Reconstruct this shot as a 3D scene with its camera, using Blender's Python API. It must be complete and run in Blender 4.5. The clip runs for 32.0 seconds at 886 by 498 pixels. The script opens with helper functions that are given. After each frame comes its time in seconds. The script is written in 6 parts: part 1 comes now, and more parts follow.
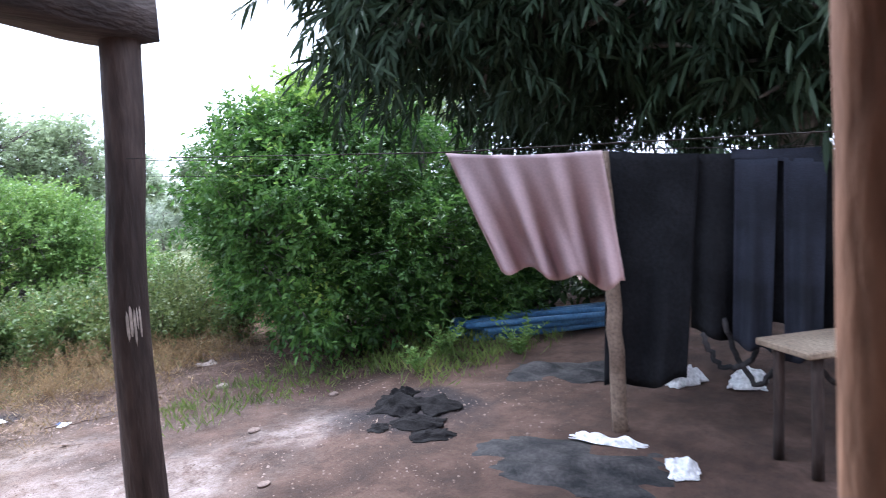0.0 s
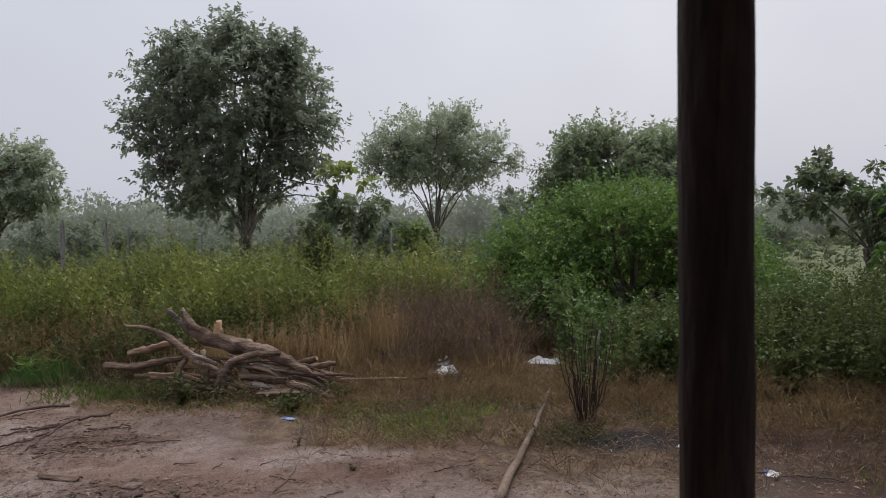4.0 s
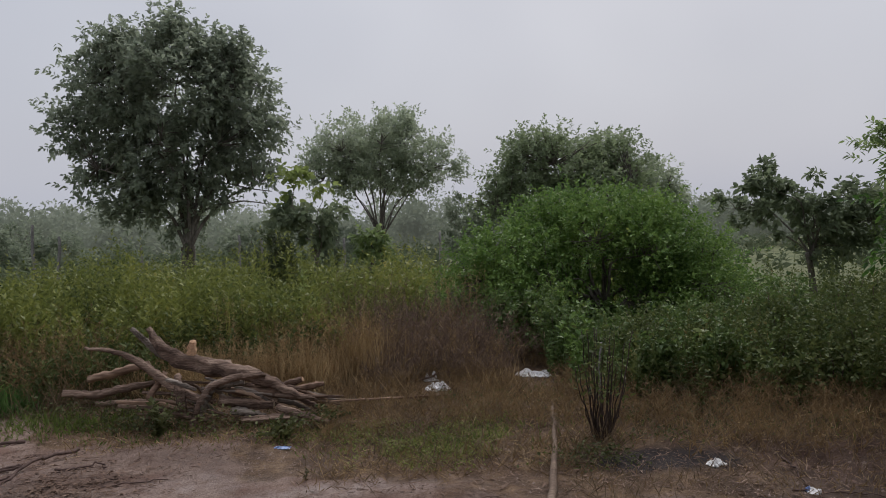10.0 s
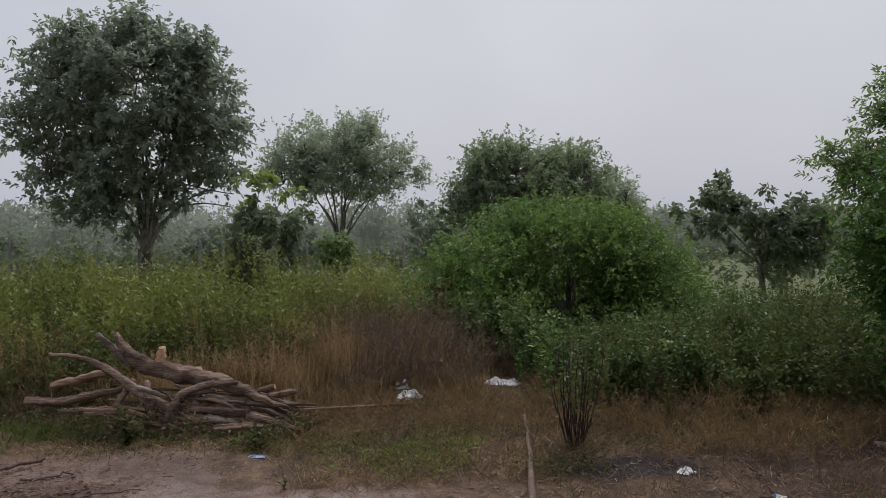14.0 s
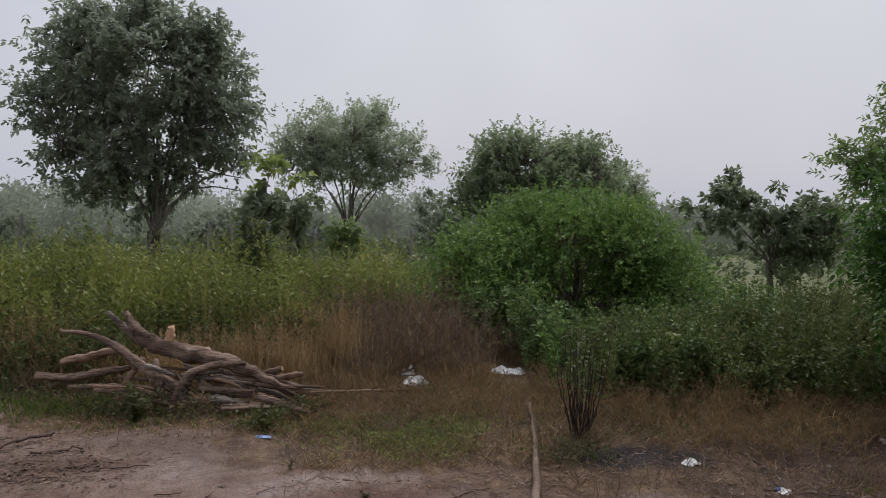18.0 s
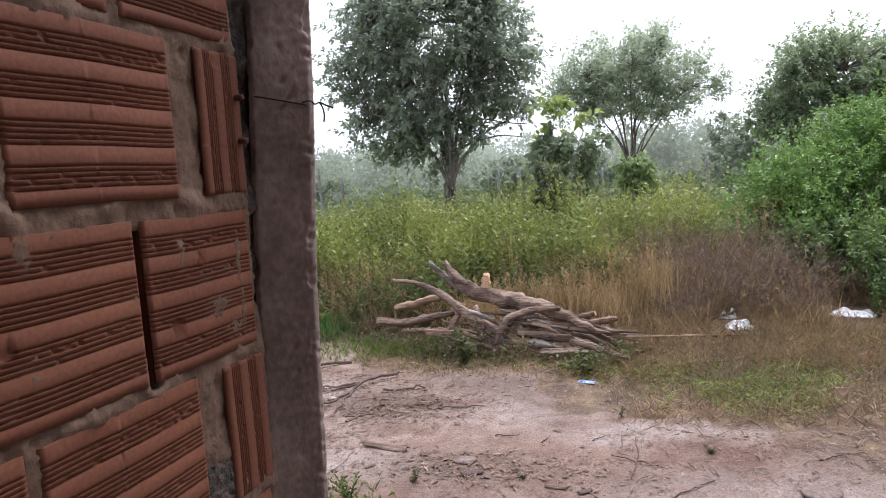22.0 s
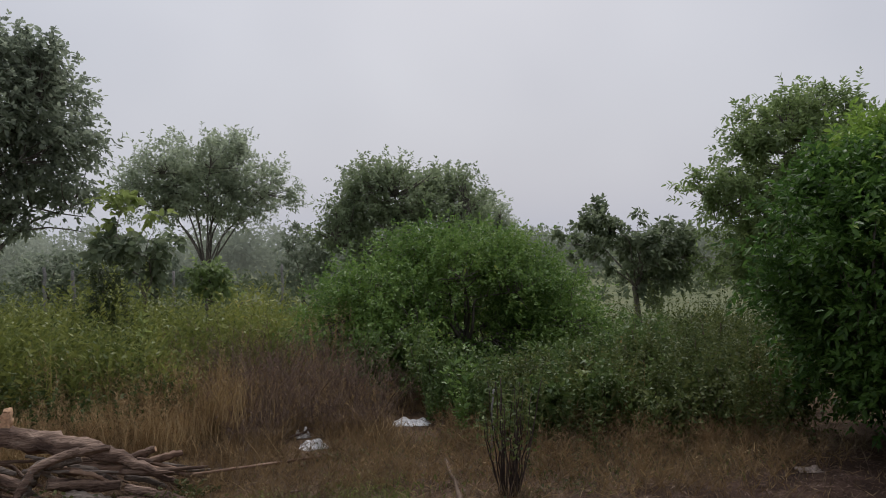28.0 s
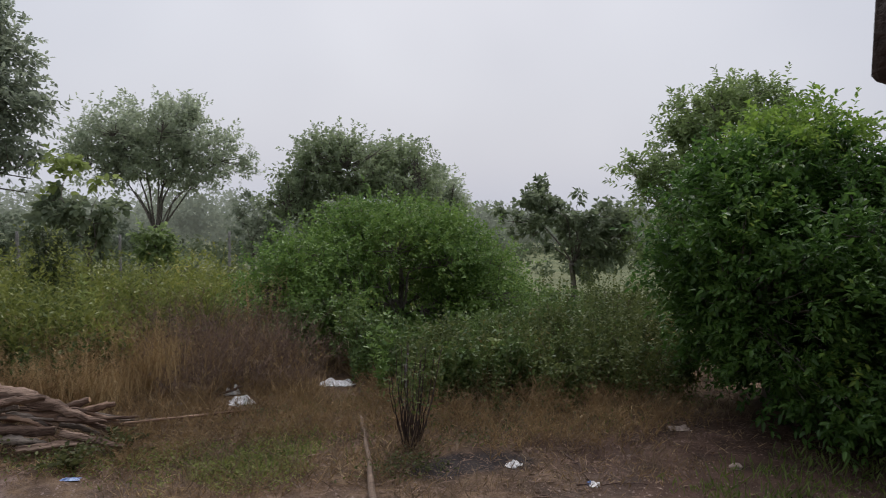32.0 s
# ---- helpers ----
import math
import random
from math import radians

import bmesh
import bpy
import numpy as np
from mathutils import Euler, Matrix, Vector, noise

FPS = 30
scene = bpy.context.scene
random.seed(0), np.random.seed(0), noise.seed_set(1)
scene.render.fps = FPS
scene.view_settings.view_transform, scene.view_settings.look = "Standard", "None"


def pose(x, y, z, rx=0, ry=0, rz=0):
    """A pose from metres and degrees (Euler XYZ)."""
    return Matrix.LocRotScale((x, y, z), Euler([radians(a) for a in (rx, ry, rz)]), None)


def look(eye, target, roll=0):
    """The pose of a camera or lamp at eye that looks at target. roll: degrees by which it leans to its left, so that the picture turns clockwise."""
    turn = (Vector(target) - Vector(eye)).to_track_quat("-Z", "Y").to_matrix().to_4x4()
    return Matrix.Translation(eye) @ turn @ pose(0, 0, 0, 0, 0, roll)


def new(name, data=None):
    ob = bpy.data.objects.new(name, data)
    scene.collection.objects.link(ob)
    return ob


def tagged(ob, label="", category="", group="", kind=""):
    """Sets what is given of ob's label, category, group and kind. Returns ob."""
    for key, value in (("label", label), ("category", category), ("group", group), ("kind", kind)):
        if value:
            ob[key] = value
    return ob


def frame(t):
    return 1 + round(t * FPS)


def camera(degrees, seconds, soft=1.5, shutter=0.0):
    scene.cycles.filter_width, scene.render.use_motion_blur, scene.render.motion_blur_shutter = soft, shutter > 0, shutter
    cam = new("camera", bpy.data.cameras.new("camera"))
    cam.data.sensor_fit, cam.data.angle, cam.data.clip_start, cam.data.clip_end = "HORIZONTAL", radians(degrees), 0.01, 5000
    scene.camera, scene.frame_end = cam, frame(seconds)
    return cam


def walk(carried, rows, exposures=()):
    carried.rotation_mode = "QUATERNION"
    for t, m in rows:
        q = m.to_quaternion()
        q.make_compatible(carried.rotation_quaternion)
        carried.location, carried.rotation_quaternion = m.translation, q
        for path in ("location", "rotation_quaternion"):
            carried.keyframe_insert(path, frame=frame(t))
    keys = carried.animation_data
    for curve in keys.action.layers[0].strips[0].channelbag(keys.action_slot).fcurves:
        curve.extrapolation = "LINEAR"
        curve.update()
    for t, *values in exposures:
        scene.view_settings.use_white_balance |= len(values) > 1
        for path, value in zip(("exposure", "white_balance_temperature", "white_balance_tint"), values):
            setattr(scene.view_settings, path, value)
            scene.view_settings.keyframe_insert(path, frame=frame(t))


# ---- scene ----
cam = camera(66.5, 32.0, soft=0.95, shutter=0.15)
PATH = [
    (0, (1.588, -2.152, 1.697), (3.072, -0.823, 1.515), -3.5),
    (0.2, (1.694, -2.03, 1.703), (3.069, -0.588, 1.526), -2.3),
    (0.3, (1.696, -1.997, 1.703), (3.014, -0.51, 1.52), -3.2),
    (0.5, (1.704, -1.874, 1.702), (2.807, -0.218, 1.499), -6.6),
    (0.6, (1.693, -1.834, 1.683), (2.692, -0.108, 1.538), -4.9),
    (0.8, (1.666, -1.735, 1.65), (2.565, 0.05, 1.587), -1.4),
    (1, (1.677, -1.596, 1.655), (2.645, 0.154, 1.644), -0.2),
    (1.2, (1.699, -1.489, 1.649), (2.686, 0.249, 1.572), -0.1),
    (1.5, (1.732, -1.328, 1.64), (2.628, 0.459, 1.578), 0.1),
    (1.7, (1.752, -1.228, 1.64), (2.504, 0.625, 1.614), -0.3),
    (2, (1.781, -1.079, 1.639), (2.246, 0.866, 1.587), -0.9),
    (2.5, (1.63, -0.926, 1.621), (1.767, 1.069, 1.55), -0.7),
    (4.5, (0.634, -0.301, 1.715), (0.78, 1.691, 1.614), -0.7),
    (5, (0.286, -0.151, 1.747), (0.782, 1.784, 1.658), -1.1),
    (5.5, (0.276, -0.146, 1.778), (0.97, 1.729, 1.723), 0.0),
    (6, (0.282, -0.097, 1.755), (0.885, 1.805, 1.622), 0.3),
    (6.5, (0.329, -0.038, 1.725), (0.837, 1.891, 1.578), 0.6),
    (7, (0.388, -0.072, 1.746), (0.865, 1.868, 1.65), 1.0),
    (7.5, (0.393, -0.07, 1.749), (0.83, 1.88, 1.691), -0.3),
    (8, (0.391, -0.046, 1.762), (0.743, 1.922, 1.723), -1.0),
    (8.5, (0.356, -0.017, 1.756), (0.605, 1.967, 1.706), -2.0),
    (9, (0.379, -0.056, 1.751), (0.626, 1.928, 1.704), -1.9),
    (9.5, (0.405, -0.063, 1.746), (0.775, 1.902, 1.68), -0.8),
    (10, (0.407, -0.062, 1.73), (0.759, 1.905, 1.65), -0.9),
    (10.5, (0.412, -0.053, 1.705), (0.775, 1.906, 1.531), 0.9),
    (11, (0.311, -0.014, 1.766), (0.796, 1.923, 1.66), 0.3),
    (11.5, (0.243, -0.018, 1.761), (0.629, 1.942, 1.661), -0.7),
    (12, (0.305, -0.057, 1.77), (0.686, 1.904, 1.685), -1.3),
    (12.5, (0.242, -0.035, 1.779), (0.593, 1.934, 1.747), -0.9),
    (13, (0.243, -0.043, 1.757), (0.633, 1.919, 1.748), 0.1),
    (13.5, (0.217, -0.058, 1.767), (0.663, 1.891, 1.706), 0.9),
    (15.5, (0.207, -0.071, 1.766), (0.752, 1.852, 1.7), -1.3),
    (16, (0.211, -0.07, 1.766), (0.644, 1.882, 1.715), -1.3),
    (16.5, (0.198, -0.075, 1.755), (0.68, 1.866, 1.713), -0.7),
    (17, (0.202, -0.074, 1.737), (0.678, 1.867, 1.669), -0.8),
    (17.5, (0.189, -0.069, 1.74), (0.632, 1.879, 1.648), -0.1),
    (18, (0.18, -0.066, 1.731), (0.643, 1.878, 1.639), 1.7),
    (18.5, (0.212, -0.062, 1.754), (0.609, 1.898, 1.723), 0.8),
    (19, (0.29, -0.092, 1.767), (0.574, 1.887, 1.774), -1.3),
    (19.5, (0.34, -0.121, 1.756), (0.512, 1.871, 1.758), -1.4),
    (20, (0.339, -0.121, 1.707), (0.385, 1.877, 1.638), -3.0),
    (20.5, (0.326, -0.135, 1.69), (0.211, 1.852, 1.495), -3.6),
    (21, (0.248, -0.079, 1.691), (0.05, 1.895, 1.438), -1.5),
    (21.5, (0.042, 0.072, 1.701), (-0.246, 2.037, 1.467), -1.7),
    (22, (-0.091, 0.143, 1.739), (-0.432, 2.098, 1.487), -3.9),
    (22.5, (-0.172, 0.264, 1.727), (-0.51, 2.219, 1.471), -3.9),
    (23, (-0.278, 0.518, 1.737), (-0.869, 2.417, 1.527), -2.7),
    (23.5, (-0.306, 0.635, 1.764), (-0.989, 2.502, 1.552), -0.8),
    (24, (-0.312, 0.789, 1.773), (-0.5175, 2.77, 1.603), 1.4),
    (24.5, (-0.357, 0.971, 1.762), (-0.284, 2.964, 1.617), -0.4),
    (25, (-0.377, 1.005, 1.774), (0.026, 2.956, 1.601), 0.1),
    (25.5, (-0.339, 0.97, 1.769), (0.217, 2.885, 1.615), 1.5),
    (26, (-0.279, 0.841, 1.826), (0.534, 2.665, 1.712), 1.6),
    (26.5, (-0.204, 0.711, 1.839), (0.689, 2.497, 1.724), 0.3),
    (28.5, (-0.001, 0.531, 1.832), (0.801, 2.364, 1.854), 0.1),
    (29, (-0.142, 0.304, 1.833), (0.483, 2.201, 1.732), 1.2),
    (29.5, (-0.179, 0.112, 1.913), (0.517, 1.986, 1.84), -0.9),
    (30, (-0.246, 0.099, 1.916), (0.547, 1.931, 1.78), 2.3),
    (30.5, (-0.198, 0.069, 1.921), (0.592, 1.904, 1.81), 0.4),
    (31, (-0.1, 0.034, 1.945), (0.844, 1.791, 1.799), 3.1),
    (31.5, (-0.023, -0.027, 1.898), (0.828, 1.78, 1.794), 2.1),
    (32, (0.085, -0.06, 1.888), (1.041, 1.695, 1.805), 1.7),
]
EXPOSURES = [(0,2.5,5300,13),(0.5,2.15,5200,14),(1,1.7,5250,15),(1.5,1.1,5800,14),(2,0.65,6250,13),(2.5,0.45,6250,13),(4.5,0.22,6250,13),(6,0.22,6250,13),(7,0.34,6250,13),(8,0.18,6250,13),(9,0.05,6250,13),(10,0.0,6250,13),(11,0.38,6250,13),(12,0.2,6250,13),(13,0.02,6250,13),(16,0.1,6250,13),(18,0.12,6250,13),(19,-0.05,6250,13),(20,-0.05,6300,13),(20.7,0.62,6350,13),(21.2,0.9,6250,13),(22.2,1.65,5700,15),(22.5,1.85,5300,16),(23,2.05,5000,17),(23.6,2.2,4900,17),(24,1.7,4850,16),(24.5,1.05,5700,13),(25.2,0.65,6350,13),(26.5,0.5,6350,13),(28.5,0.0,6250,13),(29.3,0.1,6250,13),(30,0.22,6250,13),(31,0.45,6250,13),(32,0.25,6250,13)]
walk(cam, [(t, look(eye, target, roll)) for t, eye, target, roll in PATH], EXPOSURES)

# ---------------------------------------------------------------- light
world = bpy.data.worlds.new("overcast_sky")
scene.world = world
world.use_nodes = True
wn, wl = world.node_tree.nodes, world.node_tree.links
sky = wn.new("ShaderNodeTexSky")
sky.sky_type, sky.sun_disc = "NISHITA", False
sky.sun_elevation, sky.sun_rotation = radians(50), radians(30)
sky.air_density, sky.dust_density = 2.0, 6.0
cloud = wn.new("ShaderNodeMix")
cloud.data_type = "RGBA"
cloud.inputs[0].default_value = 0.9
wl.new(sky.outputs[0], cloud.inputs[6])
drift = wn.new("ShaderNodeTexNoise")
drift.inputs["Scale"].default_value, drift.inputs["Detail"].default_value = 1.6, 3.0
veil = wn.new("ShaderNodeValToRGB")
veil.color_ramp.elements[0].position, veil.color_ramp.elements[1].position = 0.35, 0.65
veil.color_ramp.elements[0].color, veil.color_ramp.elements[1].color = (4.95, 5.1, 5.6, 1), (5.85, 6.0, 6.4, 1)
wl.new(wn.new("ShaderNodeTexCoord").outputs["Generated"], drift.inputs["Vector"])
wl.new(drift.outputs[0], veil.inputs[0])
wl.new(veil.outputs[0], cloud.inputs[7])
wl.new(cloud.outputs[2], wn["Background"].inputs[0])
wn["Background"].inputs[1].default_value = 0.1
sun = new("sun", bpy.data.lights.new("sun", "SUN"))
sun.data.energy, sun.data.angle, sun.data.color = 1.75, radians(40), (1.0, 0.97, 0.93)
sun.matrix_world = look((0, 0, 30), (-8, -14, 6))


# ---------------------------------------------------------------- helpers
def rng_of(seed):
    return np.random.default_rng(seed)


def unit(v):
    return v / np.maximum(np.linalg.norm(v, axis=-1, keepdims=True), 1e-9)


def mesh_from(name, verts, faces, smooth=False):
    """A mesh from an array of places and an array of quads (or triangles)."""
    me = bpy.data.meshes.new(name)
    verts, faces = np.asarray(verts, np.float32), np.asarray(faces, np.int32)
    k = faces.shape[1]
    me.vertices.add(len(verts))
    me.vertices.foreach_set("co", verts.ravel())
    me.loops.add(faces.size)
    me.loops.foreach_set("vertex_index", faces.ravel())
    me.polygons.add(len(faces))
    me.polygons.foreach_set("loop_start", np.arange(0, faces.size, k, dtype=np.int32))
    if smooth:
        me.polygons.foreach_set("use_smooth", np.ones(len(faces), bool))
    me.update(calc_edges=True)
    me.validate()
    return me


def put(name, me, material, parent=None, label=""):
    """Links a mesh as one object, under a thing where one is given."""
    ob = new(name, me)
    if material and not me.materials:
        me.materials.append(material)
    if parent:
        ob.parent = parent
    if label:
        ob["label"] = label
    return ob


def thing(name, x, y, z, label, category, group="", kind=""):
    ob = new(name)
    ob.location = (x, y, z)
    ob.empty_display_size = 0.1
    return tagged(ob, label, category, group, kind)


def tube(points, radii, sides=8, rough=0.0, seed=0, cap=True, spin=0.0, grain=0.0):
    """Verts and quads of a bent round bar through points, with knobbly bark; grain: ridges and cracks along it."""
    p = np.asarray(points, float)
    n = len(p)
    r = np.broadcast_to(np.asarray(radii, float), (n,))
    d = unit(np.gradient(p, axis=0))
    ref = np.array([0.0, 0, 1.0]) if abs(d[:, 2]).mean() < 0.8 else np.array([1.0, 0, 0])
    a = unit(np.cross(d, ref))
    b = np.cross(d, a)
    ang = np.linspace(0, 2 * np.pi, sides, endpoint=False) + spin
    g = rng_of(seed)
    lobes = 1 + rough * (0.7 * np.sin(ang * 2 + g.uniform(0, 6))[None] + 0.6 * np.sin(ang * 3 + np.linspace(0, 4, n)[:, None] + g.uniform(0, 6)))
    lobes = lobes + rough * g.normal(0, 0.3, (1, sides)) + rough * g.normal(0, 0.4, (n, sides))
    if grain:
        knots = g.normal(0, 1, (max(3, n // 6), sides))
        at = np.linspace(0, len(knots) - 1, n)
        lobes = lobes + grain * np.stack([np.interp(at, range(len(knots)), knots[:, k]) for k in range(sides)], 1) - 2.2 * grain * (g.random((1, sides)) < 0.16)
    ring = a[:, None] * np.cos(ang)[None, :, None] + b[:, None] * np.sin(ang)[None, :, None]
    v = (p[:, None] + ring * (r[:, None] * lobes)[..., None]).reshape(-1, 3)
    i, j = np.meshgrid(np.arange(n - 1), np.arange(sides), indexing="ij")
    jn = (j + 1) % sides
    f = np.stack([i * sides + j, i * sides + jn, (i + 1) * sides + jn, (i + 1) * sides + j], -1).reshape(-1, 4)
    if cap:
        m = len(v)
        v = np.vstack([v, p[0], p[-1]])
        k = np.arange(sides)
        kn = (k + 1) % sides
        lo = np.stack([np.full(sides, m), kn, k, k], -1)
        hi = np.stack([np.full(sides, m + 1), (n - 1) * sides + k, (n - 1) * sides + kn, (n - 1) * sides + kn], -1)
        # caps as thin quads that share a corner twice are dropped by validate, so build them as real quads
        mid0 = (v[k] + v[kn]) / 2
        mid1 = (v[(n - 1) * sides + k] + v[(n - 1) * sides + kn]) / 2
        q = len(v)
        v = np.vstack([v, mid0, mid1])
        lo = np.stack([np.full(sides, m), q + k, k, q + (k - 1) % sides], -1)
        hi = np.stack([np.full(sides, m + 1), q + sides + (k - 1) % sides, (n - 1) * sides + k, q + sides + k], -1)
        f = np.vstack([f, lo, hi])
    return v, f


def merge(pieces):
    vs, fs, k = [], [], 0
    for v, f in pieces:
        vs.append(v)
        fs.append(np.asarray(f) + k)
        k += len(v)
    return np.vstack(vs), np.vstack(fs)


def curve(points, n=12, wob=0.0, seed=0):
    """A smooth line through points, resampled to n places."""
    p = np.asarray(points, float)
    s = np.r_[0, np.cumsum(np.linalg.norm(np.diff(p, axis=0), axis=1))]
    t = np.linspace(0, s[-1], n)
    q = np.stack([np.interp(t, s, p[:, k]) for k in range(3)], -1)
    if n > 4:
        for _ in range(2):
            q[1:-1] = 0.25 * q[:-2] + 0.5 * q[1:-1] + 0.25 * q[2:]
    if wob:
        w = rng_of(seed).normal(0, wob, q.shape)
        w[0] = 0
        q = q + w
    return q


def leaves(pos, way, length, width, up=None, seed=0, fold=0.12):
    """Verts and quads of leaves: kite-shaped blades, base at pos, tip along way."""
    g = rng_of(seed)
    n = len(pos)
    way = unit(way)
    up = g.normal(0, 1, (n, 3)) + np.array([0, 0, 0.8]) if up is None else up
    side = unit(np.cross(way, up))
    nor = np.cross(side, way)
    L = np.broadcast_to(length, (n,))[:, None]
    W = np.broadcast_to(width, (n,))[:, None]
    mid = pos + way * L * 0.45 + nor * L * fold
    v = np.stack([pos, mid + side * W / 2, pos + way * L, mid - side * W / 2], 1).reshape(-1, 3)
    return v, np.arange(4 * n).reshape(-1, 4)


def box_bm(sx, sy, sz, bevel=0.0, seg=1):
    """A bevelled block of that size, centred on its base."""
    bm = bmesh.new()
    bmesh.ops.create_cube(bm, size=1, matrix=Matrix.Translation((0, 0, sz / 2)) @ Matrix.Diagonal((sx, sy, sz, 1)))
    if bevel:
        bmesh.ops.bevel(bm, geom=bm.edges[:], offset=bevel, segments=seg, affect="EDGES")
    return bm


def bm_mesh(name, bm, smooth=False):
    me = bpy.data.meshes.new(name)
    bm.to_mesh(me)
    bm.free()
    if smooth:
        for p in me.polygons:
            p.use_smooth = True
    return me


def part(name, bm, material, parent, label=""):
    return put(name, bm_mesh(name, bm), material, parent, label)


# ---------------------------------------------------------------- materials
def material(name, base, second, rough=0.8, scale=6.0, fine=60.0, bump=0.3, spec=0.3, stretch=(1, 1, 1), third=None, dist=0.02, vary=0.3):
    """A surface with stains at one scale and grain at another."""
    m = bpy.data.materials.new(name)
    m.use_nodes = True
    nd, ln = m.node_tree.nodes, m.node_tree.links
    bs = nd["Principled BSDF"]
    bs.inputs["Roughness"].default_value = rough
    bs.inputs["Specular IOR Level"].default_value = spec
    co = nd.new("ShaderNodeTexCoord")
    mp = nd.new("ShaderNodeMapping")
    mp.inputs["Scale"].default_value = stretch
    ln.new(co.outputs["Object"], mp.inputs[0])
    n1, n2 = nd.new("ShaderNodeTexNoise"), nd.new("ShaderNodeTexNoise")
    for n, s, d in ((n1, scale, 6.0), (n2, fine, 4.0)):
        n.inputs["Scale"].default_value, n.inputs["Detail"].default_value = s, d
        ln.new(mp.outputs[0], n.inputs["Vector"])
    r1 = nd.new("ShaderNodeValToRGB")
    r1.color_ramp.elements[0].position, r1.color_ramp.elements[1].position = 0.35, 0.68
    r1.color_ramp.elements[0].color, r1.color_ramp.elements[1].color = (*base, 1), (*second, 1)
    if third:
        e = r1.color_ramp.elements.new(0.52)
        e.color = (*third, 1)
    ln.new(n1.outputs[0], r1.inputs[0])
    hs = nd.new("ShaderNodeHueSaturation")
    mr = nd.new("ShaderNodeMapRange")
    mr.inputs[1].default_value, mr.inputs[2].default_value, mr.inputs[3].default_value, mr.inputs[4].default_value = 0.3, 0.7, 1 - vary, 1 + vary
    ln.new(n2.outputs[0], mr.inputs[0])
    ln.new(mr.outputs[0], hs.inputs["Value"])
    ln.new(r1.outputs[0], hs.inputs["Color"])
    ln.new(hs.outputs[0], bs.inputs["Base Color"])
    bp = nd.new("ShaderNodeBump")
    bp.inputs["Strength"].default_value, bp.inputs["Distance"].default_value = bump, dist
    ln.new(n2.outputs[0], bp.inputs["Height"])
    ln.new(bp.outputs[0], bs.inputs["Normal"])
    return m


def leaf_material(name, a, b, c=None, rough=0.42, glow=0.35, patch=1.2, spec=0.3):
    """Wet leaves: each blade with its own tint, patches of tint through the plant, some light through the blade."""
    m = bpy.data.materials.new(name)
    m.use_nodes = True
    nd, ln = m.node_tree.nodes, m.node_tree.links
    bs = nd["Principled BSDF"]
    bs.inputs["Roughness"].default_value = rough
    bs.inputs["Specular IOR Level"].default_value = spec
    ge, co = nd.new("ShaderNodeNewGeometry"), nd.new("ShaderNodeTexCoord")
    no = nd.new("ShaderNodeTexNoise")
    no.inputs["Scale"].default_value = patch
    ln.new(co.outputs["Object"], no.inputs["Vector"])
    ad = nd.new("ShaderNodeMath")
    ad.operation = "MULTIPLY_ADD"
    ad.inputs[1].default_value = 0.55
    ln.new(ge.outputs["Random Per Island"], ad.inputs[0])
    sc = nd.new("ShaderNodeMath")
    sc.operation = "MULTIPLY_ADD"
    sc.inputs[1].default_value, sc.inputs[2].default_value = 0.9, -0.2
    ln.new(no.outputs[0], sc.inputs[0])
    ln.new(sc.outputs[0], ad.inputs[2])
    rp = nd.new("ShaderNodeValToRGB")
    rp.color_ramp.elements[0].position, rp.color_ramp.elements[1].position = 0.15, 0.85
    rp.color_ramp.elements[0].color, rp.color_ramp.elements[1].color = (*a, 1), (*b, 1)
    if c:
        e = rp.color_ramp.elements.new(0.95)
        e.color = (*c, 1)
    ln.new(ad.outputs[0], rp.inputs[0])
    ln.new(rp.outputs[0], bs.inputs["Base Color"])
    tr = nd.new("ShaderNodeBsdfTranslucent")
    ln.new(rp.outputs[0], tr.inputs[0])
    mx = nd.new("ShaderNodeMixShader")
    mx.inputs[0].default_value = glow
    ln.new(bs.outputs[0], mx.inputs[1])
    ln.new(tr.outputs[0], mx.inputs[2])
    ln.new(mx.outputs[0], nd["Material Output"].inputs[0])
    return m


M = {}
M["bark"] = material("grey_bark", (0.10, 0.085, 0.07), (0.2, 0.175, 0.15), 0.9, 5, 40, 0.6, stretch=(1, 1, 0.3))
M["log"] = material("weathered_log_wood", (0.075, 0.046, 0.033), (0.33, 0.235, 0.175), 0.88, 6, 34, 0.9, third=(0.19, 0.126, 0.092), stretch=(0.3, 1.8, 2.2), dist=0.025)
M["grey_log"] = material("grey_weathered_wood", (0.1, 0.08, 0.064), (0.33, 0.28, 0.23), 0.9, 6, 34, 0.9, third=(0.2, 0.16, 0.13), stretch=(0.3, 1.8, 2.2), dist=0.025)
M["pale_log"] = material("barkless_brown_wood", (0.13, 0.075, 0.05), (0.42, 0.29, 0.2), 0.85, 5, 24, 0.5, third=(0.27, 0.175, 0.12), stretch=(0.35, 1.6, 2.0), dist=0.02)
M["cut"] = material("fresh_cut_wood", (0.46, 0.27, 0.15), (0.6, 0.4, 0.25), 0.8, 8, 70, 0.2)
M["pole"] = material("grey_pole_wood", (0.22, 0.16, 0.11), (0.4, 0.31, 0.22), 0.85, 2, 50, 0.4)
M["dry_pole"] = material("brown_pole_wood", (0.125, 0.085, 0.06), (0.255, 0.187, 0.138), 0.85, 3, 50, 0.4)
M["fence"] = material("grey_fence_wood", (0.17, 0.16, 0.15), (0.3, 0.285, 0.265), 0.9, 4, 50, 0.4)
M["rust"] = material("rusty_iron", (0.05, 0.02, 0.015), (0.13, 0.05, 0.035), 0.8, 60, 200, 0.4, dist=0.002)
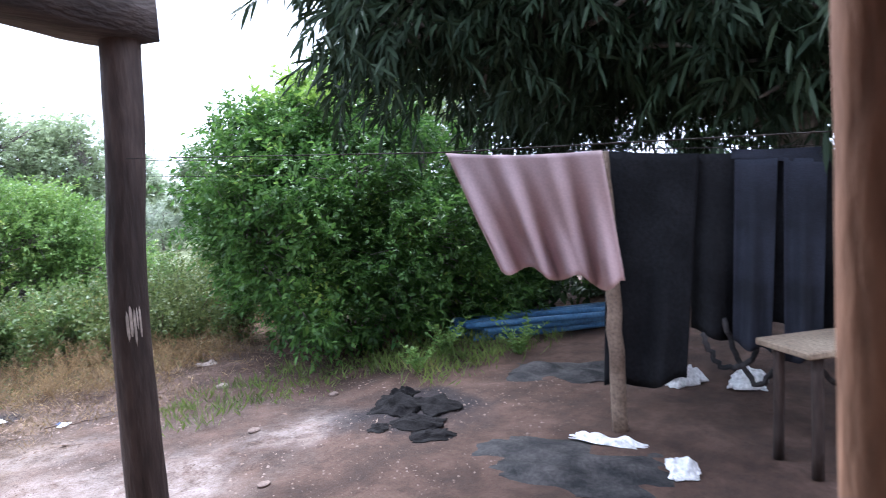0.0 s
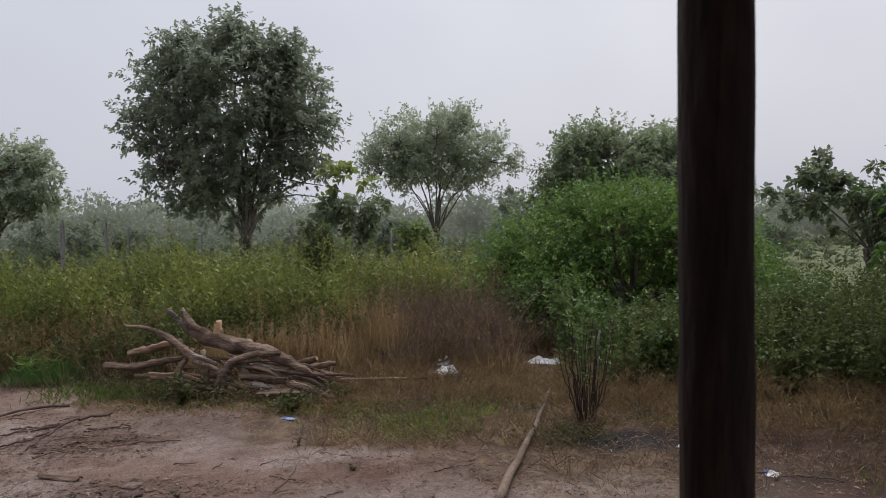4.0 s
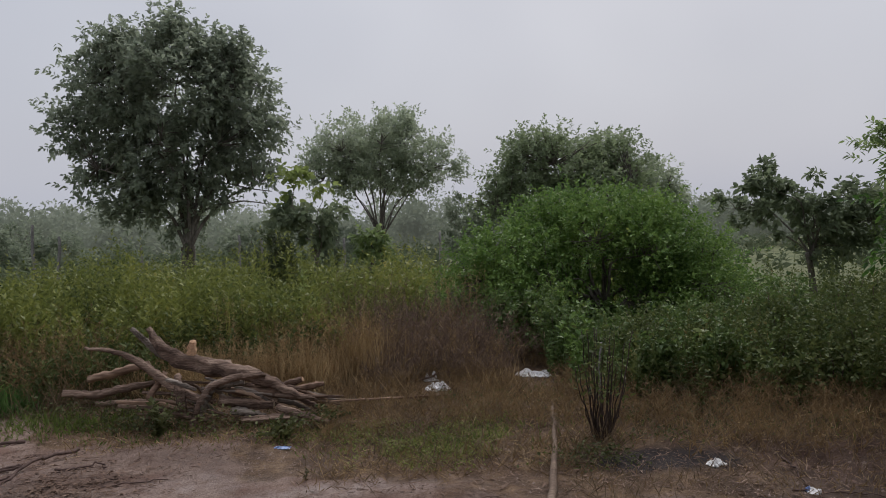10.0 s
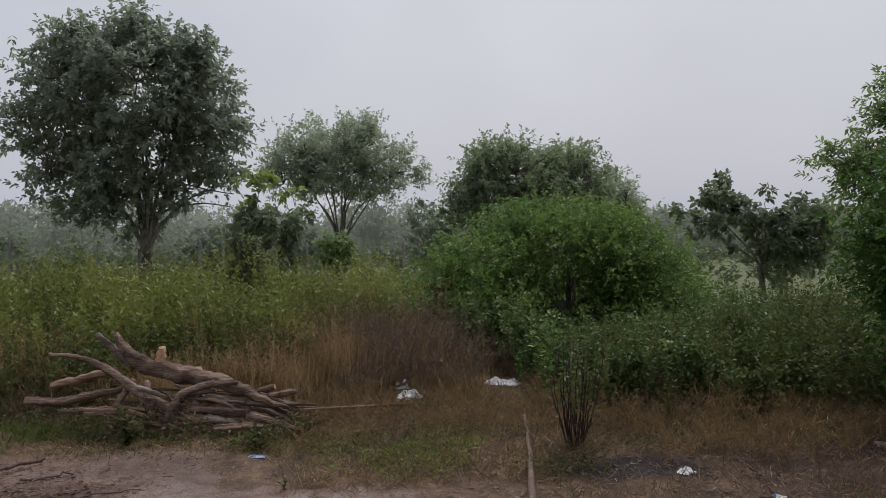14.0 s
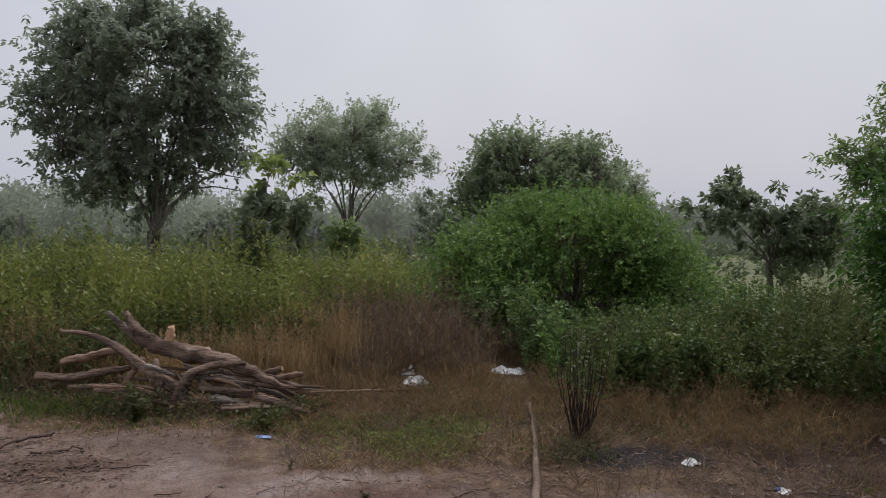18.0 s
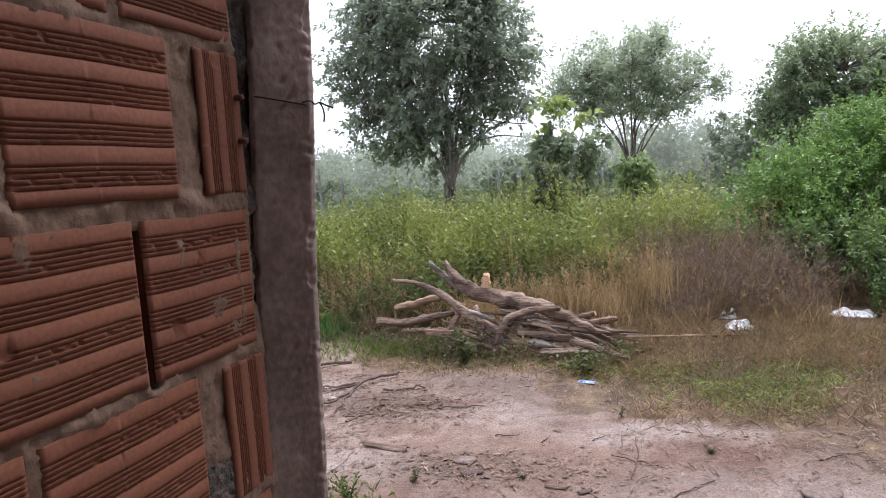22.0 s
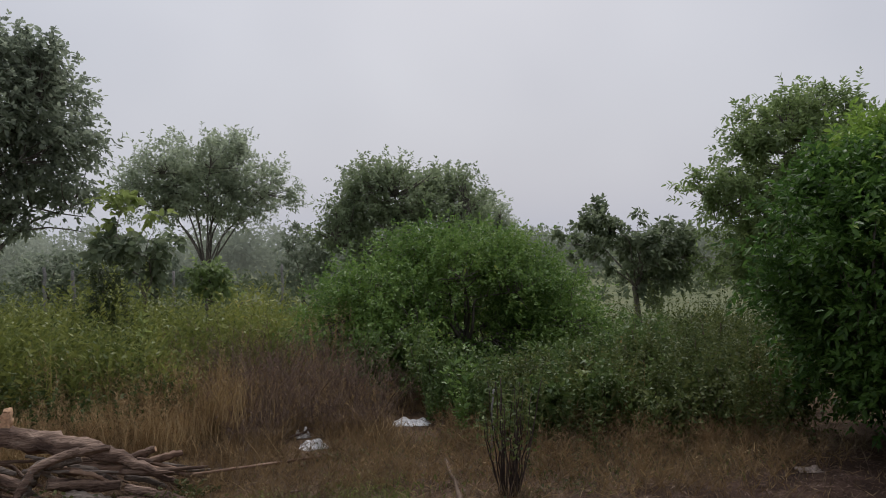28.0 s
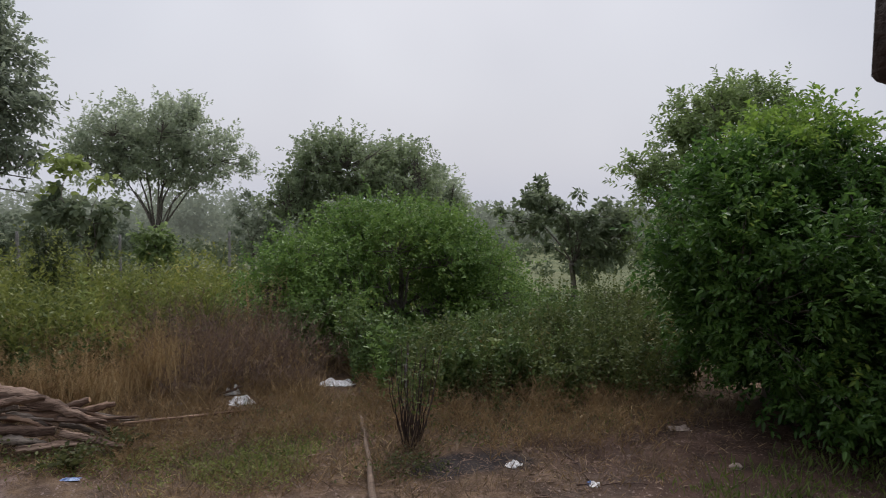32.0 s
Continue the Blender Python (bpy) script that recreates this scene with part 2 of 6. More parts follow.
M["post"] = material("dark_wet_post_wood", (0.036, 0.025, 0.021), (0.095, 0.066, 0.055), 0.75, 5, 50, 0.6, stretch=(1, 1, 0.18))
M["beam"] = material("dark_wet_beam_wood", (0.034, 0.025, 0.022), (0.085, 0.062, 0.053), 0.8, 5, 50, 0.6, stretch=(0.2, 1, 1.2))
M["scrape"] = material("scraped_pale_wood", (0.36, 0.3, 0.25), (0.5, 0.44, 0.38), 0.85, 12, 70, 0.3)
M["jamb"] = material("red_brown_post_wood", (0.2, 0.105, 0.065), (0.31, 0.18, 0.115), 0.8, 4, 50, 0.4, stretch=(1, 1, 0.2))
M["brick"] = material("orange_clay_brick", (0.1, 0.032, 0.0155), (0.148, 0.053, 0.027), 0.9, 4, 160, 0.3, third=(0.122, 0.042, 0.021), dist=0.0012, vary=0.16)
M["mortar"] = material("grey_mortar", (0.09, 0.053, 0.034), (0.17, 0.108, 0.074), 0.95, 9, 80, 0.6, dist=0.004, vary=0.2)
# Crumbly mortar whose near-black tone also paints shadow in gaps and holes.
M["shade_dark_mortar"] = material("crumbly_mortar_with_gap_shade", (0.02, 0.016, 0.014), (0.1, 0.075, 0.06), 0.95, 30, 90, 0.9, dist=0.008)
M["concrete"] = material("rough_concrete", (0.18, 0.132, 0.11), (0.36, 0.277, 0.235), 0.92, 9, 95, 0.6, third=(0.26, 0.198, 0.167), stretch=(1, 1, 0.7), dist=0.003, vary=0.2)
M["wire"] = material("rusty_wire", (0.02, 0.016, 0.015), (0.05, 0.04, 0.036), 0.9, 30, 90, 0.2)
M["towel"] = material("dusty_pink_towel", (0.42, 0.3, 0.305), (0.64, 0.5, 0.515), 0.95, 2, 220, 0.15, third=(0.56, 0.42, 0.43), dist=0.002, vary=0.07)
M["black_cloth"] = material("black_plastic_sheet", (0.006, 0.006, 0.007), (0.014, 0.014, 0.016), 0.85, 3, 40, 0.3, spec=0.15)
M["denim"] = material("dark_blue_denim", (0.009, 0.01, 0.015), (0.026, 0.029, 0.043), 0.9, 3, 160, 0.2, dist=0.002)
M["white_bag"] = material("white_plastic_bag", (0.6, 0.58, 0.56), (0.82, 0.81, 0.8), 0.5, 6, 40, 0.3)
M["blue_bag"] = material("blue_wrapper", (0.12, 0.2, 0.45), (0.45, 0.55, 0.75), 0.4, 18, 40, 0.3)
M["blue_pipe"] = material("blue_plastic_pipe", (0.03, 0.085, 0.17), (0.075, 0.16, 0.27), 0.45, 4, 40, 0.1)
M["roof"] = material("dark_roof_boards", (0.06, 0.045, 0.038), (0.12, 0.09, 0.075), 0.9, 4, 40, 0.5)
M["plaster"] = material("grey_house_wall", (0.3, 0.22, 0.18), (0.4, 0.31, 0.26), 0.9, 3, 50, 0.4)
M["tarp"] = material("dark_grey_tarpaulin", (0.012, 0.012, 0.013), (0.065, 0.058, 0.056), 0.75, 5, 40, 0.4, spec=0.2)
M["stone"] = material("pale_stone", (0.24, 0.185, 0.15), (0.38, 0.31, 0.262), 0.9, 8, 60, 0.4)
M["clod"] = material("earth_clods", (0.1, 0.068, 0.053), (0.3, 0.225, 0.19), 0.95, 1.5, 60, 0.4)
M["twig"] = material("dead_twigs", (0.07, 0.045, 0.038), (0.17, 0.115, 0.095), 0.9, 6, 60, 0.3)
M["charcoal"] = material("charcoal_ash", (0.007, 0.006, 0.006), (0.02, 0.018, 0.018), 0.95, 12, 60, 0.6, spec=0.1)

L = {}
# Mist is painted into these tree leaves: tree_a, tree_b and dome are lightened.
L["tree_a"] = leaf_material("mist_lightened_grey_green_leaves", (0.22, 0.26, 0.19), (0.35, 0.39, 0.28), glow=0.68, spec=0.5)
L["tree_b"] = leaf_material("mist_paled_grey_green_leaves", (0.32, 0.37, 0.26), (0.45, 0.5, 0.35), glow=0.6, spec=0.45)
L["dome"] = leaf_material("mist_dulled_green_leaves", (0.2, 0.25, 0.15), (0.31, 0.37, 0.2), glow=0.6, spec=0.4)
L["undergrowth"] = leaf_material("mid_green_shrub_leaves", (0.07, 0.12, 0.038), (0.175, 0.245, 0.07), (0.31, 0.32, 0.09))
L["bush"] = leaf_material("fresh_green_leaves", (0.1, 0.185, 0.05), (0.24, 0.36, 0.085), (0.38, 0.45, 0.11))
L["citrus"] = leaf_material("glossy_green_leaves", (0.035, 0.085, 0.02), (0.12, 0.225, 0.045), (0.3, 0.4, 0.08), 0.4, 0.45)
L["shoot"] = leaf_material("young_yellow_green_leaves", (0.12, 0.21, 0.04), (0.27, 0.4, 0.07), (0.42, 0.5, 0.1), 0.4, 0.5)
# Haze put into the far tree's green: lightened beyond the leaf's own colour.
L["tree_c"] = leaf_material("haze_lightened_fresh_green_leaves", (0.15, 0.21, 0.085), (0.28, 0.36, 0.14), (0.38, 0.45, 0.17), glow=0.6)
L["tree_d"] = leaf_material("broad_dark_leaves", (0.13, 0.17, 0.1), (0.24, 0.28, 0.165), glow=0.55)
# The crown's backlit darkness is put into this leaf colour.
L["mango"] = leaf_material("backlit_dark_mango_leaves", (0.011, 0.022, 0.01), (0.028, 0.044, 0.02), None, 0.6, 0.12, spec=0.2)
L["weed"] = leaf_material("yellow_green_weed_leaves", (0.115, 0.155, 0.042), (0.325, 0.345, 0.085), (0.48, 0.42, 0.13), patch=0.9)
L["shrub"] = leaf_material("dull_shrub_leaves", (0.055, 0.085, 0.028), (0.165, 0.19, 0.06), (0.28, 0.21, 0.085), rough=0.55, spec=0.2)
L["dry"] = leaf_material("dry_grass_blades", (0.31, 0.2, 0.1), (0.56, 0.42, 0.225), (0.68, 0.55, 0.31), 0.8, 0.3)
L["brown"] = leaf_material("brown_dead_stalks", (0.09, 0.065, 0.04), (0.27, 0.2, 0.125), (0.46, 0.37, 0.22), 0.85, 0.25, 2.2)
L["purple"] = leaf_material("purple_brown_dead_twigs", (0.085, 0.057, 0.043), (0.27, 0.19, 0.14), (0.6, 0.46, 0.3), 0.85, 0.2, 2.6)
L["olive"] = leaf_material("dull_olive_leaves", (0.05, 0.06, 0.022), (0.14, 0.15, 0.05), (0.22, 0.19, 0.08), rough=0.6)
L["grass"] = leaf_material("short_green_grass", (0.085, 0.125, 0.03), (0.19, 0.24, 0.055), (0.3, 0.27, 0.1), 0.6)
L["tuft"] = leaf_material("fresh_green_grass", (0.05, 0.12, 0.03), (0.12, 0.22, 0.055), rough=0.6)
L["litter"] = leaf_material("fallen_leaves", (0.1, 0.06, 0.042), (0.24, 0.155, 0.11), (0.4, 0.3, 0.23), 0.75, 0.1, 3.0)
# Mist is put into the far weeds' colour as a greyed green.
L["far"] = leaf_material("mist_greyed_far_leaves", (0.13, 0.165, 0.1), (0.19, 0.22, 0.135), rough=1.0, glow=0.3, spec=0.0)
L["dark_shrub"] = leaf_material("dark_olive_shrub_leaves", (0.06, 0.085, 0.04), (0.13, 0.15, 0.075))
L["yellow_grass"] = leaf_material("yellow_green_grass", (0.13, 0.16, 0.04), (0.29, 0.31, 0.085), (0.38, 0.34, 0.13), 0.6)
# Haze sits in the colour itself: paler than a near bush's leaves.
L["far_bush"] = leaf_material("haze_paled_bush_leaves", (0.2, 0.24, 0.17), (0.3, 0.34, 0.24), glow=0.55, spec=0.2)
L["dead"] = leaf_material("withered_leaves", (0.11, 0.072, 0.036), (0.32, 0.215, 0.105), (0.54, 0.4, 0.205), 0.8, 0.3)
L["straw"] = leaf_material("brown_straw_stems", (0.17, 0.11, 0.05), (0.42, 0.295, 0.135), (0.62, 0.48, 0.24), 0.8, 0.3, 2.0)
# Shade beneath the mango is worked into this bush's leaf colour.
L["shade_bush"] = leaf_material("shade_darkened_glossy_leaves", (0.02, 0.045, 0.015), (0.06, 0.1, 0.028))
L["lime"] = leaf_material("lime_green_leaves", (0.2, 0.26, 0.08), (0.36, 0.42, 0.14), glow=0.5)
L["dull"] = leaf_material("dry_weed_leaves", (0.08, 0.07, 0.035), (0.17, 0.15, 0.075))


# ---------------------------------------------------------------- ground
EDGE_X = [-60, -6, -3.8, -2.3, -1.2, -0.4, 0.2, 0.6, 1.0, 1.4, 2.2, 2.9, 3.4, 3.8, 4.6, 5.4, 6.2, 7.2, 9, 60]
EDGE_Y = [7.2, 7.1, 6.9, 6.6, 5.5, 5.25, 4.8, 4.45, 4.15, 3.75, 3.1, 2.9, 2.6, 2.4, 2.3, 2.0, 1.4, 0.8, 0.2, 0.0]


def lumps(x, y, s, seed):
    """Smooth random height from a few crossing waves."""
    g = rng_of(seed)
    out = 0
    for k in range(7):
        a, ph, w = g.uniform(0, 6.3), g.uniform(0, 6.3), g.uniform(0.6, 1.9)
        out = out + np.sin((x * np.cos(a) + y * np.sin(a)) * w / s + ph) / 7 ** 0.5
    return out


def ground_z(x, y):
    """The ground's height: nearly flat, with small hollows and humps."""
    near = 0.012 * lumps(x, y, 0.35, 1) + 0.008 * lumps(x, y, 0.12, 2)
    return near - 0.012


def sand_share(x, y):
    edge = np.interp(x, EDGE_X, EDGE_Y)
    return np.clip((edge - y + 0.22 * lumps(x, y, 0.3, 5) + 0.1 * lumps(x, y, 0.1, 6)) / 0.5 + 0.5, 0, 1)


def spread(lo, hi, step, far):
    core = list(np.arange(lo, hi + 1e-6, step))
    d, grow = step, []
    while sum(grow) < far:
        d *= 1.35
        grow.append(d)
    out = np.cumsum(grow)
    return np.array([lo - v for v in out[::-1]] + core + [hi + v for v in out])


def build_ground():
    gx, gy = spread(-6, 9, 0.075, 600), spread(0.3, 9.5, 0.075, 600)
    X, Y = np.meshgrid(gx, gy, indexing="ij")
    Z = ground_z(X, Y)
    v = np.stack([X, Y, Z], -1).reshape(-1, 3)
    n, m = X.shape
    i, j = np.meshgrid(np.arange(n - 1), np.arange(m - 1), indexing="ij")
    f = np.stack([i * m + j, (i + 1) * m + j, (i + 1) * m + j + 1, i * m + j + 1], -1).reshape(-1, 4)
    me = mesh_from("ground", v, f, True)
    at = me.attributes.new("sand", "FLOAT", "POINT")
    at.data.foreach_set("value", sand_share(X, Y).astype(np.float32).ravel())
    def patch_of(cx, cy, rx, ry, soft):
        d = np.hypot((X - cx) / rx, (Y - cy) / ry) + 0.22 * lumps(X, Y, 0.12, 41) + 0.1 * lumps(X, Y, 0.05, 42)
        return np.clip((1 - d) / soft + 0.5, 0, 1)

    ash = np.maximum(patch_of(2.85, 4.42, 0.52, 0.27, 0.5), patch_of(5.2, 1.5, 0.5, 0.5, 0.6)) * 0.92
    me.attributes.new("ash", "FLOAT", "POINT").data.foreach_set("value", ash.astype(np.float32).ravel())
    red = np.maximum(0.95 * np.maximum(patch_of(-1.68, 3.22, 0.48, 0.25, 0.25), patch_of(-1.03, 3.28, 0.17, 0.09, 0.35)), 0.3 * patch_of(0.2, 3.9, 1.3, 0.5, 1.2))
    dirt = np.zeros_like(X)
    for cx, cy, rx, ry, k in ((-2.05, 4.1, 0.5, 0.22, 0.85), (-1.32, 4.72, 0.4, 0.25, 0.75), (-0.62, 3.8, 0.6, 0.2, 0.55), (1.6, 4.0, 0.45, 0.3, 0.6), (0.5, 3.75, 0.5, 0.15, 0.4), (-2.9, 4.8, 0.6, 0.3, 0.6), (4.2, 2.7, 0.5, 0.25, 0.7), (3.3, 3.6, 0.5, 0.3, 0.6), (3.9, 1.4, 0.3, 0.15, 0.6), (4.9, 2.3, 0.5, 0.2, 0.5), (2.4, 2.9, 0.5, 0.2, 0.5), (0.3, 4.95, 0.5, 0.2, 0.55), (-0.3, 5.2, 0.6, 0.2, 0.5)):
        dirt = np.maximum(dirt, k * patch_of(cx, cy, rx, ry, 0.7))
    me.attributes.new("dirt", "FLOAT", "POINT").data.foreach_set("value", dirt.astype(np.float32).ravel())
    pale = np.zeros_like(X)
    for cx, cy, rx, ry, k in ((-1.5, 3.85, 0.45, 0.2, 0.8), (-0.45, 4.62, 0.5, 0.2, 0.5), (0.4, 4.3, 0.7, 0.16, 0.8), (0.9, 3.55, 0.6, 0.25, 0.5), (3.0, 3.1, 0.5, 0.25, 0.5), (3.3, 1.9, 0.6, 0.4, 0.7), (2.2, 3.5, 0.6, 0.25, 0.6), (4.4, 1.9, 0.5, 0.25, 0.6), (2.9, 2.3, 0.5, 0.4, 0.6), (-2.3, 5.2, 0.6, 0.3, 0.5)):
        pale = np.maximum(pale, k * patch_of(cx, cy, rx, ry, 0.9))
    me.attributes.new("pale", "FLOAT", "POINT").data.foreach_set("value", pale.astype(np.float32).ravel())
    # Dark wet soil, spread wider to paint in a darkening at the right.
    damp_dark = np.clip((X - 2.3 + 0.25 * lumps(X, Y, 0.4, 43)) / 1.3, 0, 1) * np.clip((5.2 - Y) / 0.8, 0, 1) * 0.96
    me.attributes.new("damp_dark", "FLOAT", "POINT").data.foreach_set("value", damp_dark.astype(np.float32).ravel())
    me.attributes.new("red", "FLOAT", "POINT").data.foreach_set("value", red.astype(np.float32).ravel())
    fd = me.attributes.new("field", "FLOAT", "POINT")
    fd.data.foreach_set("value", np.clip((np.hypot(X - 1, Y) - 9) / 3, 0, 1).astype(np.float32).ravel())
    mat = bpy.data.materials.new("sand_and_litter")
    mat.use_nodes = True
    nd, ln = mat.node_tree.nodes, mat.node_tree.links
    bs = nd["Principled BSDF"]
    bs.inputs["Roughness"].default_value = 0.85
    bs.inputs["Specular IOR Level"].default_value = 0.25
    co = nd.new("ShaderNodeTexCoord")

    def noise_of(scale, detail=6.0, rough=0.6):
        n = nd.new("ShaderNodeTexNoise")
        n.inputs["Scale"].default_value, n.inputs["Detail"].default_value, n.inputs["Roughness"].default_value = scale, detail, rough
        ln.new(co.outputs["Object"], n.inputs["Vector"])
        return n.outputs[0]

    def ramp(src, stops):
        r = nd.new("ShaderNodeValToRGB")
        el = r.color_ramp.elements
        el[0].position, el[0].color = stops[0][0], (*stops[0][1], 1)
        el[1].position, el[1].color = stops[-1][0], (*stops[-1][1], 1)
        for p, c in stops[1:-1]:
            el.new(p).color = (*c, 1)
        ln.new(src, r.inputs[0])
        return r.outputs[0]

    def mix(fac, a, b, kind="MIX"):
        x = nd.new("ShaderNodeMix")
        x.data_type, x.blend_type = "RGBA", kind
        ln.new(fac, x.inputs[0]) if not isinstance(fac, float) else None
        if isinstance(fac, float):
            x.inputs[0].default_value = fac
        ln.new(a, x.inputs[6])
        ln.new(b, x.inputs[7])
        return x.outputs[2]

    sand = ramp(noise_of(0.95, 10, 0.6), [(0.28, (0.17, 0.09, 0.068)), (0.4, (0.23, 0.145, 0.11)), (0.48, (0.42, 0.33, 0.275)), (0.54, (0.29, 0.208, 0.165)), (0.6, (0.4, 0.312, 0.26)), (0.7, (0.13, 0.09, 0.075))])
    grit = ramp(noise_of(26, 8, 0.7), [(0.3, (0.3, 0.27, 0.25)), (0.5, (0.62, 0.6, 0.58)), (0.7, (0.8, 0.78, 0.76))])
    sand = mix(0.6, sand, grit, "MULTIPLY")
    speck = ramp(noise_of(75, 5, 0.65), [(0.36, (0.35, 0.3, 0.28)), (0.46, (0.85, 0.83, 0.81)), (0.56, (1.0, 0.98, 0.97)), (0.68, (1.25, 1.22, 1.2))])
    sand = mix(0.8, sand, speck, "MULTIPLY")
    sand = mix(1.0, sand, ramp(noise_of(0.6, 7, 0.62), [(0.36, (0.44, 0.39, 0.37)), (0.47, (0.76, 0.725, 0.705)), (0.58, (1.0, 0.98, 0.97))]), "MULTIPLY")
    sand = mix(0.28, sand, ramp(noise_of(0.75, 8), [(0.3, (0.2, 0.11, 0.085)), (0.7, (0.26, 0.2, 0.175))]), "SCREEN")
    soil = ramp(noise_of(3.5, 8, 0.65), [(0.32, (0.07, 0.043, 0.026)), (0.5, (0.165, 0.106, 0.062)), (0.66, (0.3, 0.205, 0.125))])
    at_n = nd.new("ShaderNodeAttribute")
    at_n.attribute_name = "sand"
    edge = nd.new("ShaderNodeMath")
    edge.operation = "MULTIPLY_ADD"
    edge.inputs[1].default_value = 0.9
    ln.new(noise_of(7, 6, 0.7), edge.inputs[0])
    ln.new(at_n.outputs["Fac"], edge.inputs[2])
    cut = nd.new("ShaderNodeMapRange")
    cut.inputs[1].default_value, cut.inputs[2].default_value = 0.82, 1.08
    ln.new(edge.outputs[0], cut.inputs[0])
    field = ramp(noise_of(0.6, 8, 0.6), [(0.35, (0.11, 0.13, 0.055)), (0.5, (0.14, 0.16, 0.07)), (0.65, (0.18, 0.19, 0.09))])
    fa = nd.new("ShaderNodeAttribute")
    fa.attribute_name = "field"
    soil = mix(0.75, soil, speck, "MULTIPLY")
    soil = mix(fa.outputs["Fac"], soil, field)
    both = mix(cut.outputs[0], soil, sand)
    aa = nd.new("ShaderNodeAttribute")
    aa.attribute_name = "ash"
    burnt = ramp(noise_of(18, 6, 0.7), [(0.35, (0.008, 0.006, 0.007)), (0.65, (0.032, 0.026, 0.028))])
    ra = nd.new("ShaderNodeAttribute")
    ra.attribute_name = "red"
    both = mix(ra.outputs["Fac"], both, ramp(noise_of(9, 8, 0.7), [(0.35, (0.15, 0.068, 0.042)), (0.65, (0.25, 0.125, 0.082))]))
    # Wet soil tones, deepened so the yard's darkening lies in the colour.
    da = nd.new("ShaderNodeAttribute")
    da.attribute_name = "damp_dark"
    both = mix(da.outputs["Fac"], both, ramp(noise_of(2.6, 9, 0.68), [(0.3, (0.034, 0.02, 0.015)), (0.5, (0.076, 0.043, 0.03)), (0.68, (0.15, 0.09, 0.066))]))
    for name, stops, scale in (("pale", [(0.3, (0.28, 0.225, 0.2)), (0.7, (0.48, 0.405, 0.37))], 9), ("dirt", [(0.3, (0.055, 0.038, 0.03)), (0.5, (0.11, 0.08, 0.066)), (0.7, (0.2, 0.15, 0.125))], 16)):
        pn = nd.new("ShaderNodeAttribute")
        pn.attribute_name = name
        ragged = nd.new("ShaderNodeMath")
        ragged.operation = "MULTIPLY"
        ln.new(pn.outputs["Fac"], ragged.inputs[0])
        rag = nd.new("ShaderNodeMapRange")
        rag.inputs[1].default_value, rag.inputs[2].default_value = 0.35, 0.6
        ln.new(noise_of(6, 9, 0.72), rag.inputs[0])
        ln.new(rag.outputs[0], ragged.inputs[1])
        both = mix(ragged.outputs[0], both, ramp(noise_of(scale, 9, 0.72), stops))
    both = mix(0.6, both, ramp(noise_of(48, 6, 0.7), [(0.33, (0.45, 0.42, 0.4)), (0.47, (0.9, 0.89, 0.88)), (0.6, (1.0, 1.0, 1.0)), (0.72, (1.2, 1.18, 1.16))]), "MULTIPLY")
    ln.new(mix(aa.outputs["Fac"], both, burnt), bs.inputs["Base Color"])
    bp = nd.new("ShaderNodeBump")
    bp.inputs["Strength"].default_value, bp.inputs["Distance"].default_value = 0.9, 0.02
    ln.new(noise_of(42, 9, 0.75), bp.inputs["Height"])
    ln.new(bp.outputs[0], bs.inputs["Normal"])
    ob = put("ground", me, mat)
    tagged(ob, "damp pinkish sand yard fading into dark leaf-littered soil", "ground", kind="structure")


build_ground()


# ---------------------------------------------------------------- plants
def crown_clumps(blobs, count, seed, shell=0.55):
    """Centres of leaf clumps in the outer part of some ellipsoids (x, y, z, rx, ry, rz), and the way out of the crown at each."""
    g = rng_of(seed)
    b = np.asarray(blobs, float)
    w = (b[:, 3] * b[:, 4] * b[:, 5]) ** 0.62
    pick = g.choice(len(b), count, p=w / w.sum())
    d = unit(g.normal(0, 1, (count, 3)))
    knobs = 1 + 0.12 * lumps(d[:, 0] + pick, d[:, 2] + 0.7 * d[:, 1], 0.28, seed + 3)[:, None]
    cen = b[pick, :3] + b[pick, 3:] * d * knobs * g.uniform(shell, 1.0, (count, 1)) ** 0.7
    mid = (b[:, :3] * w[:, None]).sum(0) / w.sum()
    return cen, unit(0.6 * d + 0.5 * unit(cen - mid) + np.array([0, 0, 0.25]))


def ovate(pos, way, length, width, seed=0, fold=0.1, sag=0.14):
    """Verts and quads of leaves with a rounded outline, folded along the midrib, the tip sagging."""
    g = rng_of(seed)
    n = len(pos)
    way = unit(way)
    side = unit(np.cross(way, g.normal(0, 0.55, (n, 3)) + np.array([0, 0, 1.0])))
    nor = np.cross(side, way)
    L_ = np.broadcast_to(length, (n,))[:, None]
    W = np.broadcast_to(width, (n,))[:, None] / 2
    tip = pos + way * L_ - np.array([0, 0, 1.0]) * L_ * sag
    a, b = pos + way * L_ * 0.3 + nor * W * fold * 4, pos + way * L_ * 0.7 + nor * W * fold * 3 - np.array([0, 0, 1.0]) * L_ * sag * 0.4
    v = np.stack([pos, a + side * W, b + side * W * 0.8, tip, b - side * W * 0.8, a - side * W], 1).reshape(-1, 3)
    k = 6 * np.arange(n)[:, None]
    return v, np.concatenate([k + np.array([[0, 1, 2, 3]]), k + np.array([[0, 3, 4, 5]])], 1).reshape(-1, 4)


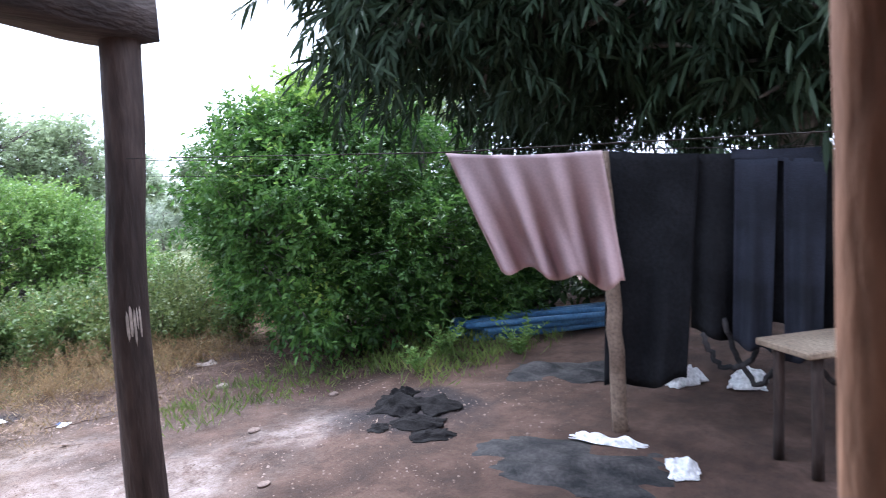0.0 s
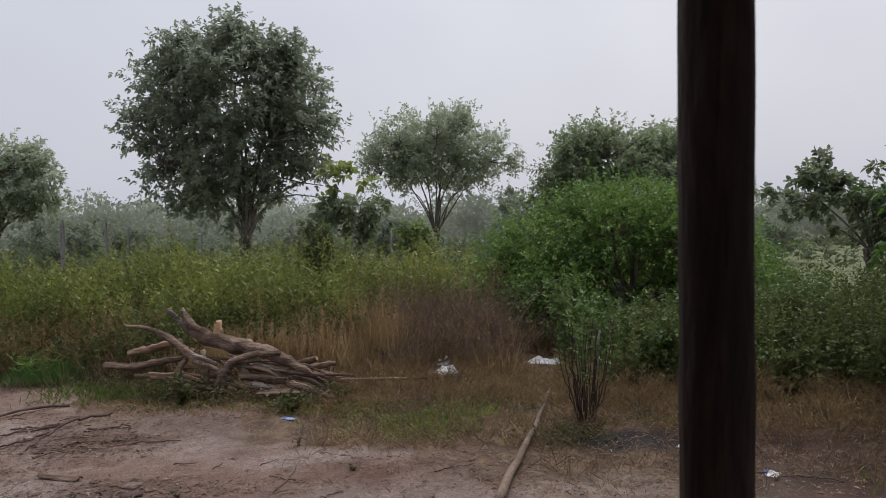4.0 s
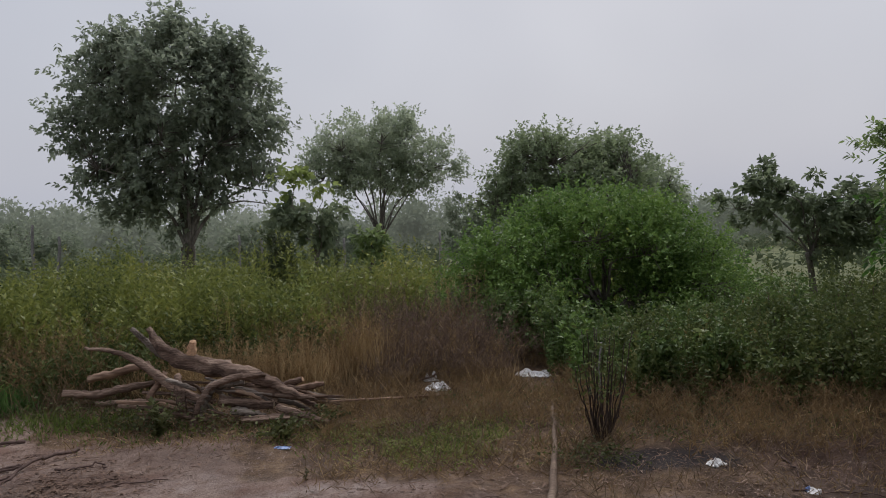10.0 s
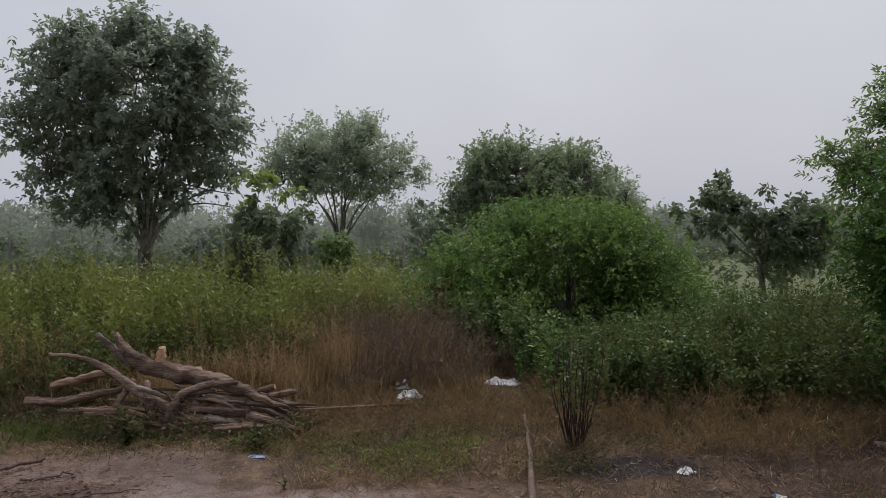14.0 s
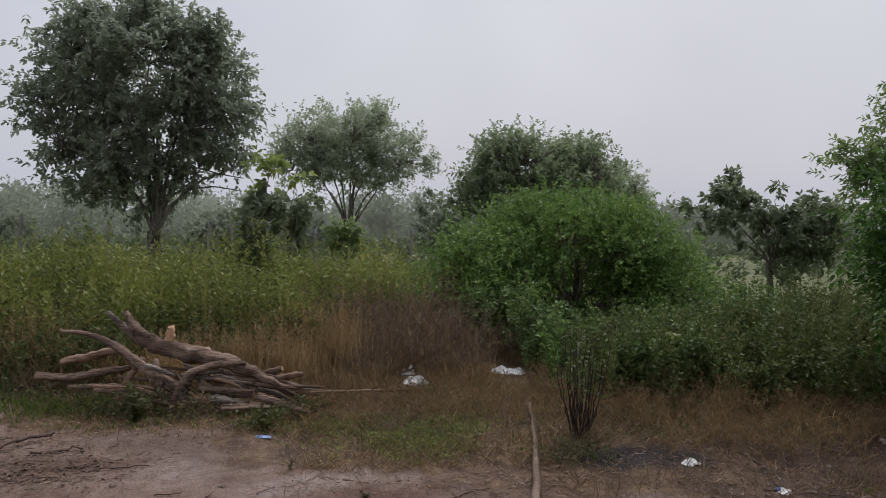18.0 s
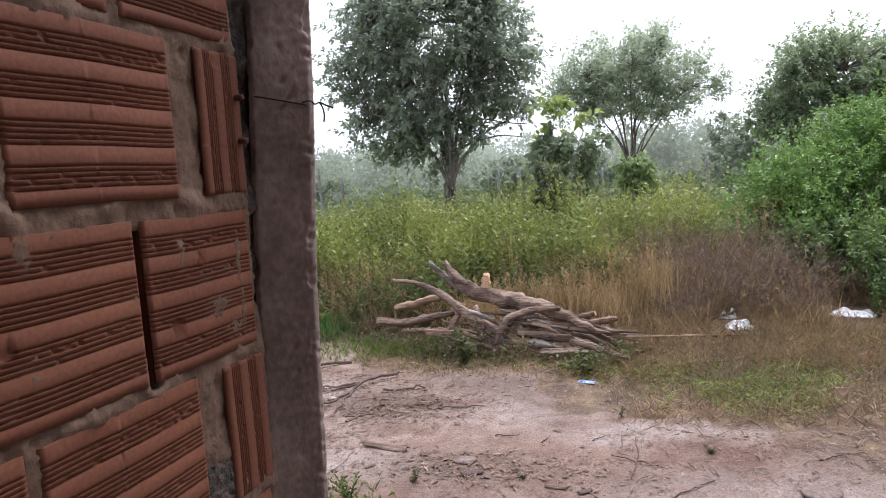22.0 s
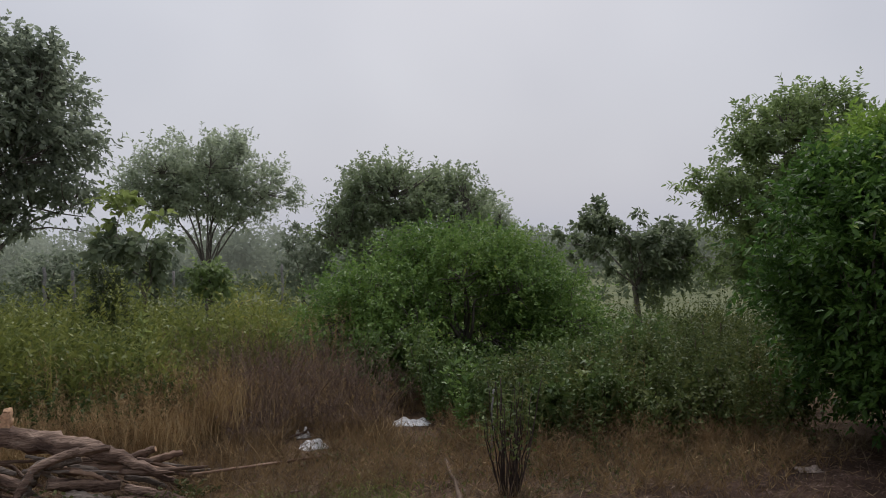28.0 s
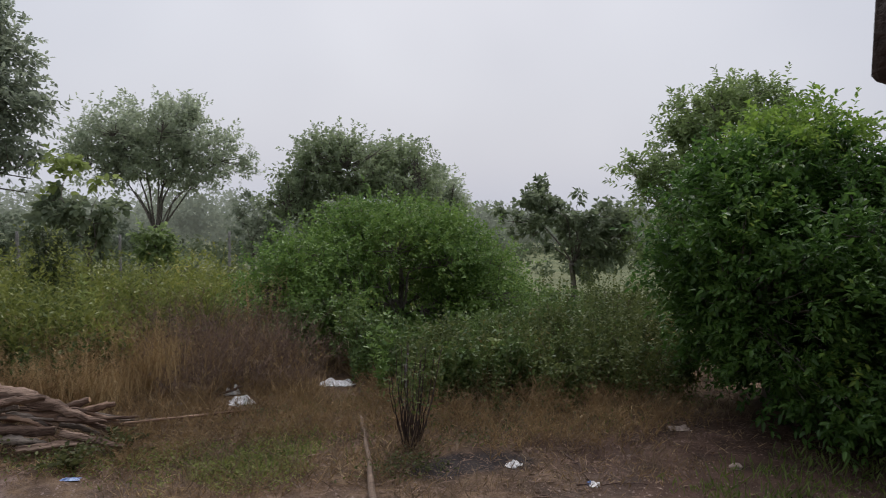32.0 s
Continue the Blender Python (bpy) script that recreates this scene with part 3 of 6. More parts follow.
def sprays(centres, out, radius, twigs, per, length, width, droop, seed, up=0.2):
    """Leaves set along short twigs that fan out of each clump: places and ways, for ovate()."""
    g = rng_of(seed)
    n = len(centres) * twigs
    c = np.repeat(centres, twigs, 0)
    d = unit(0.75 * np.repeat(out, twigs, 0) + g.normal(0, 0.75, (n, 3)) + np.array([0, 0, up]))
    start = c - d * radius * 0.5 + g.normal(0, 0.5, (n, 3)) * radius
    reach = radius * np.repeat(g.uniform(0.7, 1.3, len(centres)), twigs) * g.uniform(0.75, 1.5, n)
    u = np.linspace(0.12, 1.0, per)[None] + g.normal(0, 0.05, (n, per))
    bend = np.array([0, 0, -0.22 * droop])
    pos = start[:, None] + d[:, None] * (reach[:, None] * u)[..., None] + bend * (reach[:, None] * u ** 2)[..., None]
    s1 = unit(np.cross(d, g.normal(0, 1, (n, 3))))
    s2 = np.cross(d, s1)
    a = np.arange(per)[None] * 2.4 + g.uniform(0, 6.3, (n, 1)) + g.normal(0, 0.4, (n, per))
    way = d[:, None] * (0.35 + 0.6 * u)[..., None] + (s1[:, None] * np.cos(a)[..., None] + s2[:, None] * np.sin(a)[..., None]) * (1.05 - 0.45 * u)[..., None] + np.array([0, 0, -0.5 * droop])
    m = n * per
    L_ = g.uniform(0.65, 1.2, m) * length
    return pos.reshape(-1, 3), way.reshape(-1, 3), L_, L_ * width


def tree(name, label, x, y, fork, girth, blobs, clumps, twigs_, per, radius, length, width, droop, leaf, seed, limbs=6, lean=(0, 0), category="tree", stems=1, shell=0.45, bark="bark", boughs=(), hollow=None, tip_leaf=None, up=0.2):
    """A tree: trunk, limbs that fork from it, thin branches and a crown of leafy sprays. hollow: an ellipsoid with no leaves in it."""
    base = np.array([x, y, float(ground_z(x, y)) - 0.03])
    root = thing(name, *base, label, category)
    g = rng_of(seed)
    top = np.array([x + lean[0], y + lean[1], fork])
    cen, out = crown_clumps(blobs, clumps, seed, shell)
    if hollow:
        free = (((cen - np.array(hollow[:3])) / np.array(hollow[3:])) ** 2).sum(1) > 1
        cen, out = cen[free], out[free]
    for s in range(stems):
        off = np.array([g.normal(0, 0.12), g.normal(0, 0.12), 0]) * (stems > 1)
        line = curve([base + off, base + off + (top - base) * 0.5 + g.normal(0, 0.05, 3) * fork * 0.3, top + off * 2], 9)
        v, f = tube(line, np.linspace(girth * 1.25, girth * 0.8, 9), 9, 0.12, seed + s)
        put("trunk", mesh_from("trunk", v - base, f, True), M[bark], root)
    high = cen[cen[:, 2] > fork + 0.25 * (cen[:, 2].max() - fork)]
    ends = [high[g.integers(len(high))]]
    while len(ends) < limbs:
        d = np.min([np.linalg.norm(high - e, axis=1) for e in ends], 0)
        ends.append(high[int(np.argmax(d * g.uniform(0.7, 1, len(high))))])
    lines = []
    for k, e in enumerate(ends):
        rise = g.uniform(0.82, 1.0) if k else 1.0
        top_k = base + (top - base) * rise
        low = top_k + (e - top_k) * np.array([0.18, 0.18, 0.38]) + g.normal(0, 0.09, 3)
        mid = top_k + (e - top_k) * np.array([0.52, 0.52, 0.74]) + g.normal(0, 0.14, 3)
        lines.append((curve([top_k, low, mid, top_k + (e - top_k) * 0.84], 14), girth * 0.5))
    for line in boughs:
        lines.append((curve(line, 14, 0.012, seed), girth * 0.3))
    for k, (ln_, r) in enumerate(lines):
        v, f = tube(ln_, np.linspace(r, girth * 0.1, 14), 7, 0.1, seed + 50 + k)
        put("limb", mesh_from("limb", v - base, f, True), M[bark], root)
    allp = np.concatenate([q[3:] for q, _ in lines])
    pieces = []
    for c in cen:
        a = allp[int(np.argmin(np.linalg.norm(allp - c, axis=1) + np.maximum(0, allp[:, 2] - c[2])))]
        q = curve([a, a + (c - a) * 0.5 + g.normal(0, 0.06, 3), c], 5)
        pieces.append(tube(q, np.linspace(girth * 0.16, girth * 0.05, 5), 4, 0, 0, False))
    v, f = merge(pieces)
    put("branchwork", mesh_from("branchwork", v - base, f, True), M[bark], root)["kind"] = "stuff"
    pos, way, L_, W_ = sprays(cen, out, radius, twigs_, per, length, width, droop, seed + 7, up)
    keep = pos[:, 2] > 0.05
    pos, way, L_, W_ = pos[keep], way[keep], L_[keep], W_[keep]
    parts_ = [(leaf, np.ones(len(pos), bool))]
    if tip_leaf:
        young = pos[:, 2] > tip_leaf[1] + 0.2 * lumps(pos[:, 0], pos[:, 1], 0.2, seed)
        parts_ = [(leaf, ~young), (tip_leaf[0], young)]
    for name_, sel in parts_:
        v, f = ovate(pos[sel], way[sel], L_[sel], W_[sel], seed + 8)
        put("crown", mesh_from("crown", v - base, f), L[name_], root)
    return root


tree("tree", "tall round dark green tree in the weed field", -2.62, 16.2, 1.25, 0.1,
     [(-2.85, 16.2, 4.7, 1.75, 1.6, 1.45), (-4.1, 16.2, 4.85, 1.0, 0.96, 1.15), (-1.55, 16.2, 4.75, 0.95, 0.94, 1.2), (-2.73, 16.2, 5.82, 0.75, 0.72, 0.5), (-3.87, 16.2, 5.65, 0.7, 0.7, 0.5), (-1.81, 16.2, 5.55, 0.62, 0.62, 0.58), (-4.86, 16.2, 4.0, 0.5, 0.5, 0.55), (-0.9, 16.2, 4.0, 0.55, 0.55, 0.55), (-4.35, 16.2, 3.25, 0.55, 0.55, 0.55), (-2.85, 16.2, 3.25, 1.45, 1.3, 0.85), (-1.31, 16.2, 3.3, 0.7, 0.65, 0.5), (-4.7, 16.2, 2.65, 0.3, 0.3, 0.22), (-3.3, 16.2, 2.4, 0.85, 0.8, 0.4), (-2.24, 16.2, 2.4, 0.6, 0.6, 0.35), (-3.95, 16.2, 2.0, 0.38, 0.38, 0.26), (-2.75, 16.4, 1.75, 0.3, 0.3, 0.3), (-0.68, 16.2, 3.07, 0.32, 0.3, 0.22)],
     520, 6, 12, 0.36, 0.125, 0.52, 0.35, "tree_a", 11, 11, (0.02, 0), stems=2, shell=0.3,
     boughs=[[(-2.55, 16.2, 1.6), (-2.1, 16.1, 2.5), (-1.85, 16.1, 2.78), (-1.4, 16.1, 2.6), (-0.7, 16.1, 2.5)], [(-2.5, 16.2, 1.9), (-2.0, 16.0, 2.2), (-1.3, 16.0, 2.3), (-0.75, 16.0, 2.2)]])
for k, (x, y, w, h) in enumerate([(-1.6, 20.8, 1.0, 1.9), (-9.6, 21.7, 1.3, 1.8), (-10.6, 27.8, 2.2, 1.8), (0.9, 24, 1.2, 1.5), (5.1, 21.8, 1.0, 2.6), (13.4, 22.4, 1.8, 1.7), (-5.2, 20.2, 0.9, 1.2)]):
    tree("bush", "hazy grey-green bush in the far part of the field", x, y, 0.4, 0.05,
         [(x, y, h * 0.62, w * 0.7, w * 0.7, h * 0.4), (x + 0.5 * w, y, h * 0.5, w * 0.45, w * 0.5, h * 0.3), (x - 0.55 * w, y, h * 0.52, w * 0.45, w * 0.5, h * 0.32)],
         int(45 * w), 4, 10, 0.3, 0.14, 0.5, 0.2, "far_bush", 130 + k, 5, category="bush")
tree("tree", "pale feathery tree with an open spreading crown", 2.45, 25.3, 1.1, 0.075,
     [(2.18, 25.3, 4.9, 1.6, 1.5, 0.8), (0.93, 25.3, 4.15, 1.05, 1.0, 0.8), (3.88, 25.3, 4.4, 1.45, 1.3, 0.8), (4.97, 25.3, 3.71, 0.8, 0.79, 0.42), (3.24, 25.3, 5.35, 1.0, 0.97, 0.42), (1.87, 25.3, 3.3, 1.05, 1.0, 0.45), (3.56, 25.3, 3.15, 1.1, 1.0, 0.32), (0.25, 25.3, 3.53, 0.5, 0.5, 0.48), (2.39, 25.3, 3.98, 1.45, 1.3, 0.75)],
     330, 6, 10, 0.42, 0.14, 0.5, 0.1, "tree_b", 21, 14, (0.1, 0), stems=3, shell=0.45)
tree("tree", "dense dome-shaped dull green tree", 8.4, 21.0, 1.2, 0.2,
     [(7.93, 21.0, 3.6, 1.6, 1.5, 1.0), (9.65, 21.0, 3.45, 1.3, 1.28, 0.9), (6.65, 21.0, 3.2, 0.85, 0.86, 0.75), (7.45, 21.0, 4.25, 0.85, 0.84, 0.4), (9.95, 21.0, 4.1, 0.75, 0.77, 0.36), (6.1, 21.0, 2.5, 0.85, 0.85, 0.6), (8.52, 21.0, 2.1, 2.5, 2.2, 1.1), (10.65, 21.0, 2.6, 0.75, 0.78, 0.95), (8.6, 21.0, 1.0, 2.2, 2.0, 0.7)],
     620, 6, 12, 0.42, 0.12, 0.5, 0.3, "dome", 31, 7, category="tree", shell=0.5)
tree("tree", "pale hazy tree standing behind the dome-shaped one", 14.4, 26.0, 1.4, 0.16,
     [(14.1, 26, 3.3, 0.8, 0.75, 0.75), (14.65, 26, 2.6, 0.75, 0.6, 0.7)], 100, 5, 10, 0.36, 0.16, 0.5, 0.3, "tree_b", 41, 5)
tree("tree", "small open tree with large drooping dark leaves", 11.55, 13.7, 0.9, 0.055,
     [(10.44, 13.7, 2.55, 0.58, 0.55, 0.33), (9.72, 13.7, 2.5, 0.28, 0.3, 0.14), (9.25, 13.7, 2.03, 0.36, 0.36, 0.16), (10.0, 13.7, 1.94, 0.58, 0.55, 0.27), (11.5, 13.7, 2.82, 0.26, 0.26, 0.22), (11.17, 13.7, 2.11, 0.5, 0.5, 0.36), (12.53, 13.7, 2.1, 0.58, 0.55, 0.32), (11.77, 13.7, 1.71, 0.78, 0.7, 0.4), (10.88, 13.7, 1.45, 0.46, 0.45, 0.28), (12.23, 13.7, 1.1, 0.6, 0.6, 0.5), (11.63, 13.7, 0.95, 0.46, 0.46, 0.38), (12.9, 13.7, 1.5, 0.45, 0.45, 0.4)],
     110, 4, 9, 0.2, 0.165, 0.55, 0.55, "tree_d", 51, 11, (-0.1, 0), stems=2)
# Takes the mist-paled leaf colour of tree_b to look distant.
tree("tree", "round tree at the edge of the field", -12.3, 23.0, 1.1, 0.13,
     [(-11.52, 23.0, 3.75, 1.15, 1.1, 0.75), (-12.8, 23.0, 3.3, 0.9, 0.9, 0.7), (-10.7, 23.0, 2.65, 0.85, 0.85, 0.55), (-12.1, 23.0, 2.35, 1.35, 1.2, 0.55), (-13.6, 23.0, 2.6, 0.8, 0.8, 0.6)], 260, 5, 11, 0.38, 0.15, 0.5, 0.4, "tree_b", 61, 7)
tree("bush", "large rounded bush with small fresh green leaves", 4.6, 9.6, 0.4, 0.06,
     [(4.49, 9.6, 1.3, 1.3, 1.2, 0.68), (3.42, 9.6, 1.2, 0.9, 0.85, 0.58), (5.62, 9.6, 1.22, 0.92, 0.88, 0.6), (4.58, 9.6, 1.75, 0.95, 0.85, 0.34), (2.75, 9.6, 0.8, 0.6, 0.59, 0.5), (6.35, 9.6, 0.82, 0.58, 0.54, 0.45), (4.96, 9.8, 0.6, 1.4, 1.0, 0.5), (3.68, 9.5, 0.5, 0.95, 0.86, 0.45), (2.3, 9.4, 0.45, 0.5, 0.5, 0.4), (5.8, 9.0, 0.55, 0.95, 0.75, 0.55), (4.5, 8.8, 0.45, 1.2, 0.7, 0.42), (3.2, 8.9, 0.5, 0.9, 0.7, 0.5), (4.1, 9.9, 1.9, 0.5, 0.5, 0.2), (5.3, 9.8, 1.8, 0.5, 0.5, 0.2)],
     1250, 7, 13, 0.26, 0.06, 0.48, 0.15, "bush", 71, 12, category="bush", stems=4, shell=0.55, hollow=(4.35, 8.8, 0.78, 0.72, 0.95, 0.5))
tree("bush", "tall dense bush with glossy bright green leaves", 6.8, 4.5, 0.5, 0.07,
     [(6.7, 4.5, 1.4, 1.5, 1.2, 1.25), (6.0, 4.5, 1.5, 0.68, 0.8, 0.85), (8.0, 4.1, 1.4, 1.3, 1.2, 1.25), (6.65, 4.8, 2.45, 0.68, 0.7, 0.5), (6.0, 4.65, 2.1, 0.56, 0.6, 0.6), (7.45, 4.8, 2.7, 0.95, 0.85, 0.55), (5.95, 3.9, 1.1, 0.7, 0.75, 0.95), (6.7, 3.55, 1.0, 0.9, 0.75, 0.9), (7.7, 3.2, 0.9, 0.95, 0.75, 0.8), (6.3, 3.3, 0.45, 0.9, 0.5, 0.4), (7.8, 2.9, 0.45, 1.1, 0.6, 0.4), (9.0, 3.4, 0.9, 1.0, 1.0, 0.9), (7.9, 4.7, 2.5, 0.85, 0.75, 0.55)],
     1150, 8, 12, 0.25, 0.078, 0.44, 0.25, "citrus", 81, 12, category="bush", stems=4, shell=0.6, up=0.35, tip_leaf=("shoot", 2.85))
tree("tree", "full green tree with long leaves in rosettes behind the bush", 14.0, 11.6, 1.0, 0.14,
     [(11.95, 11.5, 3.25, 0.6, 0.6, 0.45), (12.96, 11.5, 4.45, 0.62, 0.6, 0.45), (13.9, 11.5, 5.0, 0.75, 0.7, 0.38), (15.4, 11.5, 5.25, 0.9, 0.8, 0.4), (14.36, 11.5, 4.0, 1.5, 1.4, 0.95), (16.03, 11.5, 3.95, 1.55, 1.4, 1.2), (11.85, 11.5, 2.56, 0.45, 0.45, 0.3), (13.85, 11.5, 2.8, 1.65, 1.5, 0.8), (13.6, 11.6, 1.6, 1.7, 1.5, 0.9), (16.6, 11.6, 2.2, 1.8, 1.5, 1.2)],
     520, 6, 12, 0.34, 0.15, 0.36, 0.5, "tree_c", 87, 9, (0.1, 0), shell=0.45, up=0.35)
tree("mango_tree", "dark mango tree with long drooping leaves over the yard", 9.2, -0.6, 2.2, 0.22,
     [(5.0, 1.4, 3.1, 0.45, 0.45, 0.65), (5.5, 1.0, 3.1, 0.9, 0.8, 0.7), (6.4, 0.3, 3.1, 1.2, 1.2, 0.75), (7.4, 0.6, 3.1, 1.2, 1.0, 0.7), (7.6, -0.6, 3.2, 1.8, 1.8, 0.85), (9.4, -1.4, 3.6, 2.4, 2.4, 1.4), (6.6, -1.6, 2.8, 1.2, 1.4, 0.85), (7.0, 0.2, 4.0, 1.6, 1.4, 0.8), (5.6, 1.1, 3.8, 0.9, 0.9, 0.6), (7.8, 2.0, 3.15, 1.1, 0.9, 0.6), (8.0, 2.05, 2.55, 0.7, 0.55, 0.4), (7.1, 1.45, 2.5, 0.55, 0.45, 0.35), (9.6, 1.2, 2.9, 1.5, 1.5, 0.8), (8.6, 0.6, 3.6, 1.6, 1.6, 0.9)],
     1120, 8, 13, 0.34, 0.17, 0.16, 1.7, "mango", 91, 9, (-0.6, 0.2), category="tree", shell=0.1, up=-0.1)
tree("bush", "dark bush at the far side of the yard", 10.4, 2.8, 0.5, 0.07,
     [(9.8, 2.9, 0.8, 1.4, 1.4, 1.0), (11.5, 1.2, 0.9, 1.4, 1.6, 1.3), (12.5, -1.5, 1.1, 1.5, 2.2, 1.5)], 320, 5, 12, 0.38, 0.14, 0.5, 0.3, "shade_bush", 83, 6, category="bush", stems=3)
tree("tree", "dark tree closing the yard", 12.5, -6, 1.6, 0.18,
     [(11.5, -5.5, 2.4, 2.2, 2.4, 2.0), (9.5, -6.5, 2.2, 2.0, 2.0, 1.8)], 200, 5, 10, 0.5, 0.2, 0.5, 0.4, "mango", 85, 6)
tree("sapling", "broad-leaved sapling with lime green top leaves", 0.3, 13.0, 1.2, 0.04,
     [(-0.03, 13.0, 2.66, 0.2, 0.2, 0.15), (0.23, 13.0, 2.4, 0.25, 0.25, 0.16), (-0.22, 13.0, 2.42, 0.13, 0.13, 0.13), (-0.22, 13.0, 1.92, 0.28, 0.28, 0.24), (0.28, 13.0, 1.81, 0.42, 0.4, 0.28), (0.23, 13.0, 1.42, 0.24, 0.24, 0.12), (0.64, 13.0, 1.94, 0.16, 0.16, 0.16)],
     46, 3, 6, 0.17, 0.16, 0.62, 0.6, "tree_d", 101, 6, category="sapling", tip_leaf=("lime", 2.2))
tree("sapling", "thin small tree with a slim forked trunk", 1.41, 13.7, 0.85, 0.04,
     [(1.41, 13.7, 1.36, 0.36, 0.34, 0.17), (1.48, 13.7, 1.1, 0.26, 0.26, 0.12)], 26, 4, 8, 0.17, 0.12, 0.5, 0.3, "tree_c", 111, 4, category="sapling", stems=2)
tree("shrub", "dark upright cone-shaped shrub among the weeds", -0.23, 10.5, 0.6, 0.03,
     [(-0.23, 10.5, 1.22, 0.2, 0.22, 0.3), (-0.26, 10.5, 1.52, 0.15, 0.15, 0.12), (-0.2, 10.5, 0.86, 0.25, 0.24, 0.22)], 80, 5, 9, 0.12, 0.06, 0.4, -0.2, "dark_shrub", 121, 5, category="shrub")


def meadow(name, label, leaf, boxes, height, per, length, width, seed, stem=True, spike=0.25, up=0.55, stalk=0.008):
    """Tall weeds as one stand: thin stems with leaves up their height. boxes: (x0, x1, y0, y1, plants, height factor)."""
    g = rng_of(seed)
    P, H = [], []
    for x0, x1, y0, y1, n, hf in boxes:
        x, y = g.uniform(x0, x1, n), g.uniform(y0, y1, n)
        P.append(np.stack([x, y, ground_z(x, y)], -1))
        H.append(g.uniform(0.4, 1.15, n) ** 0.8 * height * hf * np.clip(1 + 0.2 * lumps(x, y, 0.5, seed) + 0.14 * lumps(x, y, 0.16, seed + 1), 0.35, 2) + 0.05)
    P, H = np.concatenate(P), np.concatenate(H)
    n = len(P)
    tilt = np.c_[g.normal(0, 0.13, (n, 2)), np.ones(n)]
    k = np.repeat(np.arange(n), per)
    u = g.uniform(spike, 1, len(k))
    pos = P[k] + tilt[k] * (H[k] * u)[:, None]
    a = g.uniform(0, 6.28, len(k))
    way = np.stack([np.cos(a), np.sin(a), g.normal(up, 0.4, len(k))], -1)
    L_ = length * g.uniform(0.6, 1.3, len(k)) * (1.15 - 0.4 * u)
    out = [leaves(pos, way, L_, L_ * width, seed=seed + 3)]
    if stem:
        w = np.c_[tilt[:, :2], np.ones(n)]
        out.append(leaves(P, w, H, np.full(n, stalk), seed=seed + 4, fold=0.0))
    v, f = merge(out)
    ob = put(name, mesh_from(name, v, f), L[leaf])
    return tagged(ob, label, kind="stuff", category="weeds")


def blades(name, label, leaf, boxes, height, width, seed, lean=0.25, category="grass"):
    """Grass as one stand of single bent blades."""
    g = rng_of(seed)
    P, H = [], []
    for x0, x1, y0, y1, n, hf in boxes:
        tx, ty = g.uniform(x0, x1, n // 7 + 1), g.uniform(y0, y1, n // 7 + 1)
        q = g.integers(0, len(tx), n)
        x, y = tx[q] + g.normal(0, 0.11, n), ty[q] + g.normal(0, 0.11, n)
        P.append(np.stack([x, y, ground_z(x, y)], -1))
        H.append(g.uniform(0.5, 1.2, n) * height * hf)
    P, H = np.concatenate(P), np.concatenate(H)
    bare = (np.hypot((P[:, 0] - 2.85) / 0.5, (P[:, 1] - 4.42) / 0.26) > 1) & (clear_of(P) | (H < 0.08))
    P, H = P[bare], H[bare]
    way = np.c_[g.normal(0, lean, (len(P), 2)), np.ones(len(P))]
    H = H * np.clip(1 + 0.28 * lumps(P[:, 0], P[:, 1], 0.22, seed), 0.3, 1.9)
    v, f = leaves(P, way, H, np.full(len(P), width), seed=seed + 1, fold=0.06)
    ob = put(name, mesh_from(name, v, f), L[leaf])
    return tagged(ob, label, kind="stuff", category=category)


def clear_of(P):
    """Keeps growth off the rubbish that lies open in the brush."""
    bag = (np.abs(P[:, 0] - 1.47) < 0.17) & (P[:, 1] > 6.4) & (P[:, 1] < 7.08)
    sheet = (np.abs(P[:, 0] - 2.68) < 0.26) & (P[:, 1] > 6.6) & (P[:, 1] < 7.5)
    return ~(bag | sheet)


def dead_brush(name, label, leaf, boxes, height, seed, fork=9):
    """Dead brush: crooked thin stalks, each forking into finer twigs on its way up."""
    g = rng_of(seed)
    P, H = [], []
    for x0, x1, y0, y1, n, hf in boxes:
        x, y = g.uniform(x0, x1, n), g.uniform(y0, y1, n)
        P.append(np.stack([x, y, ground_z(x, y)], -1))
        H.append(g.uniform(0.45, 1.1, n) * height * hf * np.clip(1 + 0.22 * lumps(x, y, 0.4, seed), 0.4, 1.6))
    P, H = np.concatenate(P), np.concatenate(H)
    free = clear_of(P)
    P, H = P[free], H[free]
    n = len(P)
    t1 = np.c_[g.normal(0, 0.3, (n, 2)), np.ones(n)]
    t2 = t1 + np.c_[g.normal(0, 0.45, (n, 2)), np.zeros(n)]
    mid = P + t1 * (H * 0.5)[:, None]
    out = [leaves(P, t1, H * 0.56, np.full(n, 0.009), seed=seed + 1, fold=0.0), leaves(mid, t2, H * 0.5, np.full(n, 0.006), seed=seed + 2, fold=0.02)]
    k = np.repeat(np.arange(n), fork)
    u = g.uniform(0.15, 0.98, len(k))
    pos = np.where((u < 0.5)[:, None], P[k] + t1[k] * (H[k] * u)[:, None], mid[k] + t2[k] * (H[k] * (u - 0.5))[:, None])
    a = g.uniform(0, 6.28, len(k))
    way = np.stack([np.cos(a), np.sin(a), g.normal(0.9, 0.5, len(k))], -1)
    L_ = g.uniform(0.05, 0.2, len(k)) * (1.2 - 0.6 * u)
    out.append(leaves(pos, way, L_, np.full(len(k), 0.005), seed=seed + 3, fold=0.08))
    # a few curled dead leaves still hold on
    q = g.integers(0, len(k), len(k) // 4)
    l2 = g.uniform(0.015, 0.04, len(q))
    out.append(leaves(pos[q] + way[q] * 0.03, g.normal(0, 1, (len(q), 3)), l2, l2 * 0.5, seed=seed + 4))
    v, f = merge(out)
    ob = put(name, mesh_from(name, v, f), L[leaf])
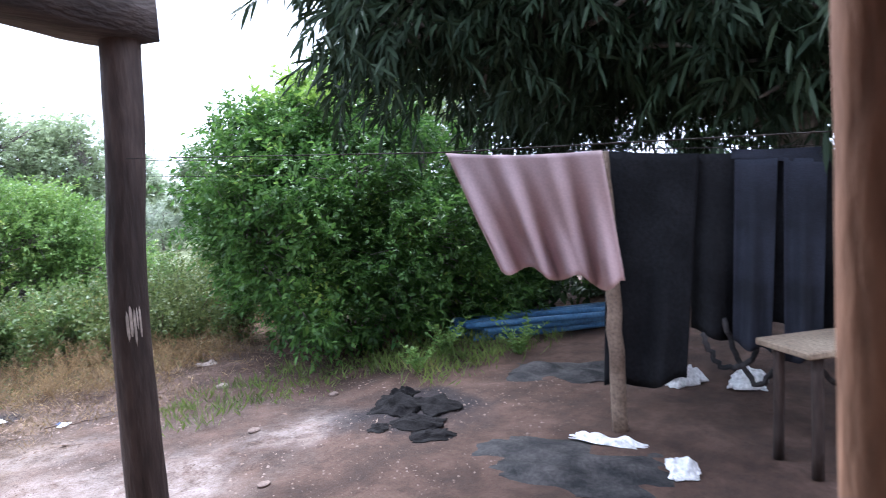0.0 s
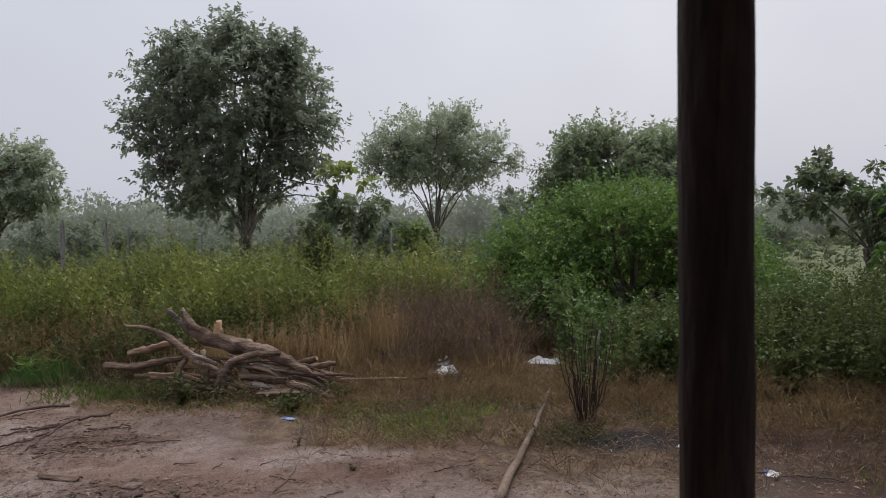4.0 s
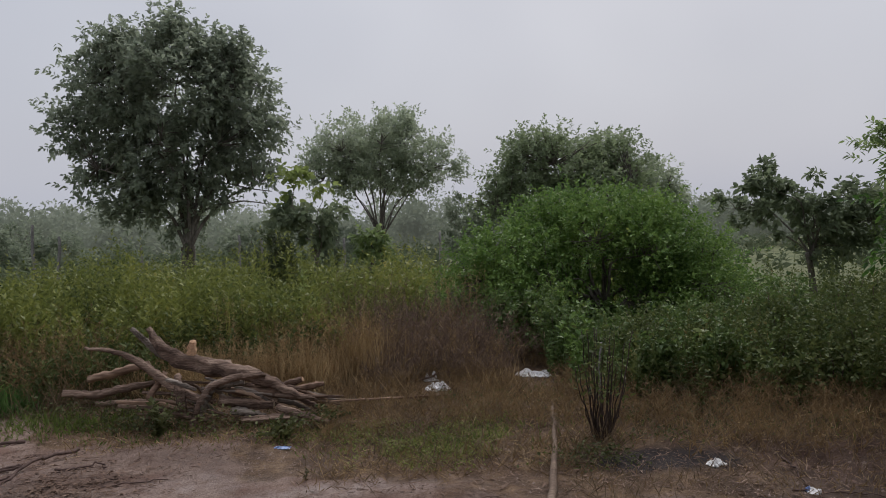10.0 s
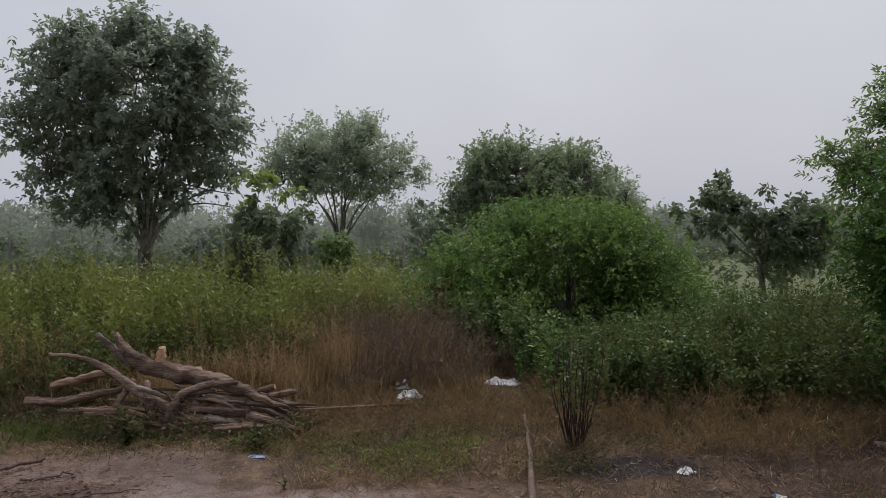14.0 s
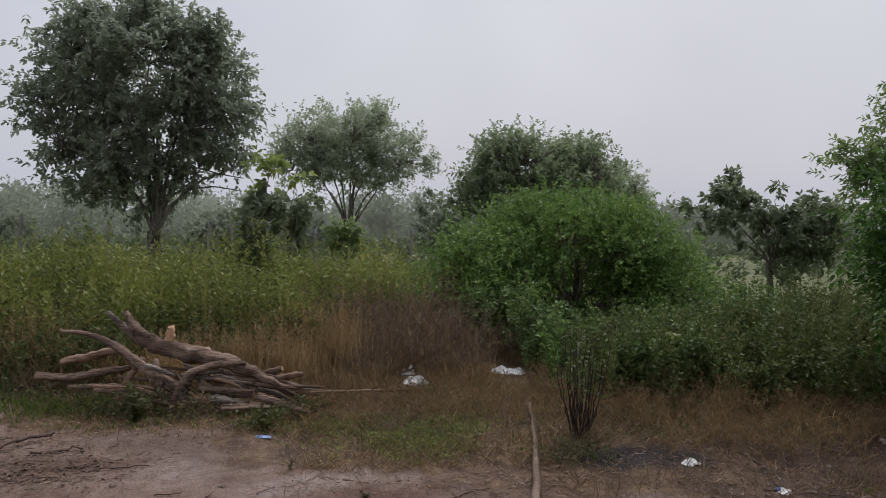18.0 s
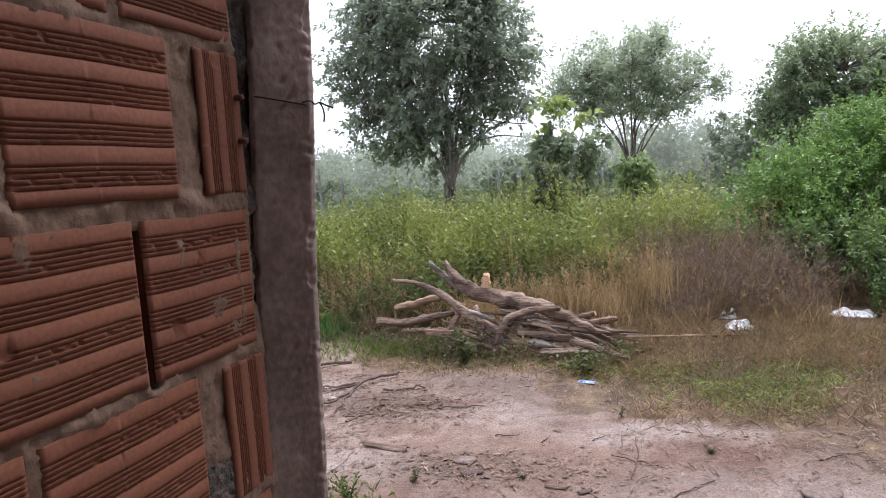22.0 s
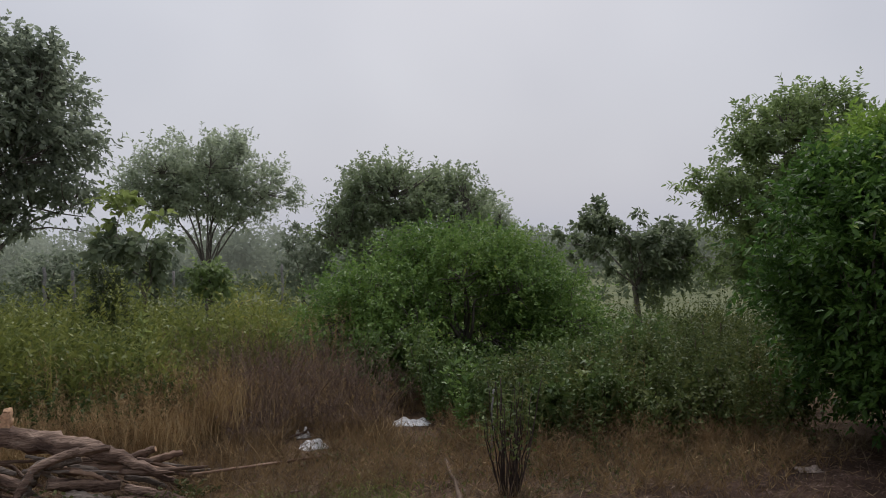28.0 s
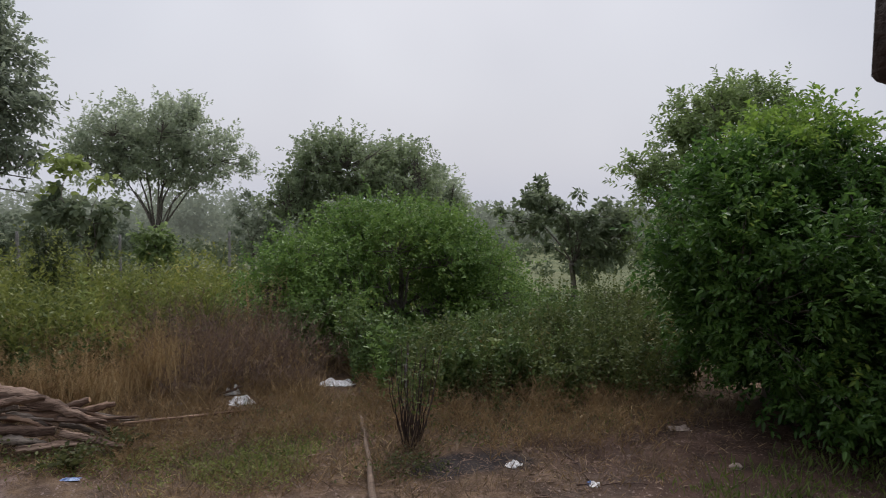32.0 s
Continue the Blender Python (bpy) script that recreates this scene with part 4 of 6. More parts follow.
    return tagged(ob, label, kind="stuff", category="brush")


meadow("weeds", "tall yellow-green weeds filling the field", "weed",
       [(-4, 1.7, 8.6, 11.5, 3000, 0.97), (-9, -4, 8.6, 11.5, 1900, 0.72), (-4, 0.6, 7.7, 9.2, 1300, 0.82), (-8, -4, 7.7, 9.2, 750, 0.7), (-22, -8, 8.0, 14, 1300, 0.55), (-4, 8, 11.5, 16.5, 1500, 0.72), (-14, -4, 11.5, 15.5, 900, 0.55)], 1.1, 26, 0.085, 0.34, 201, spike=0.1, up=0.75)
meadow("weeds", "lower olive weeds at the front of the field", "shrub",
       [(-7, 0.3, 7.2, 8.8, 1100, 0.8), (-7, -1.2, 6.9, 7.6, 520, 0.5), (-1.2, 0.6, 7.6, 8.6, 200, 0.8), (-8, 1.6, 8.6, 11, 700, 1.2)], 0.85, 24, 0.075, 0.38, 206, spike=0.08, up=0.6)
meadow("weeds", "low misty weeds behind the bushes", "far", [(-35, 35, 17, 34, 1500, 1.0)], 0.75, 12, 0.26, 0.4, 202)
meadow("shrubs", "dull green and brown leafy shrubs before the bushes", "shrub",
       [(3.3, 7.5, 5.8, 7.2, 520, 0.75), (6.5, 13, 6.5, 12, 800, 0.95), (4.9, 6.2, 5.0, 6.4, 120, 0.7)], 0.95, 24, 0.058, 0.5, 203, spike=0.12)
meadow("shrubs", "leafy green undergrowth at the foot of the rounded bush", "undergrowth",
       [(2.9, 3.4, 7.0, 8.6, 90, 0.85), (3.4, 4.5, 7.0, 8.4, 110, 0.5), (4.5, 5.4, 7.0, 8.4, 120, 0.65), (5.4, 6.8, 7.0, 8.6, 220, 0.85), (3.2, 4.6, 6.4, 7.4, 150, 0.7), (4.4, 6.2, 5.7, 7.0, 190, 0.62), (3.1, 4.4, 5.9, 6.5, 70, 0.45)], 0.95, 24, 0.055, 0.5, 231, spike=0.12)
dead_brush("brush", "purple-brown dead brush and bare stalks", "purple",
           [(0.95, 2.45, 7.3, 8.7, 560, 1.0), (0.35, 1.0, 7.5, 8.7, 130, 0.9), (0.8, 2.6, 6.9, 7.5, 260, 0.5), (2.2, 3.2, 7.5, 8.4, 140, 0.6)], 0.85, 204, 12)
dead_brush("brush", "straw-coloured dry stalks before the purple brush", "straw",
           [(0.2, 1.0, 7.2, 8.5, 330, 1.0), (-0.5, 0.3, 7.0, 8.2, 200, 0.75), (1.5, 2.3, 8.3, 9.0, 150, 1.15), (1.0, 2.8, 7.0, 8.4, 120, 0.7)], 0.78, 237, 12)
dead_brush("brush", "red-brown dead stalks between the shrubs", "dead",
           [(2.9, 6.2, 4.9, 6.4, 430, 0.42), (2.7, 4.4, 6.0, 7.6, 220, 0.5), (3.6, 5.6, 4.2, 5.0, 130, 0.4), (-6.5, -1.0, 6.8, 7.8, 1200, 0.9), (-0.4, 0.6, 7.1, 8.4, 170, 0.9), (0.4, 3.0, 5.3, 7.2, 650, 0.27), (3.0, 5.4, 4.4, 5.6, 300, 0.3), (6.0, 8.0, 5.4, 7.4, 240, 1.0)], 0.72, 209, 9)
meadow("dry_weeds", "dry straw-coloured weeds with fine seed heads", "dry",
       [(-0.9, 0.5, 7.7, 9.0, 330, 1.0), (-1.3, 0.3, 6.9, 7.9, 430, 0.6), (-0.1, 0.5, 7.0, 8.2, 120, 0.85), (1.2, 2.6, 8.5, 9.2, 130, 1.15), (0.5, 2.5, 7.3, 8.6, 60, 0.9), (-6, -1.5, 7.2, 8.0, 260, 0.8)], 0.72, 34, 0.05, 0.14, 208, up=1.1, spike=0.3, stalk=0.005)
blades("dry_grass", "straw-coloured dry grass behind the log pile", "dry",
       [(-1.4, 0.3, 6.9, 8.0, 5200, 0.62), (-0.3, 0.7, 7.9, 9.2, 1300, 0.7), (-7, -1.4, 7.0, 7.9, 3200, 0.55), (1.5, 2.6, 8.6, 9.3, 800, 1.0), (-25, -6, 7.5, 12, 2500, 0.9)], 0.6, 0.007, 211, 0.42)
blades("dry_grass", "upright yellowish grass between the logs and the brush", "dry",
       [(-0.35, 0.55, 6.95, 8.3, 2200, 0.8), (0.3, 1.0, 7.1, 8.4, 1500, 0.95)], 0.6, 0.005, 227, 0.2)
blades("dry_grass", "fine straw stems standing in the brown brush", "dry",
       [(0.6, 1.3, 6.4, 7.4, 140, 0.7), (1.95, 2.45, 6.5, 7.4, 120, 0.7), (0.4, 2.6, 7.2, 8.6, 700, 1.2)], 0.5, 0.005, 219, 0.55)
blades("dry_grass", "thin brown grass and stubble on the ground", "brown",
       [(0.3, 6.2, 4.4, 7.3, 7500, 1.0), (2.0, 5.0, 3.6, 4.6, 900, 0.7), (-6, 0, 6.5, 7.4, 3200, 1.2), (0.5, 4, 6.8, 9, 4000, 1.4)], 0.2, 0.006, 212, 0.9)
blades("dry_grass", "faded brown stubble on the ground", "dead",
       [(0.3, 5.6, 4.4, 7.3, 9000, 1.0), (2.0, 4.8, 3.4, 4.4, 900, 0.7), (-1.5, 0.6, 5.4, 6.4, 1500, 0.8), (0.6, 3.2, 6.2, 7.6, 2600, 1.9)], 0.12, 0.006, 215, 1.0)
blades("dry_grass", "bent pale straw lying over the soil", "dry",
       [(0.3, 5.2, 4.5, 7.2, 2600, 1.1), (-1.6, 0.4, 5.4, 6.6, 300, 1.0), (2.4, 5.4, 3.7, 4.6, 220, 0.9)], 0.12, 0.005, 221, 2.2)
blades("short_grass", "low green grass at the edge of the sand", "grass",
       [(-1.6, 0.4, 5.5, 6.1, 500, 0.4), (0.2, 0.9, 5.0, 5.8, 250, 0.35), (1.6, 5.5, 4.6, 6.6, 1500, 0.5), (1.0, 1.8, 5.0, 5.7, 400, 0.5), (-6.5, -2.4, 6.9, 7.5, 4200, 1.0), (-2.4, -1.2, 6.0, 6.6, 900, 0.8), (-1.5, -1.1, 3.2, 3.45, 120, 0.5), (3.9, 7.6, 2.6, 3.4, 1500, 0.9), (5.8, 8.0, 1.8, 3.0, 1600, 1.4)], 0.12, 0.012, 213, 0.6)


def creeping(name, label, leaf, patches, height, length, seed):
    """Low leafy growth hugging the ground, in ragged patches (x, y, half widths, leaves)."""
    g = rng_of(seed)
    P = []
    for cx, cy, rx, ry, n in patches:
        q = g.normal(0, 0.55, (n * 2, 2))
        q = q[np.hypot(q[:, 0], q[:, 1]) + 0.3 * lumps(q[:, 0], q[:, 1], 0.2, seed) < 1.05][:n]
        P.append(np.c_[cx + q[:, 0] * rx, cy + q[:, 1] * ry])
    P = np.concatenate(P)
    n = len(P)
    h = height * g.uniform(0.1, 1, n) ** 1.5 * np.clip(1 + 0.5 * lumps(P[:, 0], P[:, 1], 0.08, seed + 1), 0.2, 2)
    a = g.uniform(0, 6.28, n)
    way = np.stack([np.cos(a), np.sin(a), g.normal(0.45, 0.4, n)], -1)
    L_ = length * g.uniform(0.5, 1.25, n)
    v, f = ovate(np.c_[P, ground_z(P[:, 0], P[:, 1]) + h], way, L_, L_ * 0.5, seed + 2)
    return tagged(put(name, mesh_from(name, v, f), L[leaf]), label, "weeds", kind="stuff")


blades("short_grass", "thick tuft of bright green grass at the edge of the track", "tuft",
       [(-3.05, -2.35, 6.75, 7.05, 1500, 1.5), (-3.9, -3.0, 6.8, 7.1, 700, 1.0)], 0.13, 0.009, 233, 0.5)
creeping("creeping_weeds", "low yellow-green creeping weeds beside the sand", "yellow_grass",
         [(1.25, 5.0, 0.62, 0.42, 5200), (0.75, 5.5, 0.5, 0.35, 1300), (1.7, 5.6, 0.5, 0.4, 900), (0.2, 5.6, 0.5, 0.25, 500)], 0.035, 0.026, 219)
creeping("creeping_weeds", "leafy olive vines creeping round the firewood", "olive",
         [(-0.95, 5.95, 0.4, 0.22, 420), (-1.35, 6.2, 0.4, 0.3, 330), (-0.5, 5.75, 0.4, 0.15, 170), (0.35, 5.75, 0.25, 0.12, 200), (-1.9, 6.5, 0.5, 0.3, 300), (0.0, 5.5, 0.35, 0.1, 80)], 0.18, 0.038, 223)
creeping("creeping_weeds", "fresh green low weeds under the shrubs", "shrub",
         [(3.2, 6.3, 0.5, 0.35, 700), (3.9, 6.0, 0.7, 0.35, 900), (4.9, 5.8, 0.8, 0.5, 1000), (5.8, 5.2, 0.7, 0.4, 600)], 0.22, 0.045, 225)
creeping("creeping_weeds", "sparse olive sprigs among the dead stalks", "olive",
         [(3.6, 5.4, 1.2, 0.5, 700), (4.7, 5.0, 0.9, 0.5, 600), (2.3, 6.3, 0.6, 0.4, 300), (3.2, 4.9, 0.7, 0.3, 250), (1.6, 6.2, 0.8, 0.4, 250), (2.3, 4.5, 0.45, 0.2, 500), (4.0, 5.6, 0.9, 0.4, 700)], 0.1, 0.032, 229)


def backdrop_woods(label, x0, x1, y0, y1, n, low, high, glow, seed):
    """The belts of bushes and trees that close the field, far behind all else; glow paints mist over them."""
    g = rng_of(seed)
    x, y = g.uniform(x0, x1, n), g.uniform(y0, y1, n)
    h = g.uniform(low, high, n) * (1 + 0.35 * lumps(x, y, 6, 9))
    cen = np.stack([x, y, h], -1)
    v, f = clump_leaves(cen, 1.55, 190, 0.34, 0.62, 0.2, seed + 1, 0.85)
    mat = leaf_material("mist_glow_woods", (0.17, 0.2, 0.145), (0.22, 0.25, 0.175), rough=1.0, glow=0.3, spec=0.0)
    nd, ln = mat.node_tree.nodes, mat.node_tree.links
    # Emission added to the leaves imitates the pale mist before them.
    mist_emit, both = nd.new("ShaderNodeEmission"), nd.new("ShaderNodeAddShader")
    mist_emit.inputs[0].default_value, mist_emit.inputs[1].default_value = (0.96, 1.0, 0.87, 1), glow
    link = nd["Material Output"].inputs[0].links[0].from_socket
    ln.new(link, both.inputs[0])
    ln.new(mist_emit.outputs[0], both.inputs[1])
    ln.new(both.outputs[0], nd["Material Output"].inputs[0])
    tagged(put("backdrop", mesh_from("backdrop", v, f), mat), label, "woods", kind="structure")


def clump_leaves(centres, radius, per, length, width, droop, seed, flat=0.7):
    g = rng_of(seed)
    n = len(centres) * per
    c = np.repeat(centres, per, 0)
    r = np.repeat(g.uniform(0.4, 1.35, len(centres)) * radius, per)[:, None]
    d = unit(g.normal(0, 1, (n, 3)))
    pos = c + d * np.array([1, 1, flat]) * r * g.uniform(0.05, 1, (n, 1)) ** 0.55
    way = 0.7 * d + g.normal(0, 0.6, (n, 3)) + np.array([0, 0, -droop])
    L_ = g.uniform(0.65, 1.25, n) * length
    return leaves(pos, way, L_, L_ * width, seed=seed + 1)


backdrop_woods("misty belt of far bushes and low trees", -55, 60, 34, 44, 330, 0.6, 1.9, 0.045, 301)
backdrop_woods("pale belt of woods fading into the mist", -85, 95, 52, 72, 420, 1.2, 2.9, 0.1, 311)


def leafy_shrub(x, y, h, w, leaf, seed, label, length=0.06):
    """A waist-high shrub: bare thin stems below, leafy sprays above."""
    root = thing("shrub", x, y, float(ground_z(x, y)), label, "shrub", "leafy shrubs before the bushes")
    g = rng_of(seed)
    cen, out = [], []
    for k in range(6):
        a, s = g.uniform(0, 6.28), g.uniform(0.25, 1.0) * w
        top = np.array([np.cos(a) * s, np.sin(a) * s, h * g.uniform(0.72, 1.0)])
        line = curve([(np.cos(a) * 0.04, np.sin(a) * 0.04, -0.03), top * np.array([0.5, 0.5, 0.55]), top], 9, 0.008, seed + k)
        put("stem", mesh_from("stem", *tube(line, np.linspace(0.008, 0.003, 9), 5, 0.1, k), True), M["twig"], root)
        for q in (3, 4, 5, 6, 7, 8):
            cen.append(line[q] + g.normal(0, 0.05, 3))
            out.append(unit(np.array([np.cos(a), np.sin(a), 0.5]) + g.normal(0, 0.5, 3)))
    pos, way, L_, W_ = sprays(np.array(cen), np.array(out), 0.13, 4, 7, length, 0.55, 0.15, seed + 1)
    put("foliage", mesh_from("foliage", *ovate(pos, way, L_, W_, seed + 2)), L[leaf], root)


g_ = rng_of(431)
for k, (x, y, h, w) in enumerate([(3.1, 7.6, 0.75, 0.3), (3.6, 7.2, 0.6, 0.28), (4.1, 7.5, 0.55, 0.28), (4.6, 7.1, 0.7, 0.32), (5.1, 7.4, 0.72, 0.33), (5.6, 7.0, 0.9, 0.35), (6.1, 7.5, 1.0, 0.35), (3.9, 6.7, 0.7, 0.28), (4.5, 6.5, 0.75, 0.3), (5.2, 6.5, 0.8, 0.32), (5.9, 6.3, 0.85, 0.34), (6.6, 6.8, 1.0, 0.36), (4.9, 6.0, 0.6, 0.26), (5.6, 5.7, 0.7, 0.3), (2.6, 8.2, 0.8, 0.3), (3.3, 8.2, 0.9, 0.32), (7.2, 7.6, 1.05, 0.4), (6.4, 5.9, 0.9, 0.34), (4.3, 6.0, 0.6, 0.26), (3.7, 6.2, 0.6, 0.24), (5.2, 5.5, 0.55, 0.26), (6.0, 5.3, 0.7, 0.28), (4.6, 5.5, 0.45, 0.22)]):
    fresh = k in (0, 1, 2, 3, 4, 5, 6, 14, 15, 18, 19)
    leafy_shrub(x, y, h, w, "undergrowth" if fresh else "shrub", 440 + k, "fresh green leafy shrub below the rounded bush" if fresh else "dull green leafy shrub with thin brown stems", 0.062 if fresh else 0.052)


# ---------------------------------------------------------------- stem shrub
def stem_shrub(x, y):
    root = thing("shrub", x, y, 0, "many-stemmed small shrub with thin bare stems", "shrub")
    g = rng_of(401)
    pos = []
    for k in range(26):
        a, s = g.uniform(0, 6.28), g.uniform(0.08, 0.28)
        top = np.array([np.cos(a) * s, np.sin(a) * s * 0.7, g.uniform(0.42, 0.88)])
        line = curve([(np.cos(a) * 0.06, np.sin(a) * 0.05, -0.03), top * np.array([0.75, 0.75, 0.5]), top], 9, 0.006, k)
        put("stem", mesh_from("stem", *tube(line, np.linspace(0.0065, 0.003, 9), 5, 0.1, k), True), M["post"], root)
        for _ in range(12):
            pos.append(line[g.integers(5, 9)] + g.normal(0, 0.045, 3))
    pos = np.array(pos)
    way = g.normal(0, 1, (len(pos), 3))
    L_ = g.uniform(0.025, 0.055, len(pos))
    put("foliage", mesh_from("foliage", *leaves(pos, way, L_, L_ * 0.5, seed=5)), L["shrub"], root)


stem_shrub(2.574, 4.962)


# ---------------------------------------------------------------- logs and the pole
LOGS = [
    (0.115, [(-1.23, 6.7, 0.77), (-1.1, 6.6, 0.61), (-0.93, 6.5, 0.47), (-0.63, 6.4, 0.43), (-0.32, 6.3, 0.38), (-0.04, 6.15, 0.3), (0.15, 6.05, 0.21), (0.3, 6.0, 0.18)]),
    (0.05, [(-1.42, 6.85, 0.75), (-1.3, 6.8, 0.65), (-1.15, 6.75, 0.52), (-0.92, 6.6, 0.43)]),
    (0.055, [(-1.71, 6.45, 0.65), (-1.44, 6.4, 0.61), (-1.22, 6.3, 0.53), (-1.04, 6.2, 0.41), (-0.84, 6.1, 0.29), (-0.64, 6.0, 0.22)]),
    (0.06, [(-1.74, 6.6, 0.33), (-1.5, 6.6, 0.38), (-1.21, 6.6, 0.45)]),
    (0.05, [(-1.86, 6.3, 0.28), (-1.6, 6.3, 0.25), (-1.38, 6.3, 0.29), (-1.11, 6.4, 0.31)]),
    (0.055, [(-0.67, 5.95, 0.1), (-0.62, 5.98, 0.24), (-0.56, 6.02, 0.34), (-0.3, 6.1, 0.34)]),
    (0.055, [(-0.8, 6.0, 0.1), (-0.83, 6.05, 0.28), (-0.88, 6.2, 0.41)]),
    (0.06, [(-0.53, 6.2, 0.27), (-0.26, 6.2, 0.23), (0.01, 6.15, 0.21)]),
    (0.06, [(-0.51, 6.05, 0.2), (-0.3, 6.05, 0.16), (-0.04, 6.0, 0.14)]),
    (0.06, [(-0.4, 6.0, 0.12), (-0.11, 5.95, 0.06)]),
    (0.05, [(-0.05, 6.3, 0.22), (0.2, 6.35, 0.28)]),
    (0.04, [(0.06, 6.25, 0.2), (0.39, 6.3, 0.24)]),
    (0.045, [(-0.01, 5.95, 0.14), (0.22, 5.85, 0.08), (0.43, 5.75, 0.03)]),
    (0.02, [(0.33, 6.3, 0.1), (0.76, 6.3, 0.06)]),
    (0.045, [(-0.72, 5.9, 0.02), (-0.66, 5.95, 0.2), (-0.58, 6.0, 0.33), (-0.36, 6.05, 0.4), (-0.12, 6.1, 0.39)]),
    (0.04, [(-1.12, 6.1, 0.05), (-1.1, 6.15, 0.25), (-1.0, 6.3, 0.42)]),
    (0.035, [(-1.7, 6.65, 0.09), (-1.5, 6.6, 0.1), (-1.2, 6.5, 0.12)]),
    (0.03, [(-0.95, 6.1, 0.4), (-0.8, 6.0, 0.37), (-0.68, 5.95, 0.33)]),
    (0.05, [(-0.3, 5.85, 0.07), (0.0, 5.85, 0.07), (0.18, 5.85, 0.05)]),
    (0.018, [(0.45, 6.1, 0.12), (0.9, 6.15, 0.1), (1.5, 6.3, 0.06)]),
]


def log(points, r, seed, label="weathered grey-brown log in the heap of firewood", shape=(0.85, 1.0, 0.95, 0.7)):
    """One log: knobbly bark, tapered by shape, pale cut faces at its ends."""
    n = 34 if len(points) > 3 else 18
    p = curve(points, n, r * 0.075, seed)
    o = p[0].copy()
    taper = np.interp(np.linspace(0, 1, n), np.linspace(0, 1, len(shape)), shape)
    sides = 22 if r >= 0.04 else 12
    v, f = tube(p, r * 0.68 * taper, sides, 0.15, seed, grain=0.075)
    bark = M[("log", "grey_log", "log", "pale_log")[seed % 4]]
    me = mesh_from("log", v - o, f, True)
    me.materials.append(bark)
    ob = put("log", me, None)
    ob.location = o
    tagged(ob, label, "log", "logs of the firewood heap")
    if r >= 0.04:
        for end, ring in ((0, v[:sides]), (1, v[(n - 1) * sides:n * sides])):
            mid = ring.mean(0)
            out = unit((p[0] - p[1]) if end == 0 else (p[-1] - p[-2]))
            rim = mid + (ring - mid) * 0.88 + out * 0.003
            disc = np.vstack([rim, mid + (ring - mid) * 0.4 + out * 0.0045, [mid + out * 0.004]]) - o
            k = np.arange(sides)
            kn = (k + 1) % sides
            ff = np.vstack([np.stack([k, kn, sides + kn], -1), np.stack([k, sides + kn, sides + k], -1), np.stack([sides + k, sides + kn, np.full(sides, 2 * sides)], -1)])
            put("cut_face", mesh_from("cut_face", disc, ff if end else ff[:, ::-1], True), M["cut"] if seed % 3 == 0 else M["pole"], ob, "pale sawn end of the log")
    return ob


SHAPES = {0: (0.35, 0.75, 1.0, 1.08, 1.0, 0.85, 0.5, 0.12), 1: (0.55, 0.8, 1, 1), 2: (0.35, 0.6, 0.85, 1, 1, 0.9)}
for k, (r, pts) in enumerate(LOGS):
    log(pts, r, 500 + k, shape=SHAPES.get(k, (0.85, 1.0, 0.95, 0.7)))
g_ = rng_of(555)
for k in range(36):
    c = np.array([g_.uniform(-1.2, 0.35), g_.uniform(6.0, 6.55), 0])
    a, half = g_.normal(0.0, 0.5), g_.uniform(0.14, 0.38)
    d = np.array([np.cos(a), np.sin(a) * 0.5, 0]) * half
    lift = g_.uniform(0.04, 0.3) * (1 - abs(c[0] + 0.4) / 1.4)
    tip = g_.uniform(-0.2, 0.02)
    log([c - d + (0, 0, lift + 0.09), c + (0, 0, lift + 0.05), c + d + (0, 0, max(0.03, lift + tip))], g_.uniform(0.014, 0.036), 540 + k, "thin broken branch in the heap of firewood")
stub = log([(-0.82, 6.46, 0.44), (-0.8, 6.46, 0.56), (-0.79, 6.48, 0.66)], 0.056, 531, "short stub with a fresh orange cut face", (1, 1, 0.9, 0.75))
stub.data.materials[0] = M["cut"]


def ground_pole():
    p = curve([(2.47, 5.85, 0.03), (2.1, 4.75, 0.03), (1.56, 3.28, 0.03)], 16, 0.004, 3)
    o = p[0].copy()
    v, f = tube(p, np.interp(np.linspace(0, 1, 16), [0, 0.5, 0.9, 1], [0.012, 0.021, 0.032, 0.033]), 10, 0.06, 4)
    ob = put("pole", mesh_from("pole", v - o, f, True), M["dry_pole"])
    ob.location = o
    tagged(ob, "long straight brown wooden pole lying on the ground", "pole")


ground_pole()


# ---------------------------------------------------------------- porch
def porch_post(name, label, line, radii, seed, mat="post", scrape=None):
    p = curve(line, 24)
    root = thing(name, p[0][0], p[0][1], 0, label, "post", "posts of the porch")
    o = np.array([p[0][0], p[0][1], 0])
    s = np.linspace(0, len(radii) - 1, 24)
    v, f = tube(p, np.interp(s, range(len(radii)), radii), 14, 0.045, seed)
    put("shaft", mesh_from("shaft", v - o, f, True), M[mat], root)
    return root


post_a = porch_post("wooden_post", "dark wet squared wooden porch post", [(1.55, 0.6, -0.05), (1.546, 0.6, 0.95), (1.543, 0.6, 1.42), (1.54, 0.6, 1.86), (1.538, 0.6, 2.3)], [0.061, 0.06, 0.059, 0.058, 0.058], 601)
post_b = porch_post("wooden_post", "dark wet bent tree-trunk porch post with a scraped patch", [(2.61, 0.28, -0.05), (2.605, 0.28, 0.88), (2.605, 0.28, 1.28), (2.617, 0.28, 1.54), (2.645, 0.28, 1.8), (2.665, 0.28, 2.07), (2.675, 0.28, 2.4)], [0.077, 0.074, 0.072, 0.068, 0.066, 0.068, 0.07], 602)
porch_post("wooden_post", "red-brown wooden post at the edge of the porch", [(2.47, -2.03, -0.05), (2.46, -2.03, 1.2), (2.43, -2.03, 2.5)], [0.055, 0.055, 0.055], 603, "jamb")


